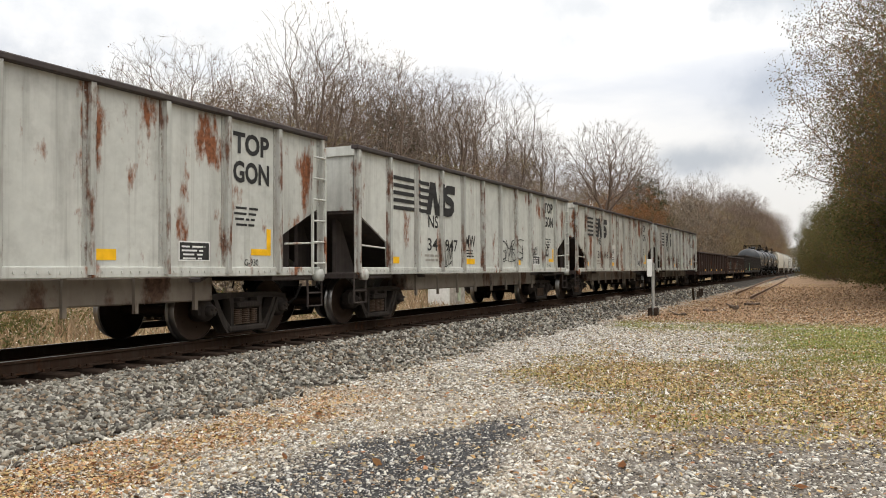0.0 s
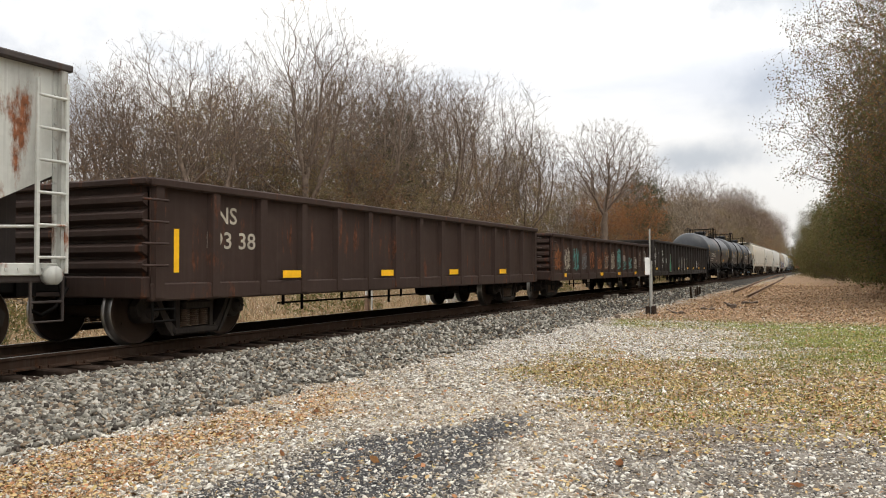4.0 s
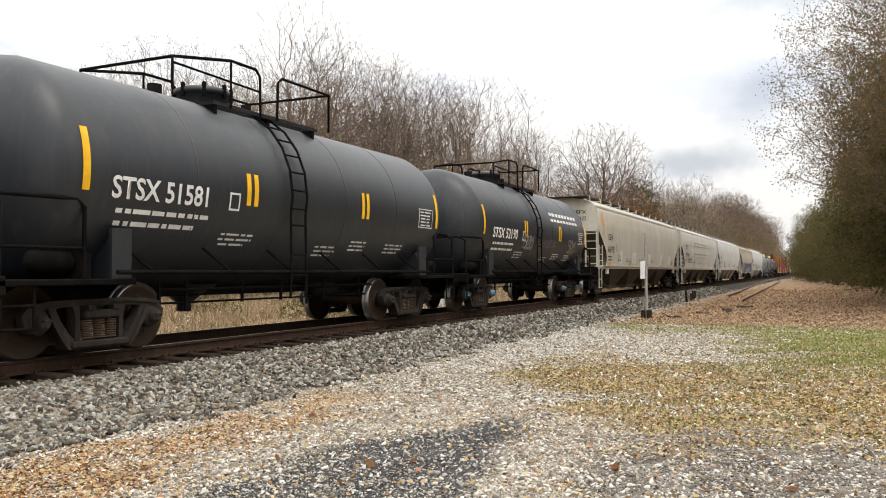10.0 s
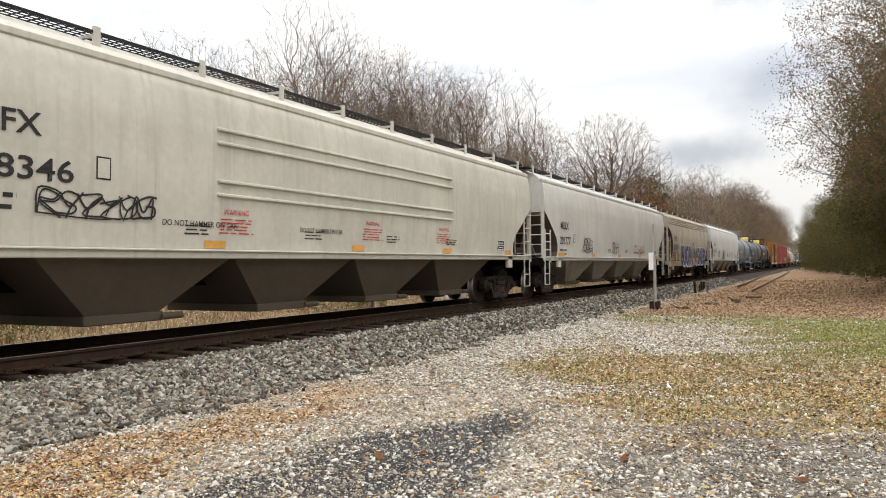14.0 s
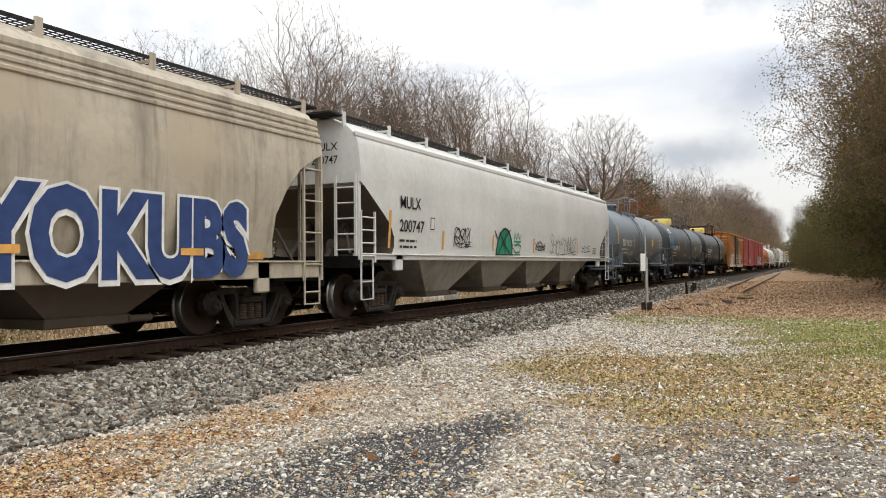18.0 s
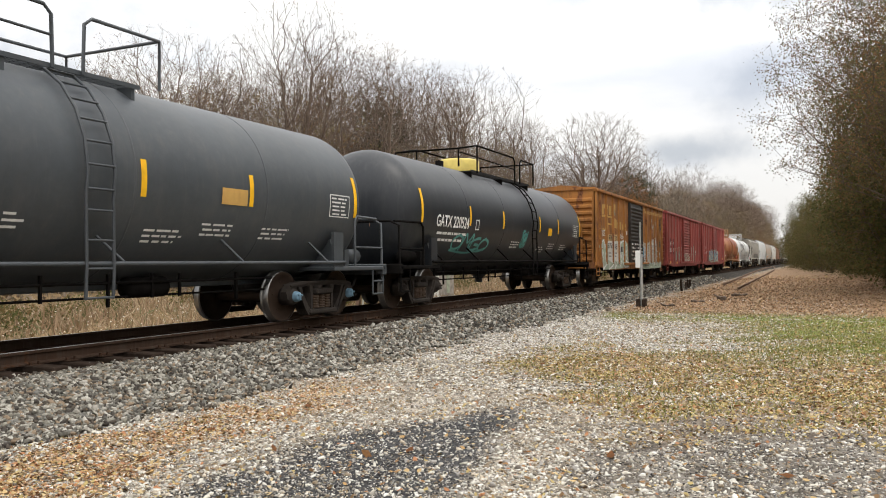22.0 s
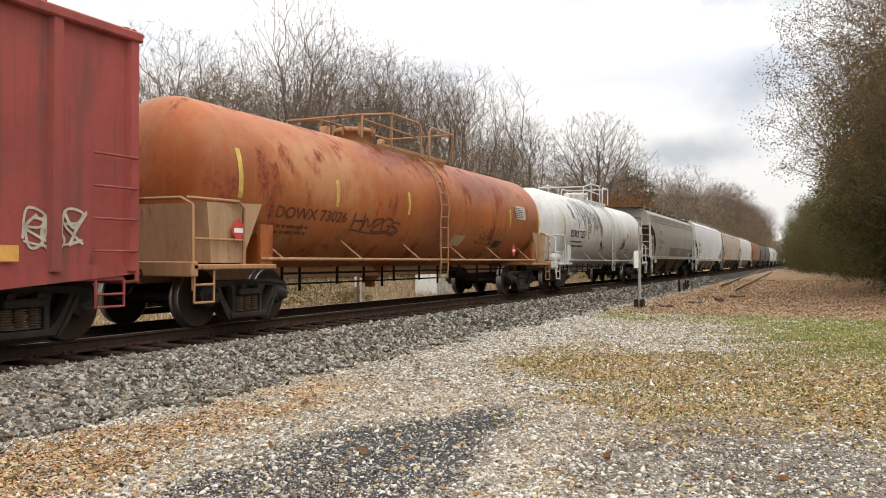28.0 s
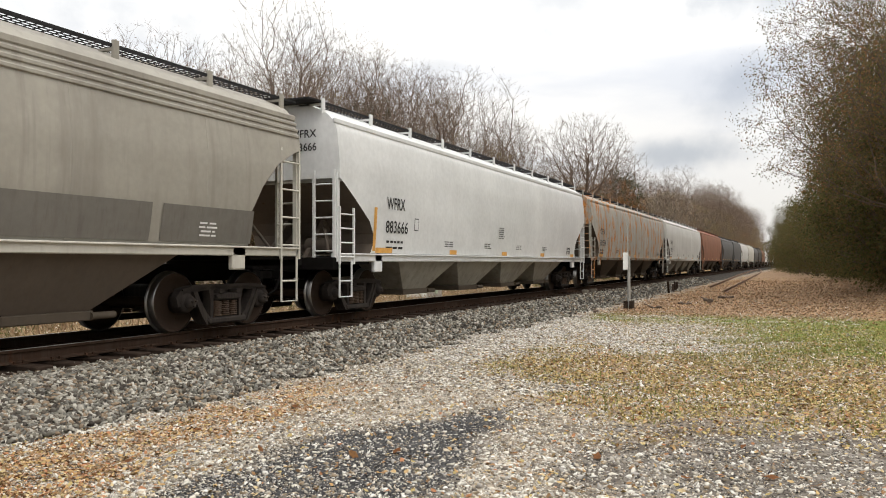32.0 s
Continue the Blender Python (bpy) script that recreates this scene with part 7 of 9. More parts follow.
scrawl(h6, 0.6, 2.2, 1.5, 1.75, "pale_spray", f6, 103, 4, 0.03, 1)
h7, e7h, f7 = hopper_car(24, "hop_bright", "bright white covered hopper with black stencilling", [(z + 0.1 if z > 3 else z, w) for z, w in ROUND], CUT, (1.08, 1.24), 4, "bay_pale", marks=("WFRX", "883666", -7.55, 2.2, 0.85, 1.05), seams=0)
plate(h7, "reflector", -8.1, -7.98, 1.3, 2.2, "orange", f7, 0.008)
bars(h7, -0.6, 2.05, 0.55, 6, "black_mark", f7, 0.02, 0.06, 7)
hopper_car(25, "hop_rusty", "grey covered hopper with orange rust streaks", ROUND, CUT, (1.17, 1.3), 4, marks=("CEFX", "301554", -8.2, 2.3, 0.85, 1.1))
hopper_car(26, "hop_pale", "pale covered hopper with black stencilling", ROUND, CUT, (1.17, 1.3), 4, "bay_pale", marks=("NAHX", "482216", -8.2, 2.3, 0.85, 1.1))
hopper_car(27, "hop_brown", "rust-brown covered hopper with grimy bays", ROUND, CUT, (1.17, 1.3), 3)
hopper_car(28, "hop_dark", "dark grey covered hopper", BULGE, CUT_B, (1.17, 1.3), 3)
FAR = [("hop_dark", "black covered hopper far down the train"), ("hop_pale", "pale covered hopper far down the train"), ("hop_cream", "cream covered hopper far down the train"), ("hop_dark", "dark covered hopper far down the train"),
       ("box_door", "black covered hopper far down the train"), ("hop_brown", "brown covered hopper far down the train"), ("hop_bright", "white covered hopper far down the train"), ("hop_dark", "dark covered hopper far down the train"),
       ("hop_brown", "brown covered hopper far down the train"), ("hop_white", "white covered hopper far down the train"), ("hop_drab", "grey covered hopper far down the train"), ("hop_dark", "dark covered hopper far down the train"), ("hop_drab", "grey covered hopper far down the train")]
for k, (mm, lab) in enumerate(FAR):
    hopper_car(29 + k, mm, lab, BULGE if k % 2 else ROUND, CUT_B if k % 2 else CUT, (1.17, 1.3), 3, seams=0)


# ---- boxcars ----
def boxcar(i, mat, label, posts_left, posts_right, door, door_mat, roof_mat):
    car, L = start_car("boxcar", i, label, "boxcar")
    m, e, top = M[mat], L / 2 - 0.76, 3.95
    gear(car, L)
    d0, d1 = door
    for sd in (-1, 1):
        y = sd * 1.5
        s = Shape().box(-e, e, *sorted((y, y - sd * 0.05)), 0.78, top)
        part("side_sheet", s, m, car)
        part("side_sill", Shape().prism([(-e, 0.86), (-e, 0.98), (e, 0.98), (e, 0.86), (e - 2.6, 0.66), (-e + 2.6, 0.66)], *sorted((sd * 1.45, sd * 1.53)), "y"), m, car)
        part("eave", Shape().cbox(-e - 0.04, e + 0.04, *sorted((sd * 1.42, sd * 1.6)), top - 0.08, top + 0.05, 0.02), M[roof_mat], car)
        for x in posts_left + posts_right + [-e + 0.08, e - 0.08]:
            p = Shape().prism([(x - 0.1, y), (x - 0.065, sd * 1.57), (x + 0.065, sd * 1.57), (x + 0.1, y)], 0.9, top - 0.05, "z")
            part("side_post", p, m, car)
        dr = Shape().box(d0, d1, *sorted((y, sd * 1.545)), 0.95, top - 0.12)
        dr.box(d0, d0 + 0.1, *sorted((sd * 1.545, sd * 1.6)), 0.95, top - 0.12).box(d1 - 0.1, d1, *sorted((sd * 1.545, sd * 1.6)), 0.95, top - 0.12)
        door_ob = part("sliding_door", dr, M[door_mat], car, "ribbed steel sliding door")
        for k in range(15):
            z = 1.05 + k * (top - 1.3) / 15
            part("door_rib", Shape().prism([(sd * 1.545, z), (sd * 1.6, z + 0.05), (sd * 1.6, z + 0.1), (sd * 1.545, z + 0.14)], d0 + 0.14, d1 - 0.14, "x"), M[door_mat], door_ob)
        bar = Shape().tube([(d0 - 0.1, sd * 1.63, 0.95), (d0 - 0.1, sd * 1.63, top - 0.2)], 0.025, 6)
        for z in (1.2, 2.0, 2.9):
            bar.box(d0 - 0.16, d0 - 0.02, *sorted((sd * 1.55, sd * 1.67)), z, z + 0.09)
        part("locking_bar", bar, M[door_mat], door_ob)
        trk = Shape().cbox(d0 - 1.2, d1 + 1.6, *sorted((sd * 1.5, sd * 1.62)), 0.86, 0.95, 0.01)
        part("door_track", trk, m, car)
    for sg in (-1, 1):
        s = Shape().box(*sorted((sg * e, sg * (e - 0.05))), -1.5, 1.5, 0.8, top + 0.1)
        for k in range(10):
            z = 1.0 + k * (top - 1.25) / 10
            part("end_rib", Shape().prism([(sg * e, z), (sg * (e + 0.075), z + 0.06), (sg * (e + 0.075), z + 0.15), (sg * e, z + 0.2)], -1.38, 1.38, "y"), m, car)
        part("corrugated_end", s, m, car, "horizontally corrugated end")
        part("end_sill", Shape().cbox(*sorted((sg * (e + 0.1), sg * (e - 0.2))), -1.5, 1.5, 0.74, 1.0, 0.02), m, car)
        ladder(car, sg * (e - 0.08) , sg * (e - 0.72), -1.57, 0.95, 2.55, 4, m, 0.016, rails=False, name="grab_irons")
        s = Shape()
        for k in range(4):
            s.tube([(sg * (e + 0.12), -1.4, 1.1 + 0.4 * k), (sg * (e + 0.12), -0.95, 1.1 + 0.4 * k)], 0.016, 6)
        for y in (-1.4, -0.95):
            s.box(*sorted((sg * (e + 0.02), sg * (e + 0.14))), y - 0.025, y + 0.025, 0.95, 2.45)
        part("ladder", s, m, car, "end ladder")
        stirrup(car, sg * (e - 0.4), -1.5, m, 0.8, 0.45, 0.35)
    roof = Shape().prism([(-1.58, top + 0.0), (-1.58, top + 0.04), (0, top + 0.2), (1.58, top + 0.04), (1.58, top + 0.0)], -e - 0.06, e + 0.06, "x")
    for k in range(14):
        x = -e + 0.2 + (2 * e - 0.4) * k / 13
        roof.prism([(-1.56, top + 0.045), (-1.56, top + 0.075), (0, top + 0.24), (1.56, top + 0.075), (1.56, top + 0.045), (0, top + 0.2)], x - 0.04, x + 0.04, "x")
    part("roof", roof, M[roof_mat], car, "ribbed steel roof")
    part("floor", Shape().box(-e, e, -1.45, 1.45, 0.8, 0.95), M["steel"], car)
    part("centre_sill", Shape().cbox(-e, e, -0.3, 0.3, 0.62, 0.86, 0.02), M["steel"], car)
    rigging(car, -e + 3.5, e - 3.5, 0.62, 0.12, -0.9)
    return car, e, flat(-1.5)


b1, eb1, fb1 = boxcar(18, "box_yellow", "weathered yellow-brown boxcar with black door and graffiti", [-7.0, -5.95, -4.72, -3.58, -2.42], [2.95, 4.2, 5.3, 6.4], (-1.4, 1.67), "box_door", "box_yellow")
POSTS1 = [-7.0, -5.95, -4.72, -3.58, -2.42, 2.95, 4.2, 5.3, 6.4]
OLD = "faded tan shape of an old emblem"
spray(b1, [[(-6.61, 3.42), (-5.88, 3.45), (-5.88, 3.27), (-6.28, 3.26), (-6.34, 3.02), (-6.69, 3.01)], [(-5.82, 3.42), (-5.5, 3.42), (-5.52, 3.02), (-5.82, 3.02)], [(-5.4, 3.43), (-4.93, 3.44), (-5.01, 3.02), (-5.42, 3.02)]], "box_tan", POSTS1, 0.004, OLD, "painted_mark")
spray(b1, stroke([(-6.72, 2.94), (-5.84, 2.96), (-6.05, 2.36), (-6.84, 2.39), (-6.72, 2.94)], 0.09) + stroke([(-5.73, 2.95), (-4.83, 2.95), (-4.92, 2.63), (-5.67, 2.64), (-5.73, 2.95)], 0.08), "box_tan", POSTS1, 0.005, OLD, "painted_mark")
spray(b1, [[(-4.8, 3.55), (-4.57, 3.56), (-4.63, 3.05), (-4.84, 3.05)], [(-4.41, 3.54), (-4.1, 3.56), (-4.2, 3.04), (-4.5, 3.06)]], "box_tan", POSTS1, 0.004, OLD, "painted_mark")
spray(b1, [[(-4.54, 2.94), (-4.2, 2.94), (-3.86, 2.84), (-3.9, 2.49), (-4.53, 2.51)], [(-3.75, 2.8), (-3.0, 2.82), (-3.05, 2.45), (-3.72, 2.47)], [(-2.85, 2.8), (-2.6, 2.62), (-2.3, 2.8), (-2.2, 2.7), (-2.5, 2.55), (-2.2, 2.42), (-2.4, 2.4), (-2.62, 2.5), (-2.85, 2.42)]], "box_tan", POSTS1, 0.004, OLD, "painted_mark")
spray(b1, stroke([(-4.7, 3.25), (-4.2, 3.1)], 0.14) + stroke([(-3.5, 2.8), (-3.45, 2.5)], 0.16), "grey_spray", POSTS1, 0.007, "dark worn smudge", "painted_mark")
spray(b1, [[(-7.2, 1.66), (-6.9, 1.85), (-6.37, 1.99), (-6.2, 1.65), (-5.85, 1.92), (-5.0, 1.85), (-4.0, 1.9), (-3.27, 1.95), (-2.6, 1.98), (-1.9, 1.92), (-1.61, 1.84), (-1.47, 0.73), (-4.44, 0.68), (-6.68, 0.68), (-6.6, 1.3), (-6.95, 1.1)]], "mint", POSTS1, 0.005, "pale green graffiti fill")
spray(b1, [[(-5.71, 1.9), (-5.71, 2.18), (-3.84, 2.22), (-3.81, 1.9)]], "tan_spray", POSTS1, 0.009, "tan repainted patch", "paint_patch")
spray(b1, [[(-5.82, 1.9), (-3.33, 1.93), (-3.45, 1.3), (-3.75, 1.02), (-4.4, 1.05), (-4.6, 0.9), (-5.79, 1.12)]], "white_patch", POSTS1, 0.011, "white repainted number patch", "paint_patch")
for pts in ([(-7.0, 1.75), (-6.37, 1.94), (-6.22, 1.59), (-5.85, 1.9), (-5.8, 1.55), (-6.25, 1.3), (-5.98, 0.92), (-6.64, 0.7), (-6.53, 1.41), (-6.9, 1.12), (-7.03, 1.7)], [(-5.78, 1.18), (-5.57, 0.7), (-5.0, 0.81), (-4.5, 1.0), (-4.44, 0.7), (-3.76, 1.13), (-3.53, 0.77), (-3.03, 1.05), (-2.5, 0.75), (-1.7, 0.78)], curve_through([(-3.3, 1.8), (-2.7, 1.95), (-2.1, 1.85), (-1.75, 1.6), (-2.1, 1.4), (-1.7, 1.1)]), curve_through([(-3.4, 1.7), (-3.1, 1.2), (-2.9, 1.5), (-2.7, 1.1), (-2.4, 1.5), (-2.2, 1.1), (-1.7, 0.95)])):
    spray(b1, stroke(pts, 0.075), "white_mark", POSTS1, 0.014, "white graffiti outline")
letters(b1, "RB", -5.47, 1.93, 0.23, "black_mark", flat(-1.512), 0.52)
letters(b1, "OX", -4.45, 1.92, 0.23, "black_mark", flat(-1.512), 0.5)
letters(b1, "376", -5.68, 1.59, 0.23, "black_mark", flat(-1.516), 0.7)
letters(b1, "43", -4.5, 1.56, 0.23, "black_mark", flat(-1.516), 0.5)
for x in (-5.6, -4.6):
    bars(b1, x, 1.36, 0.55, 2, "grey_spray", flat(-1.516), 0.06, 0.14, int(4 - x))
letters(b1, "NASE", -6.86, 2.1, 0.24, "white_mark", fb1, 0.66, 0.01, 0.012, 0.2, label="small white sprayed tag")
scrawl(b1, -3.33, -2.59, 2.06, 2.26, "white_mark", fb1, 118, 6, 0.025, 1, label="small white sprayed tag")
plate(b1, "reflector", -6.88, -6.78, 1.1, 1.85, "orange", flat(-1.515))
plate(b1, "reflector", -3.95, -3.88, 1.4, 1.74, "orange", flat(-1.518))
plate(b1, "sign", -1.93, -1.7, 2.25, 2.44, "white", fb1, 0.006)
plate(b1, "grille", -3.25, -2.8, 1.45, 1.68, "box_door", fb1, 0.018, label="dark louvred plate")
letters(b1, "The nationwide boxcar pool", 1.93, 3.49, 0.209, "box_tan", flat(-1.575), 5.48, 0.02, slope=0.007, label="faded tan slogan")
spray(b1, [[(3.96, 2.97), (5, 2.71), (4.4, 2.2), (3.96, 2.17)], [(5.1, 2.95), (5.7, 3.18), (5.77, 2.29), (5.24, 2.33)]], "rust_spray", POSTS1, 0.003, "worn red-brown field", "painted_mark")
spray(b1, stroke([(4.15, 3.21), (5, 2.78)], 0.15) + stroke([(5.63, 3.29), (5, 2.82)], 0.15) + stroke([(5, 2.82), (5, 2.47)], 0.15), "pale_spray", POSTS1, 0.006, "pale crossed-arrow strokes", "painted_mark")
spray(b1, [[(1.77, 1.92), (2.14, 2.03), (2.54, 1.97), (3.77, 2.01), (4.14, 2.12), (4.67, 2.18), (5.46, 2.27), (5.93, 2.06), (5.99, 0.91), (3.18, 0.91), (1.76, 0.92)]], "pale_spray", POSTS1, 0.006, "cream graffiti fill")
spray(b1, [[(0.71, 0.88), (7.29, 0.98), (7.19, 0.65), (2.74, 0.61), (0.75, 0.64)]], "mint", POSTS1, 0.008, "pale green paint along the sill")
spray(b1, [[(2.09, 1.72), (2.34, 1.73), (2.44, 1.27), (2.19, 1.21)], [(3.02, 1.69), (3.3, 1.77), (3.35, 1.29), (3.07, 1.15)], [(4.34, 1.89), (4.67, 1.95), (4.67, 1.45), (4.33, 1.3)], [(5.31, 1.9), (5.69, 2), (5.81, 1.48), (5.41, 1.23)]], "sky_spray", POSTS1, 0.009, "blue-grey graffiti fill")
for pts in ([(1.95, 1.84), (2.34, 1.79), (2.54, 1.47), (2.33, 1.08), (1.95, 1.21), (1.9, 1.58)], [(2.85, 1.08), (3.02, 1.83), (3.3, 1.84), (3.41, 1.08)], [(4.07, 1.08), (4.21, 2.04), (4.67, 2.06), (4.81, 1.53), (4.46, 1.23)], [(5.16, 1.07), (5.24, 2.02), (5.69, 2.13), (5.92, 1.56), (5.6, 1.15)]):
    spray(b1, stroke(curve_through(pts), 0.1), "white_mark", POSTS1, 0.013, "white graffiti outline")
    spray(b1, stroke(curve_through([(x + 0.13, z - 0.03) for x, z in pts]), 0.03), "black_mark", POSTS1, 0.016, "dark graffiti outline")
rng24 = random.Random(24)
for k in range(110):
    x, z = rng24.uniform(2.0, 6.4), rng24.choice([rng24.uniform(1.05, 1.9), rng24.uniform(0.7, 0.95)])
    w, h = rng24.uniform(0.08, 0.35), rng24.uniform(0.015, 0.06)
    spray(b1, [[(x, z), (x + w, z + 0.01), (x + 0.9 * w, z + h), (x + 0.1 * w, z + 0.8 * h)]], rng24.choice(["brown_mark", "grey_spray", "white_mark", "white_mark", "sky_spray", "tan_spray"]), POSTS1, 0.019, "flaked paint", "paint_flake")
for k in range(120):
    row = rng24.randrange(5)
    x, z = rng24.uniform(-1.25, 1.35), 1.05 + row * (3.95 - 1.3) / 15 + 0.045
    if row > 2 and rng24.random() < 0.5:
        continue
    w, h = rng24.uniform(0.06, 0.38), rng24.uniform(0.04, 0.1)
    s = Shape().add([(x, -1.603 - 0.0001 * k, z), (x + w, -1.603 - 0.0001 * k, z + 0.01), (x + 0.93 * w, -1.603 - 0.0001 * k, z + h), (x + 0.06 * w, -1.603 - 0.0001 * k, z + 0.85 * h)], [(0, 1, 2, 3)])
    part("paint_flake", s, M[rng24.choice(["white_patch", "pale_spray", "white_patch", "grey_patch", "brown_mark"])], b1, "worn white graffiti on the door")
letters(b1, "any", 6.42, 2.59, 0.15, "box_tan", fb1, 0.4, 0.015)
letters(b1, "road", 6.37, 2.42, 0.15, "box_tan", fb1, 0.52, 0.015)
scrawl(b1, 6.62, 7.5, 2.75, 3.4, "black_mark", fb1, 114, 3, 0.05, 2)
scrawl(b1, 6.3, 7.1, 1.84, 2.19, "black_mark", fb1, 115, 5, 0.04, 2, 0.02)
data_box(b1, 6.49, 1.22, 0.4, 0.3, flat(-1.522))
for x0, x1, z0, z1 in ((1.83, 1.95, 1.4, 1.8), (4.31, 4.45, 1.43, 1.84)):
    plate(b1, "reflector", x0, x1, z0, z1, "yellow", flat(-1.524))
scrawl(b1, 5.14, 5.72, 2.13, 2.41, "white_mark", fb1, 119, 4, 0.04, 1, 0.02)
plate(b1, "sticker", 5.58, 5.81, 1.38, 1.52, "green", flat(-1.526), label="small green sticker")
b2, eb2, fb2 = boxcar(19, "box_red", "faded red boxcar with ribbed door and graffiti", [-6.85, -5.7, -4.65, -3.44, -2.24], [2.6, 3.5, 4.5, 5.5, 6.4], (-1.4, 1.77), "box_red", "box_red")
plate(b2, "paint_patch", -6.65, -4.7, 1.45, 2.4, "maroon", fb2, 0.004, label="dark maroon number patch")
letters(b2, "BK", -6.2, 1.98, 0.22, "white_mark", flat(-1.506), 0.5)
letters(b2, "TY", -5.4, 1.98, 0.22, "white_mark", flat(-1.506), 0.42)
letters(b2, "153", -6.35, 1.58, 0.22, "white_mark", flat(-1.506), 0.62)
letters(b2, "523", -5.4, 1.58, 0.22, "white_mark", flat(-1.506), 0.62)
blobs(b2, -4.6, -1.9, 0.95, 1.6, "grey_patch", fb2, 14, 5, 0.006, "pale grey graffiti letters")
scrawl(b2, -4.6, -1.8, 0.85, 1.9, "pale_spray", fb2, 121, 6, 0.05, 2, 0.012)
scrawl(b2, -4.6, -1.8, 0.85, 1.7, "grey_spray", fb2, 122, 6, 0.04, 1, 0.014)
scrawl(b2, -1.2, 1.5, 1.0, 1.5, "pale_spray", flat(-1.6), 123, 5, 0.06, 2)
blobs(b2, 2.6, 4.6, 1.0, 2.1, "grey_patch", fb2, 15, 2, 0.006)
scrawl(b2, 2.3, 5.0, 0.95, 2.1, "pale_spray", fb2, 124, 3, 0.06, 2, 0.012)
data_box(b2, 5.1, 1.4, 0.35, 0.3, fb2)
plate(b2, "sign", -2.1, -1.85, 2.1, 2.35, "white", fb2, 0.006)
plate(b2, "reflector", -6.7, -6.1, 0.84, 1.0, "orange", flat(-1.535))
plate(b2, "reflector", -4.0, -3.5, 0.84, 0.95, "orange", flat(-1.535))
for k, (b, mk) in enumerate(((b1, ""), (b2, "BKTY 153523"))):
    if mk:
        me = text_mesh(mk, 0.012)
        wd = max(v.co.x for v in me.vertices)
        me.transform(Matrix.Translation((-eb2 - 0.006, 0.1, 3.7)) @ Euler((math.pi / 2, 0, -math.pi / 2)).to_matrix().to_4x4() @ Matrix.Diagonal((1.1 / wd, 0.19, 0.3, 1)))
        me.materials.append(M["white_mark"])
        part("lettering", me, None, b)
b3, eb3, fb3 = boxcar(20, "box_red", "faded red boxcar with bold colourful graffiti", [-7.2, -6.0, -4.8, -3.6, -2.4], [2.6, 3.6, 4.7, 5.8, 7.0], (-1.4, 1.77), "box_red", "box_red")
letters(b3, "BK", -6.4, 1.98, 0.22, "white_mark", fb3, 0.5)
letters(b3, "TY", -5.5, 1.98, 0.22, "white_mark", fb3, 0.42)
letters(b3, "151 387", -6.5, 1.58, 0.22, "white_mark", fb3, 1.5)
blobs(b3, -4.6, 2.2, 0.95, 1.85, "blue", flat(-1.6), 16, 7, 0.006, "dark blue graffiti letters")
scrawl(b3, -4.6, 2.2, 0.9, 1.9, "pale_spray", flat(-1.6), 131, 8, 0.09, 2, 0.014)
scrawl(b3, -4.6, 2.2, 0.9, 1.9, "teal", flat(-1.6), 132, 8, 0.08, 1, 0.016)
scrawl(b3, 6.6, 7.4, 1.2, 1.6, "pale_spray", fb3, 133, 3, 0.05, 2)
plate(b3, "reflector", 5.9, 6.5, 1.02, 1.2, "orange", fb3, 0.075)

# ---- trees ----
def grow(rng, stems, crown, bf=0.4, sag=0.5):
    """Joins crown points to the stems, nearest first, so that short paths back to the root win. Returns points and parents."""
    P, par, path = [], [], []
    for stem in stems:
        for k, q in enumerate(stem):
            q = np.array(q, float)
            if k == 0 and P:
                j = int(np.argmin([np.linalg.norm(q - o) for o in P]))
            else:
                j = len(P) - 1
            P.append(q)
            par.append(j if len(P) > 1 else -1)
            path.append(0.0 if len(P) == 1 else path[j] + float(np.linalg.norm(q - P[j])))
    n0, n = len(P), len(crown)
    best, owner = np.full(n, 1e9), np.zeros(n, int)

    def offer(p, length, j):
        d = crown - p
        r = np.linalg.norm(d, axis=1)
        c = r * (1 + sag * np.clip(-d[:, 2] / (r + 1e-6), 0, 1)) + bf * length
        better = c < best
        best[better], owner[better] = c[better], j
    for j in range(n0):
        offer(P[j], path[j], j)
    left = np.ones(n, bool)
    for _ in range(n):
        i = int(np.argmin(np.where(left, best, 1e9)))
        left[i] = False
        j = int(owner[i])
        P.append(crown[i])
        par.append(j)
        path.append(path[j] + float(np.linalg.norm(crown[i] - P[j])))
        offer(crown[i], path[-1], len(P) - 1)
    P, par = np.array(P), np.array(par)
    for _ in range(3):
        kids, total = np.zeros(len(P)), np.zeros((len(P), 3))
        np.add.at(kids, par[1:], 1)
        np.add.at(total, par[1:], P[1:])
        mid = (kids > 0) & (np.arange(len(P)) >= n0)
        P[mid] = 0.5 * P[mid] + 0.25 * P[par[mid]] + 0.25 * total[mid] / kids[mid][:, None]
    return P, par


def crown_points(rng, balls, n, clump=0.5):
    """Points in a union of ellipsoids (centre, radii), thicker near the skin, in clumps."""
    out = []
    size = np.array([b[3] * b[4] * b[5] for b in balls], float) ** 0.7
    while sum(len(o) for o in out) < n:
        i = rng.choice(len(balls), 400, p=size / size.sum())
        d = rng.normal(0, 1, (400, 3))
        d /= np.linalg.norm(d, axis=1)[:, None]
        B = np.array(balls, float)[i]
        q = B[:, :3] + d * B[:, 3:] * (rng.random(400) ** 0.45)[:, None]
        lump = wave(q[:, 0] + 0.7 * q[:, 2], q[:, 1] - 0.4 * q[:, 2], 1.3, balls[0][2])
        out.append(q[rng.random(400) < np.clip(0.75 + clump * lump, 0.08, 1)])
    return np.concatenate(out)[:n]


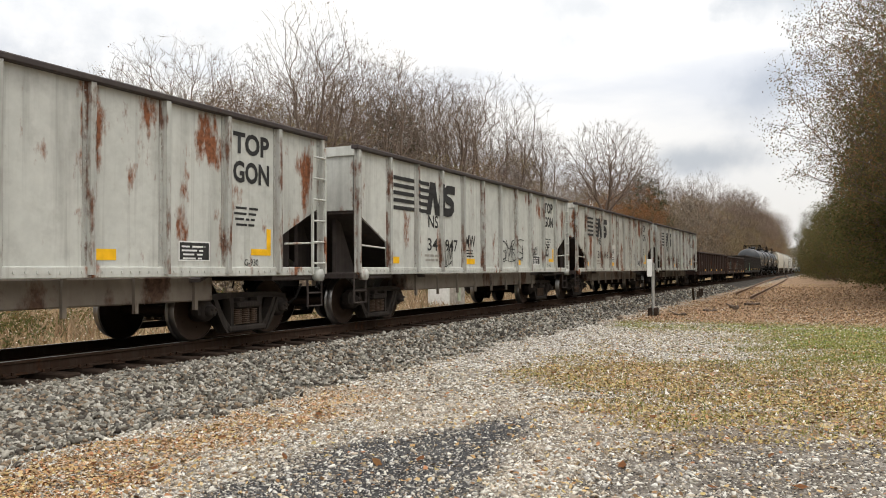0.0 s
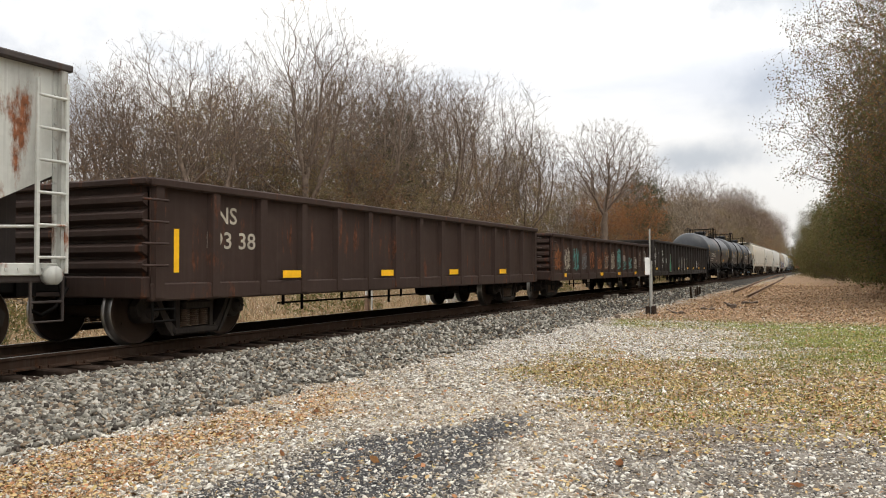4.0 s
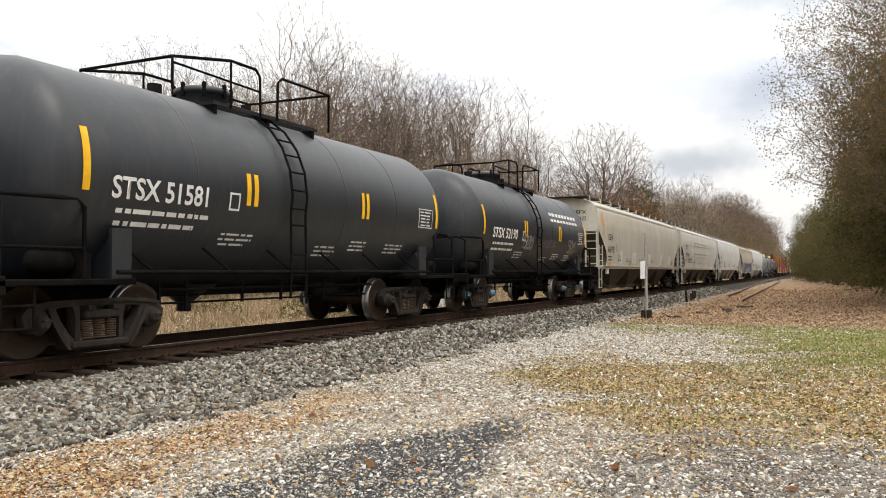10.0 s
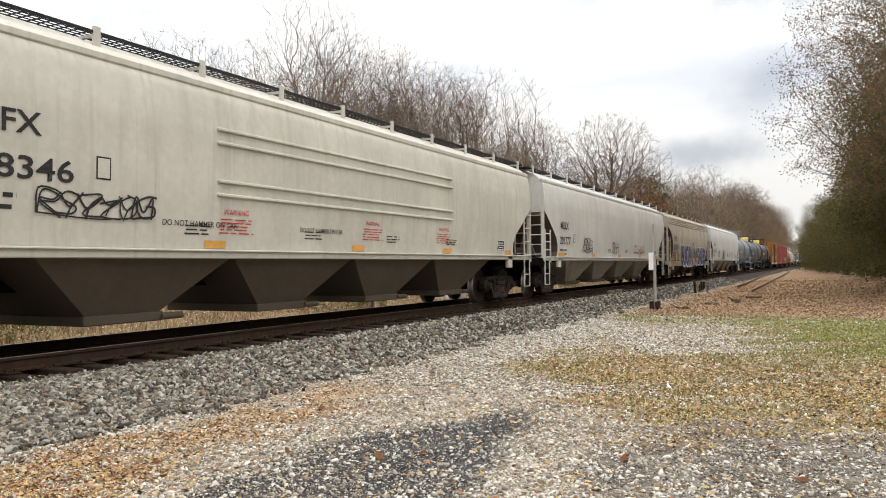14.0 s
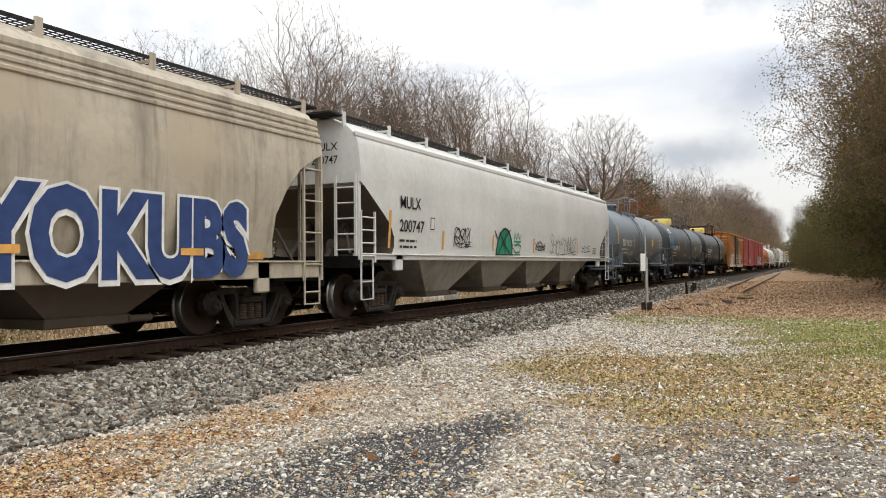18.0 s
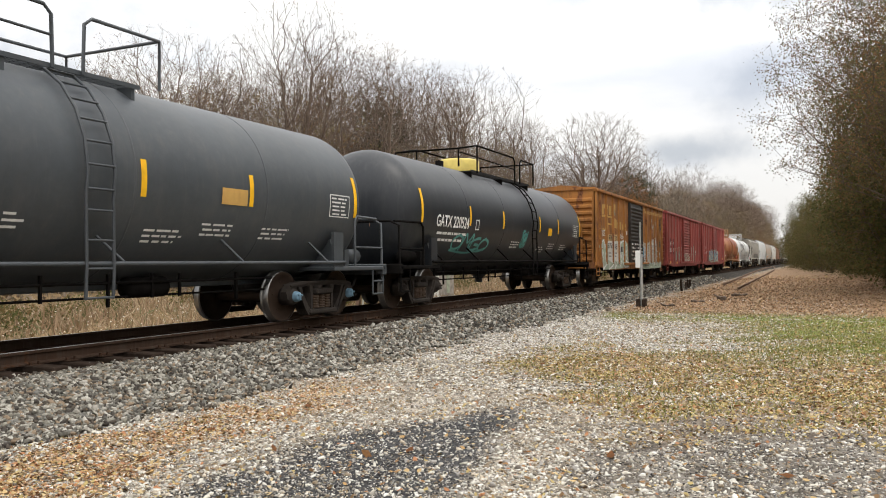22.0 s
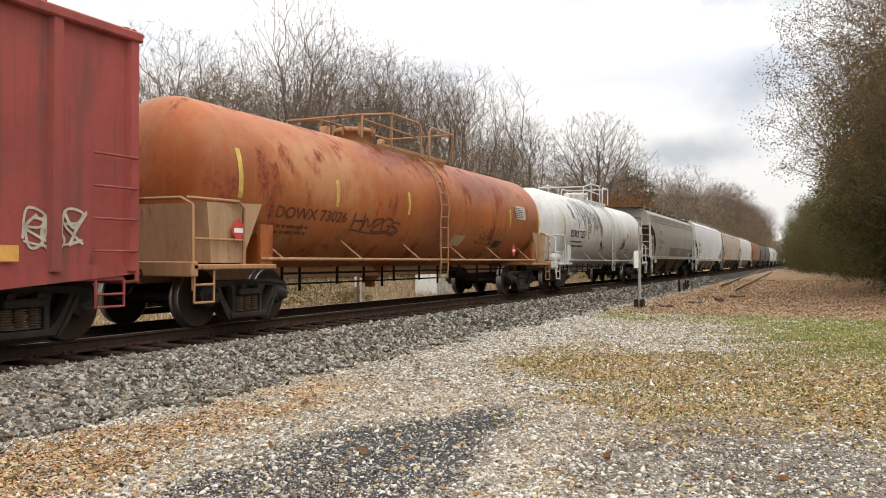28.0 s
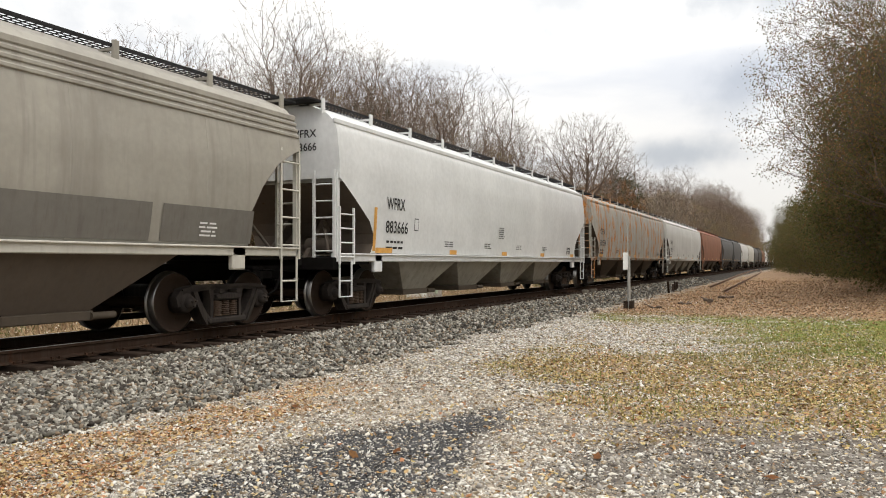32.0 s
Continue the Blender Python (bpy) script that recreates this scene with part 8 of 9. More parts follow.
def wood_mesh(P, par, tip_r, trunk_r):
    """Tapered limbs between the points: thickness adds up from the twigs down to the trunk."""
    n = len(P)
    kids = np.zeros(n)
    np.add.at(kids, par[1:], 1)
    load = np.where(kids == 0, 1.0, 0.0)
    for i in range(n - 1, 0, -1):
        load[par[i]] += load[i]
    pw = math.log(max(2.0, load[0])) / math.log(trunk_r / tip_r)
    R = tip_r * np.maximum(load, 1.0) ** (1 / pw)
    V, T, k = [], [], 0
    for sides, pick in ((3, R[1:] < 0.035), (6, R[1:] >= 0.035)):
        c = np.nonzero(pick)[0] + 1
        if not len(c):
            continue
        a, b = P[par[c]], P[c]
        d = b - a
        d /= np.linalg.norm(d, axis=1)[:, None] + 1e-9
        u = np.cross(d, (0.31, 0.77, 0.56))
        u /= np.linalg.norm(u, axis=1)[:, None] + 1e-9
        w = np.cross(d, u)
        ang = np.arange(sides) * 2 * math.pi / sides
        ring = np.cos(ang)[None, :, None] * u[:, None] + np.sin(ang)[None, :, None] * w[:, None]
        ra, rb = np.minimum(R[par[c]], R[c] * 1.5), R[c]
        v = np.concatenate([a[:, None] + ring * ra[:, None, None], b[:, None] + ring * rb[:, None, None]], 1)
        f = []
        for q in range(sides):
            h = (q + 1) % sides
            f += [(q, h, sides + h), (q, sides + h, sides + q)]
        V.append(v.reshape(-1, 3))
        T.append((np.array(f)[None] + (np.arange(len(c)) * 2 * sides)[:, None, None]).reshape(-1, 3) + k)
        k += len(c) * 2 * sides
    return np.concatenate(V), np.concatenate(T), P[kids == 0]


def leaf_cloud(rng, tips, n, size, jitter, share=1.0):
    """Small bent leaves about the twig tips, or about a share of them in clusters."""
    if share < 1:
        tips = tips[rng.random(len(tips)) < share]
    q = tips[rng.integers(0, len(tips), n)] + rng.normal(0, jitter, (n, 3))
    a, b = rng.normal(0, 1, (n, 3)), rng.normal(0, 1, (n, 3))
    a /= np.linalg.norm(a, axis=1)[:, None]
    b -= a * (a * b).sum(1)[:, None]
    b /= np.linalg.norm(b, axis=1)[:, None]
    s = size * rng.uniform(0.6, 1.4, n)[:, None]
    v = np.stack([q - a * s, q + b * s * 0.5, q + a * s, q - b * s * 0.5], 1).reshape(-1, 3)
    i = np.arange(n)[:, None] * 4
    return v, np.concatenate([i + [0, 1, 2], i + [0, 2, 3]])


def tree_kind(seed, name, stems, balls, n, tip_r=0.007, trunk_r=0.17, fine=4, twig=0.5, up=0.6, leaf=None, leaves=0, size=0.06, jitter=0.25, bark="bark", bf=0.4, clump=0.5, sag=0.5, share=1.0):
    """A tree grown into a crown of ellipsoids: wood, fine twigs, leaves."""
    rng = np.random.default_rng(seed)
    P, par = grow(rng, stems, crown_points(rng, balls, n, clump), bf, sag)
    v, t, tips = wood_mesh(P, par, tip_r, trunk_r)
    ends = tips
    if fine:
        out = tips - np.array(balls[0][:3])
        out /= np.linalg.norm(out, axis=1)[:, None] + 1e-9
        q, o = np.repeat(tips, fine, 0), np.repeat(out, fine, 0)
        sv, st = slivers(rng, q, twig, tip_r * 0.75, up, o)
        ends = np.concatenate([tips, sv[2::3]])
        v, t = np.concatenate([v, sv]), np.concatenate([t, st + len(v)])
    wood = tri_mesh(name + "_wood", v, t, M[bark], True)
    crown = None
    if leaf:
        lv, lt = leaf_cloud(rng, ends, leaves, size, jitter, share)
        crown = tri_mesh(name + "_leaves", lv, lt, M[leaf])
    return wood, crown


def stem(rng, points, per=0.8, sway=0.06):
    """A gently uneven trunk line through a few points."""
    out = []
    for a, b in zip(points, points[1:]):
        a, b = np.array(a, float), np.array(b, float)
        k = max(1, int(np.linalg.norm(b - a) / per))
        out += [a + (b - a) * j / k + (rng.normal(0, sway, 3) if j else 0) for j in range(k)]
    return out + [np.array(points[-1], float)]


def plant(kind, x, y, rng, label, scale=1.0, turn=None, category="tree", group="", wide=1.0):
    wood, crown = kind
    ob = empty("tree", label, category, group=group)
    ob.matrix_world = Matrix.LocRotScale((x, y, float(ground_z(x, y)) - 0.1), Euler((rng.normal(0, 0.02), rng.normal(0, 0.02), rng.uniform(0, 6.28) if turn is None else turn)), (scale * wide, scale * wide, scale))
    part("trunk", wood, None, ob)
    if crown:
        part("crown", crown, None, ob)
    return ob


def wood_line(x):
    """Distance of the wood's edge beyond the track, drawing nearer far away."""
    return 32 - 10 * smooth01(60, 220, np.asarray(x, float))


def slivers(rng, p, length, width, up=1.2, out=0.0):
    """Thin twigs as narrow triangles about the points p."""
    n = len(p)
    d = rng.normal(0, 0.8, (n, 3)) + [0, 0, up] + out
    d /= np.linalg.norm(d, axis=1)[:, None]
    w = np.cross(d, rng.normal(0, 1, (n, 3)))
    w /= np.linalg.norm(w, axis=1)[:, None]
    s = length * rng.uniform(0.5, 1.4, n)[:, None]
    v = np.stack([p - w * width, p + w * width, p + d * s], 1).reshape(-1, 3)
    return v, np.arange(3 * n).reshape(-1, 3)


def thicket(name, label, mat, rng, n, x, y, top, length, width, low=0.0):
    """A far, dense tangle of twigs up to an uneven top."""
    z = ground_z(x, y) + low + (top - low) * rng.random(n) ** 1.15
    v, t = slivers(rng, np.stack([x, y, z], 1), length, width)
    tagged(new(name, tri_mesh(name, v, t, mat)), label, name.replace("_", " "), kind="stuff")


def crown_height(x):
    """Height of the wood's top along the track, for trees on its edge."""
    return np.interp(x, [10, 24, 30, 40, 50, 58, 72, 82, 96, 104, 118, 135, 150, 182, 300, 500], [9.5, 10.2, 11, 12.5, 14.5, 18.0, 19.0, 19.6, 17.5, 14.5, 14, 16, 17.5, 17.5, 20, 24])


def forked(seed, height, lean=0.0, forks=3, low=0.28, splay=0.22):
    """Stem lines: a trunk that parts into rising leaders."""
    rng = np.random.default_rng(seed)
    fork = np.array([lean * low * height, 0, low * height])
    lines = [stem(rng, [(0, 0, 0), tuple(fork)])]
    for k in range(forks):
        a = 2 * math.pi * (k + rng.uniform(-0.25, 0.25)) / forks
        reach = splay * height * rng.uniform(0.6, 1.1)
        top = fork + [lean * 0.4 * height + reach * math.cos(a), reach * math.sin(a), rng.uniform(0.42, 0.58) * height]
        lines.append(stem(rng, [tuple(fork), tuple((fork * 0.55 + top * 0.45) + [0.35 * reach * math.cos(a), 0.35 * reach * math.sin(a), 0.0]), tuple(top)]))
    return lines


def build_trees():
    rng = np.random.default_rng(21)
    bare, bushy = [], []
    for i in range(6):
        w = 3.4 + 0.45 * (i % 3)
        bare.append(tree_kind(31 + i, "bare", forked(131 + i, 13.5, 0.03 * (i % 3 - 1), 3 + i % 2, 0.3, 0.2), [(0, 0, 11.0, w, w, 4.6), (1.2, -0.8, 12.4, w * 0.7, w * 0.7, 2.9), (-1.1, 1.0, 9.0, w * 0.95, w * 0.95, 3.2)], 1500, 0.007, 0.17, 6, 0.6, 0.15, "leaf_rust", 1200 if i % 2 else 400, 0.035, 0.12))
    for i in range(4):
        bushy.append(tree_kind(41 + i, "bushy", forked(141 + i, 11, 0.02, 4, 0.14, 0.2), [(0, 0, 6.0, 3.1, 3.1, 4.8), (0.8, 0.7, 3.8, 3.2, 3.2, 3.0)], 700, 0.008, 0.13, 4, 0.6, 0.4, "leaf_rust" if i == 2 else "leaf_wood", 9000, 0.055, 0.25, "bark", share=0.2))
    r2 = np.random.default_rng(9)
    tall = tree_kind(52, "tall", [stem(r2, [(0, 0, 0), (0.2, 0, 3.5), (0.1, 0.1, 6.5), (-0.5, 0.2, 9.5), (-0.8, 0.3, 12)]), stem(r2, [(0.2, 0, 4.6), (1.4, -0.6, 8), (2.0, -1.0, 11)]), stem(r2, [(0.1, 0.1, 6.5), (0.7, 0.8, 9.5), (0.9, 1.0, 12.5)]), stem(r2, [(0.1, 0.1, 7.0), (-1.7, 0.3, 9.2), (-2.3, 0.2, 11)]), stem(r2, [(0.2, 0, 4.8), (-2.2, 0.4, 6.5), (-4.2, 0.6, 9)])],
                     [(0.0, 0.1, 13.2, 3.9, 3.6, 5.6), (0.2, 0, 10.4, 4.3, 3.8, 3.6), (1.4, -0.6, 11.8, 3.0, 2.6, 4.6), (-3.4, 0.4, 8.6, 1.6, 1.4, 1.8)], 3600, 0.0065, 0.26, 7, 0.42, 0.1, "leaf_rust", 600, 0.04, 0.1, clump=0.4)
    spread_tree = tree_kind(53, "spreading", [stem(r2, [(0, 0, 0), (0.1, 0, 1.6)]), stem(r2, [(0.1, 0, 1.6), (-2.2, 0.5, 5), (-4.2, 1.0, 8.6)]), stem(r2, [(0.1, 0, 1.6), (-0.6, -0.4, 6), (-1.2, -0.6, 9)]), stem(r2, [(0.1, 0, 1.6), (1.6, 0.3, 6), (2.0, 0.4, 9)]), stem(r2, [(-2.2, 0.5, 5.0), (-5.0, 0.2, 7)])],
                            [(-1.2, 0, 9.2, 4.2, 3.0, 4.2), (-3.6, 0.6, 8.6, 2.9, 2.6, 3.6), (1.8, 0, 9.4, 2.6, 2.4, 3.9)], 3600, 0.0065, 0.24, 7, 0.42, 0.1, "leaf_rust", 500, 0.04, 0.1, clump=0.4)
    fan = [stem(r2, [(0, 0, 0), (0.1, 0, 5.5), (0, 0.1, 8.5)])] + [stem(r2, [(0.05, 0, 7.0 + 0.25 * k), (1.5 * math.cos(1.26 * k), 1.5 * math.sin(1.26 * k), 9.8), (3.2 * math.cos(1.26 * k), 3.2 * math.sin(1.26 * k), 13)]) for k in range(5)]
    round_top = tree_kind(55, "round", fan, [(0, 0, 13.6, 4.9, 4.9, 4.5), (0, 0, 11.6, 5.0, 5.0, 2.6)], 2400, 0.011, 0.32, 7, 0.6, 0.0, "leaf_rust", 1500, 0.04, 0.15, clump=0.25)
    orange = tree_kind(75, "orange", forked(175, 12, 0, 4, 0.16, 0.2), [(0, 0, 6.5, 4.2, 4.2, 5.3)], 700, 0.012, 0.2, 3, 0.6, 0.6, "leaf_orange", 9000, 0.09, 0.3, "bark_dark")
    pine = tree_kind(71, "pine", [stem(r2, [(0, 0, 0), (0.1, 0, 15.5)])], [(0, 0, 12, 2.2, 2.2, 3.8), (0, 0, 9, 3.0, 3.0, 3.0)], 600, 0.01, 0.2, 4, 0.5, 0.2, "leaf_pine", 14000, 0.09, 0.25, "bark_dark", sag=0.0)
    arch = []
    for i in range(3):
        r3 = np.random.default_rng(161 + i)
        lines = [stem(r3, [(0, 0, 0), (0.2, 0.1, 4), (-0.2, 0.2, 9), (0.1, 0, 14)])]
        for k in range(9):
            a, z = 2.4 * k + i, 2.6 + 1.1 * k
            reach = 5.4 * (1 - 0.05 * k)
            lines.append(stem(r3, [(0.1, 0.1, z), (0.45 * reach * math.cos(a), 0.45 * reach * math.sin(a), z + 1.4), (reach * math.cos(a), reach * math.sin(a), z + 1.7)], 0.8, 0.12))
        arch.append(tree_kind(61 + i, "arching", lines, [(0, 0, 9.0, 6.2, 6.2, 6.4), (0, 0, 6.5, 6.4, 6.4, 3.8)], 4200, 0.0055, 0.22, 6, 0.4, 0.0, "leaf_tan", 60000, 0.038, 0.18, "bark_dark", clump=1.0, sag=0.1, bf=0.3, share=0.4))
    dense = [tree_kind(66 + i, "dense", forked(166 + i, 9, 0, 5, 0.08, 0.25), [(0, 0, 4.6, 3.3, 3.3, 4.6), (0.6, 0.5, 2.6, 3.5, 3.5, 2.6)], 900, 0.009, 0.15, 6, 0.5, 0.4, "leaf_green", 34000, 0.06, 0.26, "bark_dark", clump=1.3, share=0.25) for i in range(3)]
    WOOD = "wood beyond the track"
    plant(tall, 44.2, 31.6, rng, "tall bare tree with fine twigs beyond the track", 1.12, -0.95)
    plant(spread_tree, 34.0, 31.5, rng, "bare multi-stemmed tree with wide spreading limbs", 1.1, -0.75)
    for x, y, h in ((23.0, 34, 7.6), (26.6, 36.5, 8.2), (39.2, 35, 11.6), (20.0, 36, 7.4), (31.0, 39, 10.0), (37.0, 40, 11.5), (48.5, 36, 12.5), (42, 41, 12), (50.5, 41, 14.5), (29.0, 35, 9.4), (32.0, 36.5, 11), (35.5, 36, 12), (41.5, 37, 12.6), (46.0, 38, 13)):
        plant(bare[int(x) % 6], x, y, rng, "bare grey-brown winter tree in the wood", h / 13.2, group=WOOD, wide=1.1)
    for x, y, h in ((31.0, 36, 7.6), (34.5, 37.5, 8.6), (37.5, 35.5, 9.4), (41.0, 35.5, 10.4), (43.5, 37, 11.0), (46.5, 35.5, 10.6), (50.0, 34.5, 10.0), (53.0, 35.5, 12.0), (39, 39, 10), (28, 39, 7), (46, 40, 12), (48, 37.5, 11), (56, 37, 13)):
        plant(bushy[int(2 * x) % 4], x, y, rng, "low tree with a few olive-brown leaves", h / 8.8, group=WOOD, wide=1.2)
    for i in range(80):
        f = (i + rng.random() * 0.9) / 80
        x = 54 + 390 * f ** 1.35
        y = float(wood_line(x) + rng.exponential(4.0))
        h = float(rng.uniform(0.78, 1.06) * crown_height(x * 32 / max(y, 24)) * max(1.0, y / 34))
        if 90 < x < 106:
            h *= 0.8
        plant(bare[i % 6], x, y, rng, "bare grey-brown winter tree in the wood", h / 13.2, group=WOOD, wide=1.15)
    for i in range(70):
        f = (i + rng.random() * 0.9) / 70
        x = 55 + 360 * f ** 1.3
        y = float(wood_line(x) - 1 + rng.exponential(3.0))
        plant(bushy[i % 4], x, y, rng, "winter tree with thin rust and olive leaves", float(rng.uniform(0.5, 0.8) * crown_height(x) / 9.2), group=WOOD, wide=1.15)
    # unseen belt of trees added behind the viewpoint, to darken the cars' lower sides
    for k in range(16):
        plant(dense[k % 3], -48 + 9.5 * k + rng.uniform(-2, 2), -25 + rng.uniform(-4, 2), rng, "dense leafy tree in olive and brown autumn colours", 1.5, group="trees along the lane", wide=1.3)
    plant(round_top, 96, 24.0, rng, "bare tree with a round fan of branches", 1.1, 1.0, wide=1.12)
    plant(round_top, 235, 21.5, rng, "bare tree with a round fan of branches", 1.3, 2.0, wide=1.35)
    plant(orange, 112, 24.5, rng, "tree with orange-brown leaves in the wood", 1.12)
    plant(orange, 103, 26.5, rng, "tree with orange-brown leaves in the wood", 0.95)
    plant(pine, 66, 37, rng, "dark green pine among bare trees", 1.1)
    plant(pine, 128, 26.5, rng, "dark green pine among bare trees", 1.02, wide=1.4)
    for k, (x, y, s, tn) in enumerate(((35, -4.7, 1.0, 0.4), (33, -8.5, 1.15, 2.0), (43, -6.5, 1.1, 1.2), (53, -7, 1.0, 3.0), (66, -7, 0.95, 4.0))):
        plant(arch[k % 3], x, y, rng, "tall tree with fine arching twigs and sparse olive leaves", 1.08 * s, tn, group="trees along the lane")
    for k, (x, y, s) in enumerate(((40.5, -4.9, 1.25), (37, -8.0, 1.35), (44, -4.6, 1.25), (46, -7.6, 1.6), (54, -8.5, 1.75), (50, -5.0, 1.2), (52, -7.6, 1.2), (57, -7.0, 1.1), (62, -6.5, 1.25), (70, -5.5, 1.2), (78, -4.2, 1.1), (88, -2.8, 1.1), (100, -1.8, 1.1), (114, -0.8, 1.1), (130, 0.0, 1.15), (150, 0.4, 1.2), (175, 0.6, 1.25), (205, 0.6, 1.35), (250, 0.6, 1.5), (310, 0.6, 1.7))):
        plant(dense[k % 3], x, y, rng, "dense leafy tree in olive and brown autumn colours", s, group="trees along the lane")


build_trees()


def build_brush():
    """Tangled undergrowth at the foot of both woods, and the wood's dense body."""
    rng = np.random.default_rng(5)
    n = 26000
    x = 6 + 320 * rng.random(n) ** 1.5
    y = wood_line(x) - 4 + rng.exponential(3.0, n)
    z = ground_z(x, y) + np.abs(rng.normal(0, 1.0, n)) * (1.0 + 0.8 * wave(x, y, 5, 2)) * np.clip(1 + x / 90, 1, 2.5)
    v, t = leaf_cloud(rng, np.stack([x, y, z], 1), n, 0.13, 0.3)
    tagged(new("undergrowth", tri_mesh("undergrowth", v, t, M["brush"])), "brown tangled undergrowth at the edge of the wood", "undergrowth", kind="stuff")
    n = 90000
    x = 10 + 380 * rng.random(n) ** 1.4
    y = wood_line(x) + 2 + rng.exponential(7, n)
    crown = crown_height(x) * (0.25 + 0.3 * smooth01(45, 72, x) + 0.1 * wave(x, y, 4.5, 1) + 0.07 * wave(x, y, 1.4, 2))
    thicket("wood_thicket", "dense grey-brown twigs of the winter wood", M["brush"], rng, n, x, y, crown, 1.1, 0.012)
    n = 9000
    x = 60 + 260 * rng.random(n) ** 1.4
    y = -6.0 + 7.5 * smooth01(60, 170, x) - rng.exponential(2.5, n) + 0.6 * wave(x, x, 4, 1)
    z = ground_z(x, y) + np.abs(rng.normal(0, 1.3, n)) * (1.1 + 0.6 * wave(x, y, 3, 3))
    v, t = leaf_cloud(rng, np.stack([x, y, z], 1), n, 0.14, 0.3)
    tagged(new("undergrowth", tri_mesh("undergrowth", v, t, M["leaf_green"])), "olive-brown bushes along the leafy lane", "undergrowth", kind="stuff")
    n = 40000
    x = 62 + 260 * rng.random(n) ** 1.4
    y = -5.0 + 6.5 * smooth01(60, 170, x) - rng.exponential(3.0, n)
    thicket("lane_thicket", "dark twiggy thicket along the leafy lane", M["brush"], rng, n, x, y, 5.0 + 2.2 * wave(x, y, 5, 4), 0.8, 0.012)


    n = 45000
    x = 130 + 400 * rng.random(n) ** 1.3
    y = 19 + rng.exponential(7, n)
    thicket("wood_thicket", "grey-brown twigs of the wood along the far track", M["brush"], rng, n, x, y, 0.75 * crown_height(x) + 2.0 * wave(x, y, 8, 1) + 1.0 * wave(x, y, 3, 2), 1.6, 0.04)
    n = 30000
    x, y = 640 + 120 * rng.random(n), rng.uniform(-120, 120, n)
    thicket("far_wood", "grey-brown winter wood closing the far end", M["brush"], rng, n, x, y, 17 + 3 * wave(x, y, 9, 4), 4.0, 0.09)
    # filler twigs in shade-dark tones, closing bright gaps below the lane trees
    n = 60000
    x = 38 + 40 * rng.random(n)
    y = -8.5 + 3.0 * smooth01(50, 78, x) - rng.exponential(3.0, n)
    thicket("lane_thicket", "twiggy thicket under the lane trees, their shade in its colour", M["thicket_dark"], rng, n, x, y, 6.5 + 2.0 * wave(x, y, 4, 4), 0.7, 0.02)
    n = 9000
    x = 44 + 40 * rng.random(n)
    y = -4.5 + 2.5 * smooth01(60, 84, x) - rng.exponential(2.0, n)
    z = ground_z(x, y) + np.abs(rng.normal(0, 0.7, n))
    v, t = leaf_cloud(rng, np.stack([x, y, z], 1), n, 0.07, 0.25)
    tagged(new("undergrowth", tri_mesh("undergrowth", v, t, M["leaf_green"])), "low olive bushes at the foot of the lane trees", "undergrowth", kind="stuff")


def low_bushes():
    """Olive brambles in the rough field beyond the track."""
    rng = np.random.default_rng(14)
    P = []
    for _ in range(38):
        x, y, r = 6 + 90 * rng.random() ** 1.3, rng.uniform(15.5, 24), rng.uniform(0.5, 1.3)
        if abs(x - 32.8) < 4.5 and y < 21:
            continue
        n = int(420 * r)
        a, q = rng.uniform(0, 6.28, n), r * np.sqrt(rng.random(n))
        px, py = x + 1.6 * q * np.cos(a), y + q * np.sin(a)
        P.append(np.stack([px, py, ground_z(px, py) + (r * 0.95) * rng.random(n) * (1 - 0.6 * (q / r) ** 2)], 1))
    P = np.concatenate(P)
    v, t = leaf_cloud(rng, P, len(P) * 2, 0.05, 0.06)
    tagged(new("brambles", tri_mesh("brambles", v, t, M["leaf_green"])), "olive bramble bushes in the dry grass", "bushes", kind="stuff")


build_brush()
low_bushes()
strew_ground()

# ---- things beside the track ----
def marker_post():
    x, y = 27.7, 5.35
    g = float(ground_z(x, y))
    post = empty("marker_post", "thin grey trackside pole with small blank white plate", "marker post", Matrix.Translation((x, y, g)))
    part("footing", Shape().cbox(-0.13, 0.13, -0.14, 0.0, -0.1, 0.27, 0.02).cbox(-0.13, 0.13, 0.05, 0.19, -0.1, 0.27, 0.02), M["tie"], post, "two dark timber blocks")
    part("pole", Shape().tube([(0, 0.02, 0.0), (0.01, 0.02, 1.8)], 0.055, 10).tube([(0.01, 0.05, 0.6), (0.02, 0.05, 2.9)], 0.028, 8), M["galv"], post, "galvanised steel pole")
    sign = part("sign_plate", Shape().cbox(-0.1, -0.06, 0.04, 0.2, 1.33, 1.92, 0.01), M["white"], post, "blank white plate")
    part("bracket", Shape().box(-0.08, 0.03, 0.03, 0.07, 1.5, 1.54).box(-0.08, 0.03, 0.03, 0.07, 1.72, 1.76), M["galv"], sign)
    part("clamp_box", Shape().cbox(0.0, 0.12, -0.04, 0.05, 1.5, 1.7, 0.01), M["steel"], post)


marker_post()


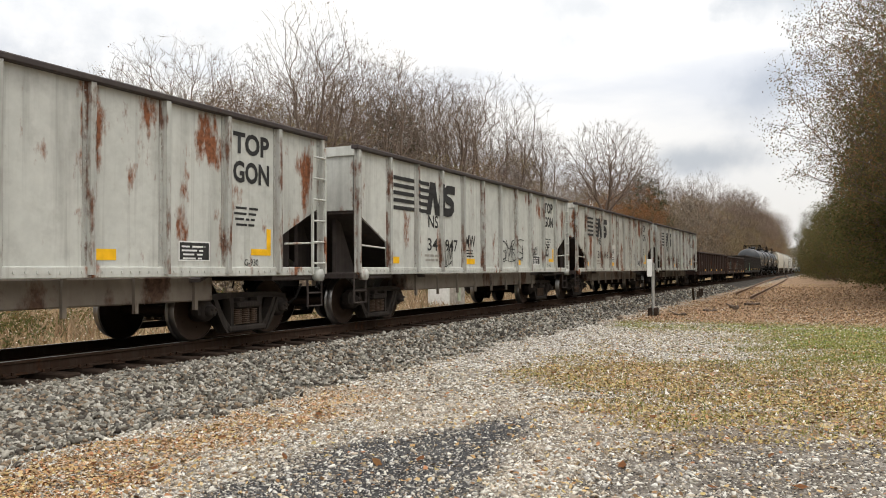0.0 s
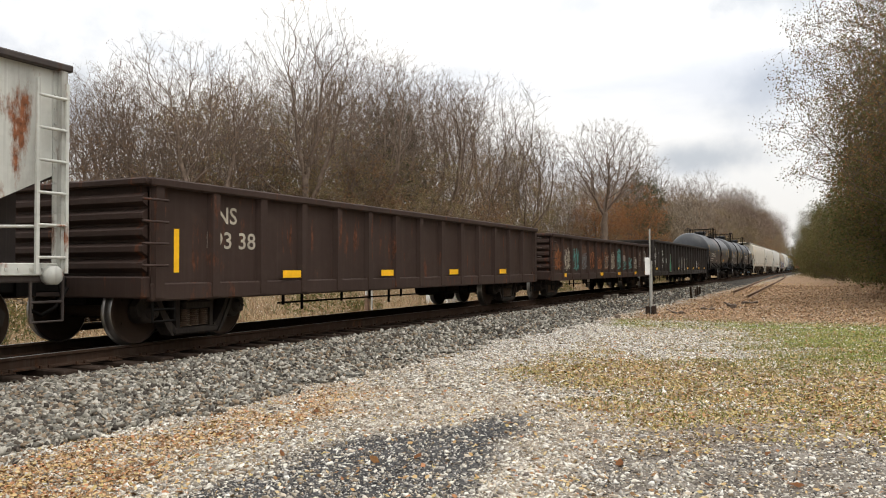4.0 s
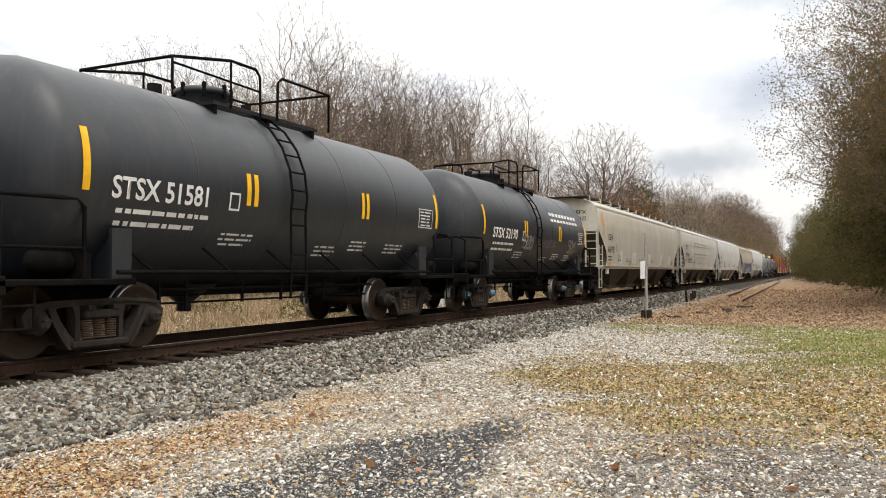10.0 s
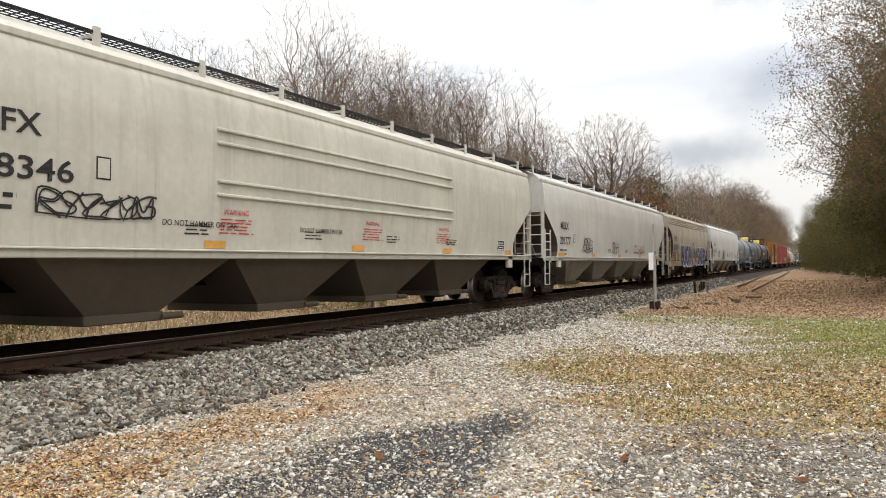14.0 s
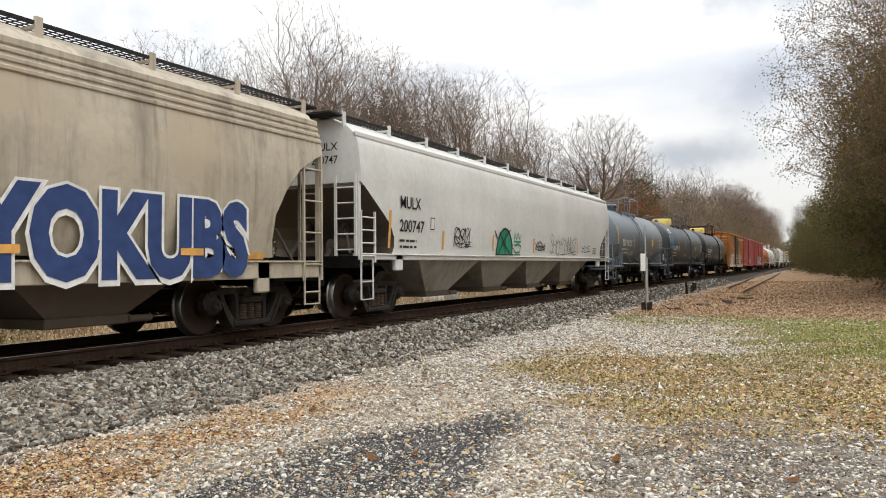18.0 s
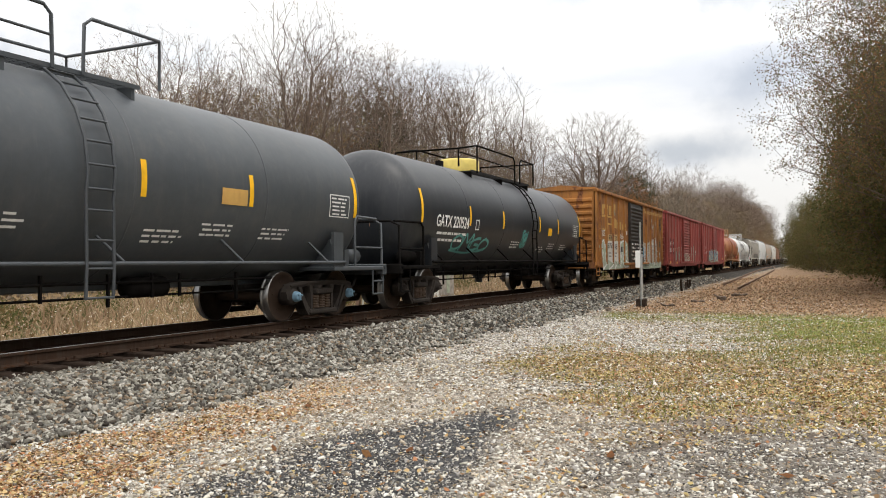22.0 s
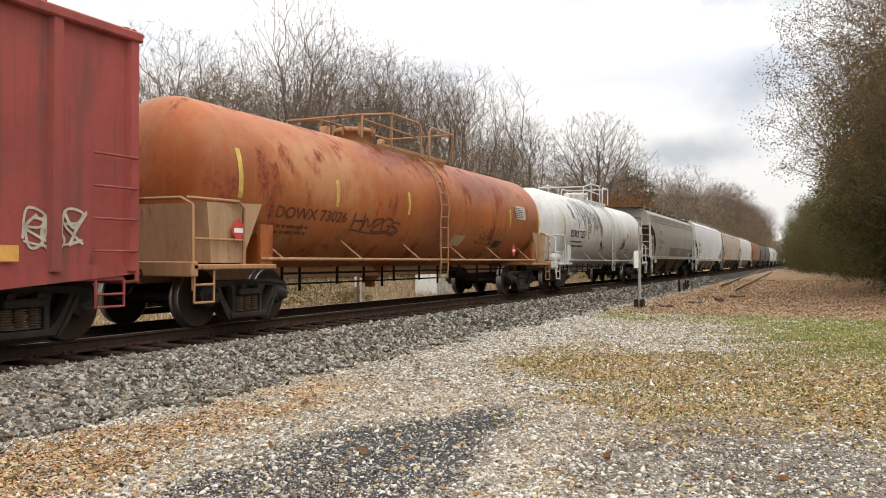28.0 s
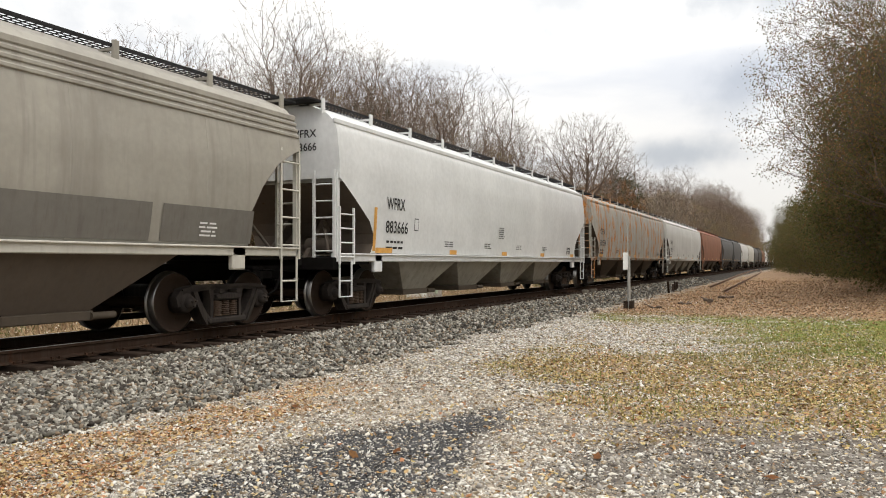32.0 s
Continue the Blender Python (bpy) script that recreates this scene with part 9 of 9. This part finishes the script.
def loose_siding():
    """Two old rails that lie curved on the ground, leading off the main track."""
    prof = [(-0.06, 0.0), (0.06, 0.0), (0.06, 0.02), (0.012, 0.035), (0.012, 0.1), (0.034, 0.105), (0.034, 0.14), (-0.034, 0.14), (-0.034, 0.105), (-0.012, 0.1), (-0.012, 0.035), (-0.06, 0.02)]
    for pts in ([(52, 5.1), (66, 5.5), (84, 6.15), (105, 6.7), (135, 7.1), (160, 7.2)], [(44.5, 3.65), (58, 3.9), (75, 4.25), (100, 4.75), (125, 5.3), (150, 6.2), (165, 7.1)]):
        s = Shape()
        path = []
        for a, b in zip(pts, pts[1:]):
            for k in range(4):
                path.append((a[0] + (b[0] - a[0]) * k / 4, a[1] + (b[1] - a[1]) * k / 4))
        path.append(pts[-1])
        n = len(prof)
        v = []
        for x, y in path:
            z = float(ground_z(x, y)) + 0.0
            v += [(x, y + 1.3 * p, z + 1.2 * q) for p, q in prof]
        s.add(v, [(i * n + k, i * n + (k + 1) % n, i * n + n + (k + 1) % n, i * n + n + k) for i in range(len(path) - 1) for k in range(n)])
        tagged(part("old_rail", s, M["rail_old"]), "old rusty rail lying curved on the gravel", "rail", "abandoned siding")


M["rail_old"] = plain("dull_rusty_rail", (0.2, 0.13, 0.09), 0.85, 0.3, 4)
loose_siding()


def lying_timber(x, y, length, turn, r, label, lift=0.0, tilt=0.0):
    s = Shape()
    pts = [(length * (k / 4 - 0.5), 0.08 * math.sin(k * 1.7 + x), 0.03 * math.sin(k * 2.3)) for k in range(5)]
    s.tube(pts, r, 7, r * 0.6)
    s.tube([pts[2], (pts[2][0] + 0.3, 0.25, 0.12)], r * 0.5, 5, r * 0.25)
    ob = part("branch", s, M["bark_dark"])
    ob.matrix_world = pose(x, y, float(ground_z(x, y)) + r * 0.7 + lift, 0, tilt, turn)
    tagged(ob, label, "branch", "debris by the siding")


lying_timber(33.8, 3.4, 1.9, 12, 0.1, "dark fallen branch among leaves")
lying_timber(37.5, 3.0, 1.1, -30, 0.07, "dark fallen branch among leaves")
lying_timber(28.3, 4.6, 0.7, 40, 0.06, "short dark broken branch")
lying_timber(31.5, 4.0, 0.5, -60, 0.06, "short dark broken branch")
lying_timber(25.6, 6.0, 0.8, 10, 0.05, "short dark broken branch")


def stub(x, y, h, lean):
    s = Shape().cbox(-0.06, 0.06, -0.05, 0.05, -0.1, h, 0.012)
    ob = part("stake", s, M["tie"])
    ob.matrix_world = pose(x, y, float(ground_z(x, y)), 0, lean, 0)
    tagged(ob, "short dark leaning timber stake in the ballast", "stake", "stakes by the siding")


stub(43.2, 6.3, 0.75, -32)
stub(44.6, 6.3, 0.45, 22)
stub(46.2, 6.4, 0.55, -20)
stub(47.4, 6.45, 0.5, -8)


def rail_box(x):
    s = Shape().cbox(-0.16, 0.16, -0.13, 0.13, 0.0, 0.15, 0.02).tube([(0.16, 0, 0.08), (0.5, 0.2, 0.06)], 0.03, 6)
    ob = part("track_box", s, M["gon_sill"])
    ob.matrix_world = Matrix.Translation((x, YN - 0.62, -0.23))
    tagged(ob, "small rusty steel box beside the rail", "box", "track boxes")


rail_box(32.9)
rail_box(34.3)


def crossing_post(x, y):
    g = float(ground_z(x, y))
    post = empty("warning_post", "rust-red post with white plates beyond the track", "post", Matrix.Translation((x, y, g)))
    part("stem", Shape().cbox(-0.06, 0.06, -0.06, 0.06, -0.1, 1.5, 0.01), M["rail_old"], post)
    part("plate", Shape().box(-0.22, -0.14, -0.1, -0.07, 0.85, 1.35), M["white"], post, "narrow white plate")
    part("plate", Shape().box(0.1, 0.16, -0.1, -0.07, 0.2, 1.3), M["white"], post, "narrow white plate")


crossing_post(20.9, 12.5)


def hut():
    """Small whitewashed block hut with a grey front, seen under the cars."""
    x, y = 34.9, 16.55
    g = float(ground_z(x, y)) - 0.3
    h = empty("block_hut", "small whitewashed block hut with patchy paint and a grey front", "hut", Matrix.Translation((x, y, g)))
    part("wall", Shape().box(-0.9, -0.8, -0.55, 0.55, 0, 2.0).box(0.8, 0.9, -0.45, 0.45, 0, 2.0).box(-0.8, 0.9, 0.45, 0.55, 0, 2.0), M["whitewash"], h, "patchy whitewashed block wall")
    part("front_wall", Shape().box(-0.8, 0.9, -0.55, -0.45, 0, 2.0), M["concrete"], h, "bare grey block wall")
    part("roof", Shape().prism([(-0.65, 2.0), (0.65, 2.0), (0.65, 2.1), (0, 2.25), (-0.65, 2.1)], -1.0, 1.0, "x"), M["steel"], h, "low dark pitched roof")
    part("hatch", Shape().cbox(0.05, 0.35, -0.59, -0.54, 0.5, 1.5, 0.01), M["mint"], h, "narrow pale green hatch")


M["whitewash"] = paint("whitewash", (0.66, 0.66, 0.63), 0.1, 0.7, (0.3, 0.28, 0.24), 0.9, (0.3, 0.29, 0.26), streak=1.2)
hut()



# ---- leaves that drift down on the wind ----
DRIFTING = []
LEAF_A, LEAF_B = Vector((8.89, 1.43, 3.65)), Vector((8.55, 2.82, 2.72))


def drifting_leaf(size, mat, seed):
    rng = random.Random(seed)
    s = Shape().add([(-size, 0, 0), (-0.3 * size, 0.4 * size, 0.12 * size), (0.5 * size, 0.35 * size, 0.1 * size), (size, 0, 0.25 * size), (0.5 * size, -0.35 * size, 0.05 * size), (-0.3 * size, -0.4 * size, 0.15 * size)], [(0, 5, 1), (1, 5, 4, 2), (2, 4, 3)])
    s.add([(size * a, b * size, c * size - 0.003) for a, b, c in ((-1.0, 0, 0), (-0.3, 0.4, 0.12), (0.5, 0.35, 0.1), (1.0, 0, 0.25), (0.5, -0.35, 0.05), (-0.3, -0.4, 0.15))], [(1, 5, 0), (2, 4, 5, 1), (3, 4, 2)])
    ob = part("drifting_leaf", s, M[mat])
    tagged(ob, "dry brown leaf tumbling through the air", "leaf", "leaves on the wind")
    return ob, rng


def scatter_leaves():
    ob, rng = drifting_leaf(0.04, "leaf_dry", 1)
    DRIFTING.append((ob, LEAF_A, LEAF_B, 19.2, rng))


M["leaf_dry"] = plain("dry_leaf", (0.16, 0.085, 0.05), 0.8, 0.3, 20, 0, 0)
scatter_leaves()


# ---- the train rolls past ----
def gone(t):
    """Metres that the train has rolled since the start."""
    return 12.3415 * t + 0.001847 * t * t


def motions():
    for car in CARS:
        x, y, z = car.location
        walk(car, [(t, pose(x - gone(t), y, z)) for t in range(0, 33, 4)])
    # every leading axle turns alike, and every trailing one: two rolling paths serve them all
    rolled = {}
    for k, w in WHEELSETS:
        if k not in rolled:
            x, y, z = w.location
            walk(w, [(j / 20, pose(x, y, z, 0, -math.degrees(gone(j / 20) / 0.457))) for j in range(641)])
            rolled[k] = w.animation_data
        else:
            keys = w.animation_data_create()
            w.rotation_mode = "QUATERNION"
            keys.action, keys.action_slot = rolled[k].action, rolled[k].action_slot
    for ob, a, b, t0, rng in DRIFTING:
        step = (b - a) / 1.2
        floor = float(ground_z(a.x, a.y)) + 0.05
        first = max(0.0, t0 - (9.0 - a.z) / -step.z)
        last = min(32.0, t0 + (a.z - floor) / -step.z)
        ax, ay, rows, n = rng.uniform(60, 110), rng.uniform(40, 90), [], max(4, int((last - first) / 0.4))
        for k in range(n + 1):
            t = first + (last - first) * k / n
            p = a + step * (t - t0)
            sway = 0.05 * math.sin(3.1 * t + ax)
            rows.append((t, pose(p.x, p.y + sway, p.z, ax * 0.4 * (t - first), ay * 0.4 * (t - first), 30)))
        if first > 0.05:
            twig = pose(33.0, -2.5, 9.0, 0, 0, 30)
            rows = [(0.0, twig), (max(0.1, first - 6.0), twig)] + rows
        if last < 31.95:
            rows.append((32.0, rows[-1][1]))
        walk(ob, rows)


motions()
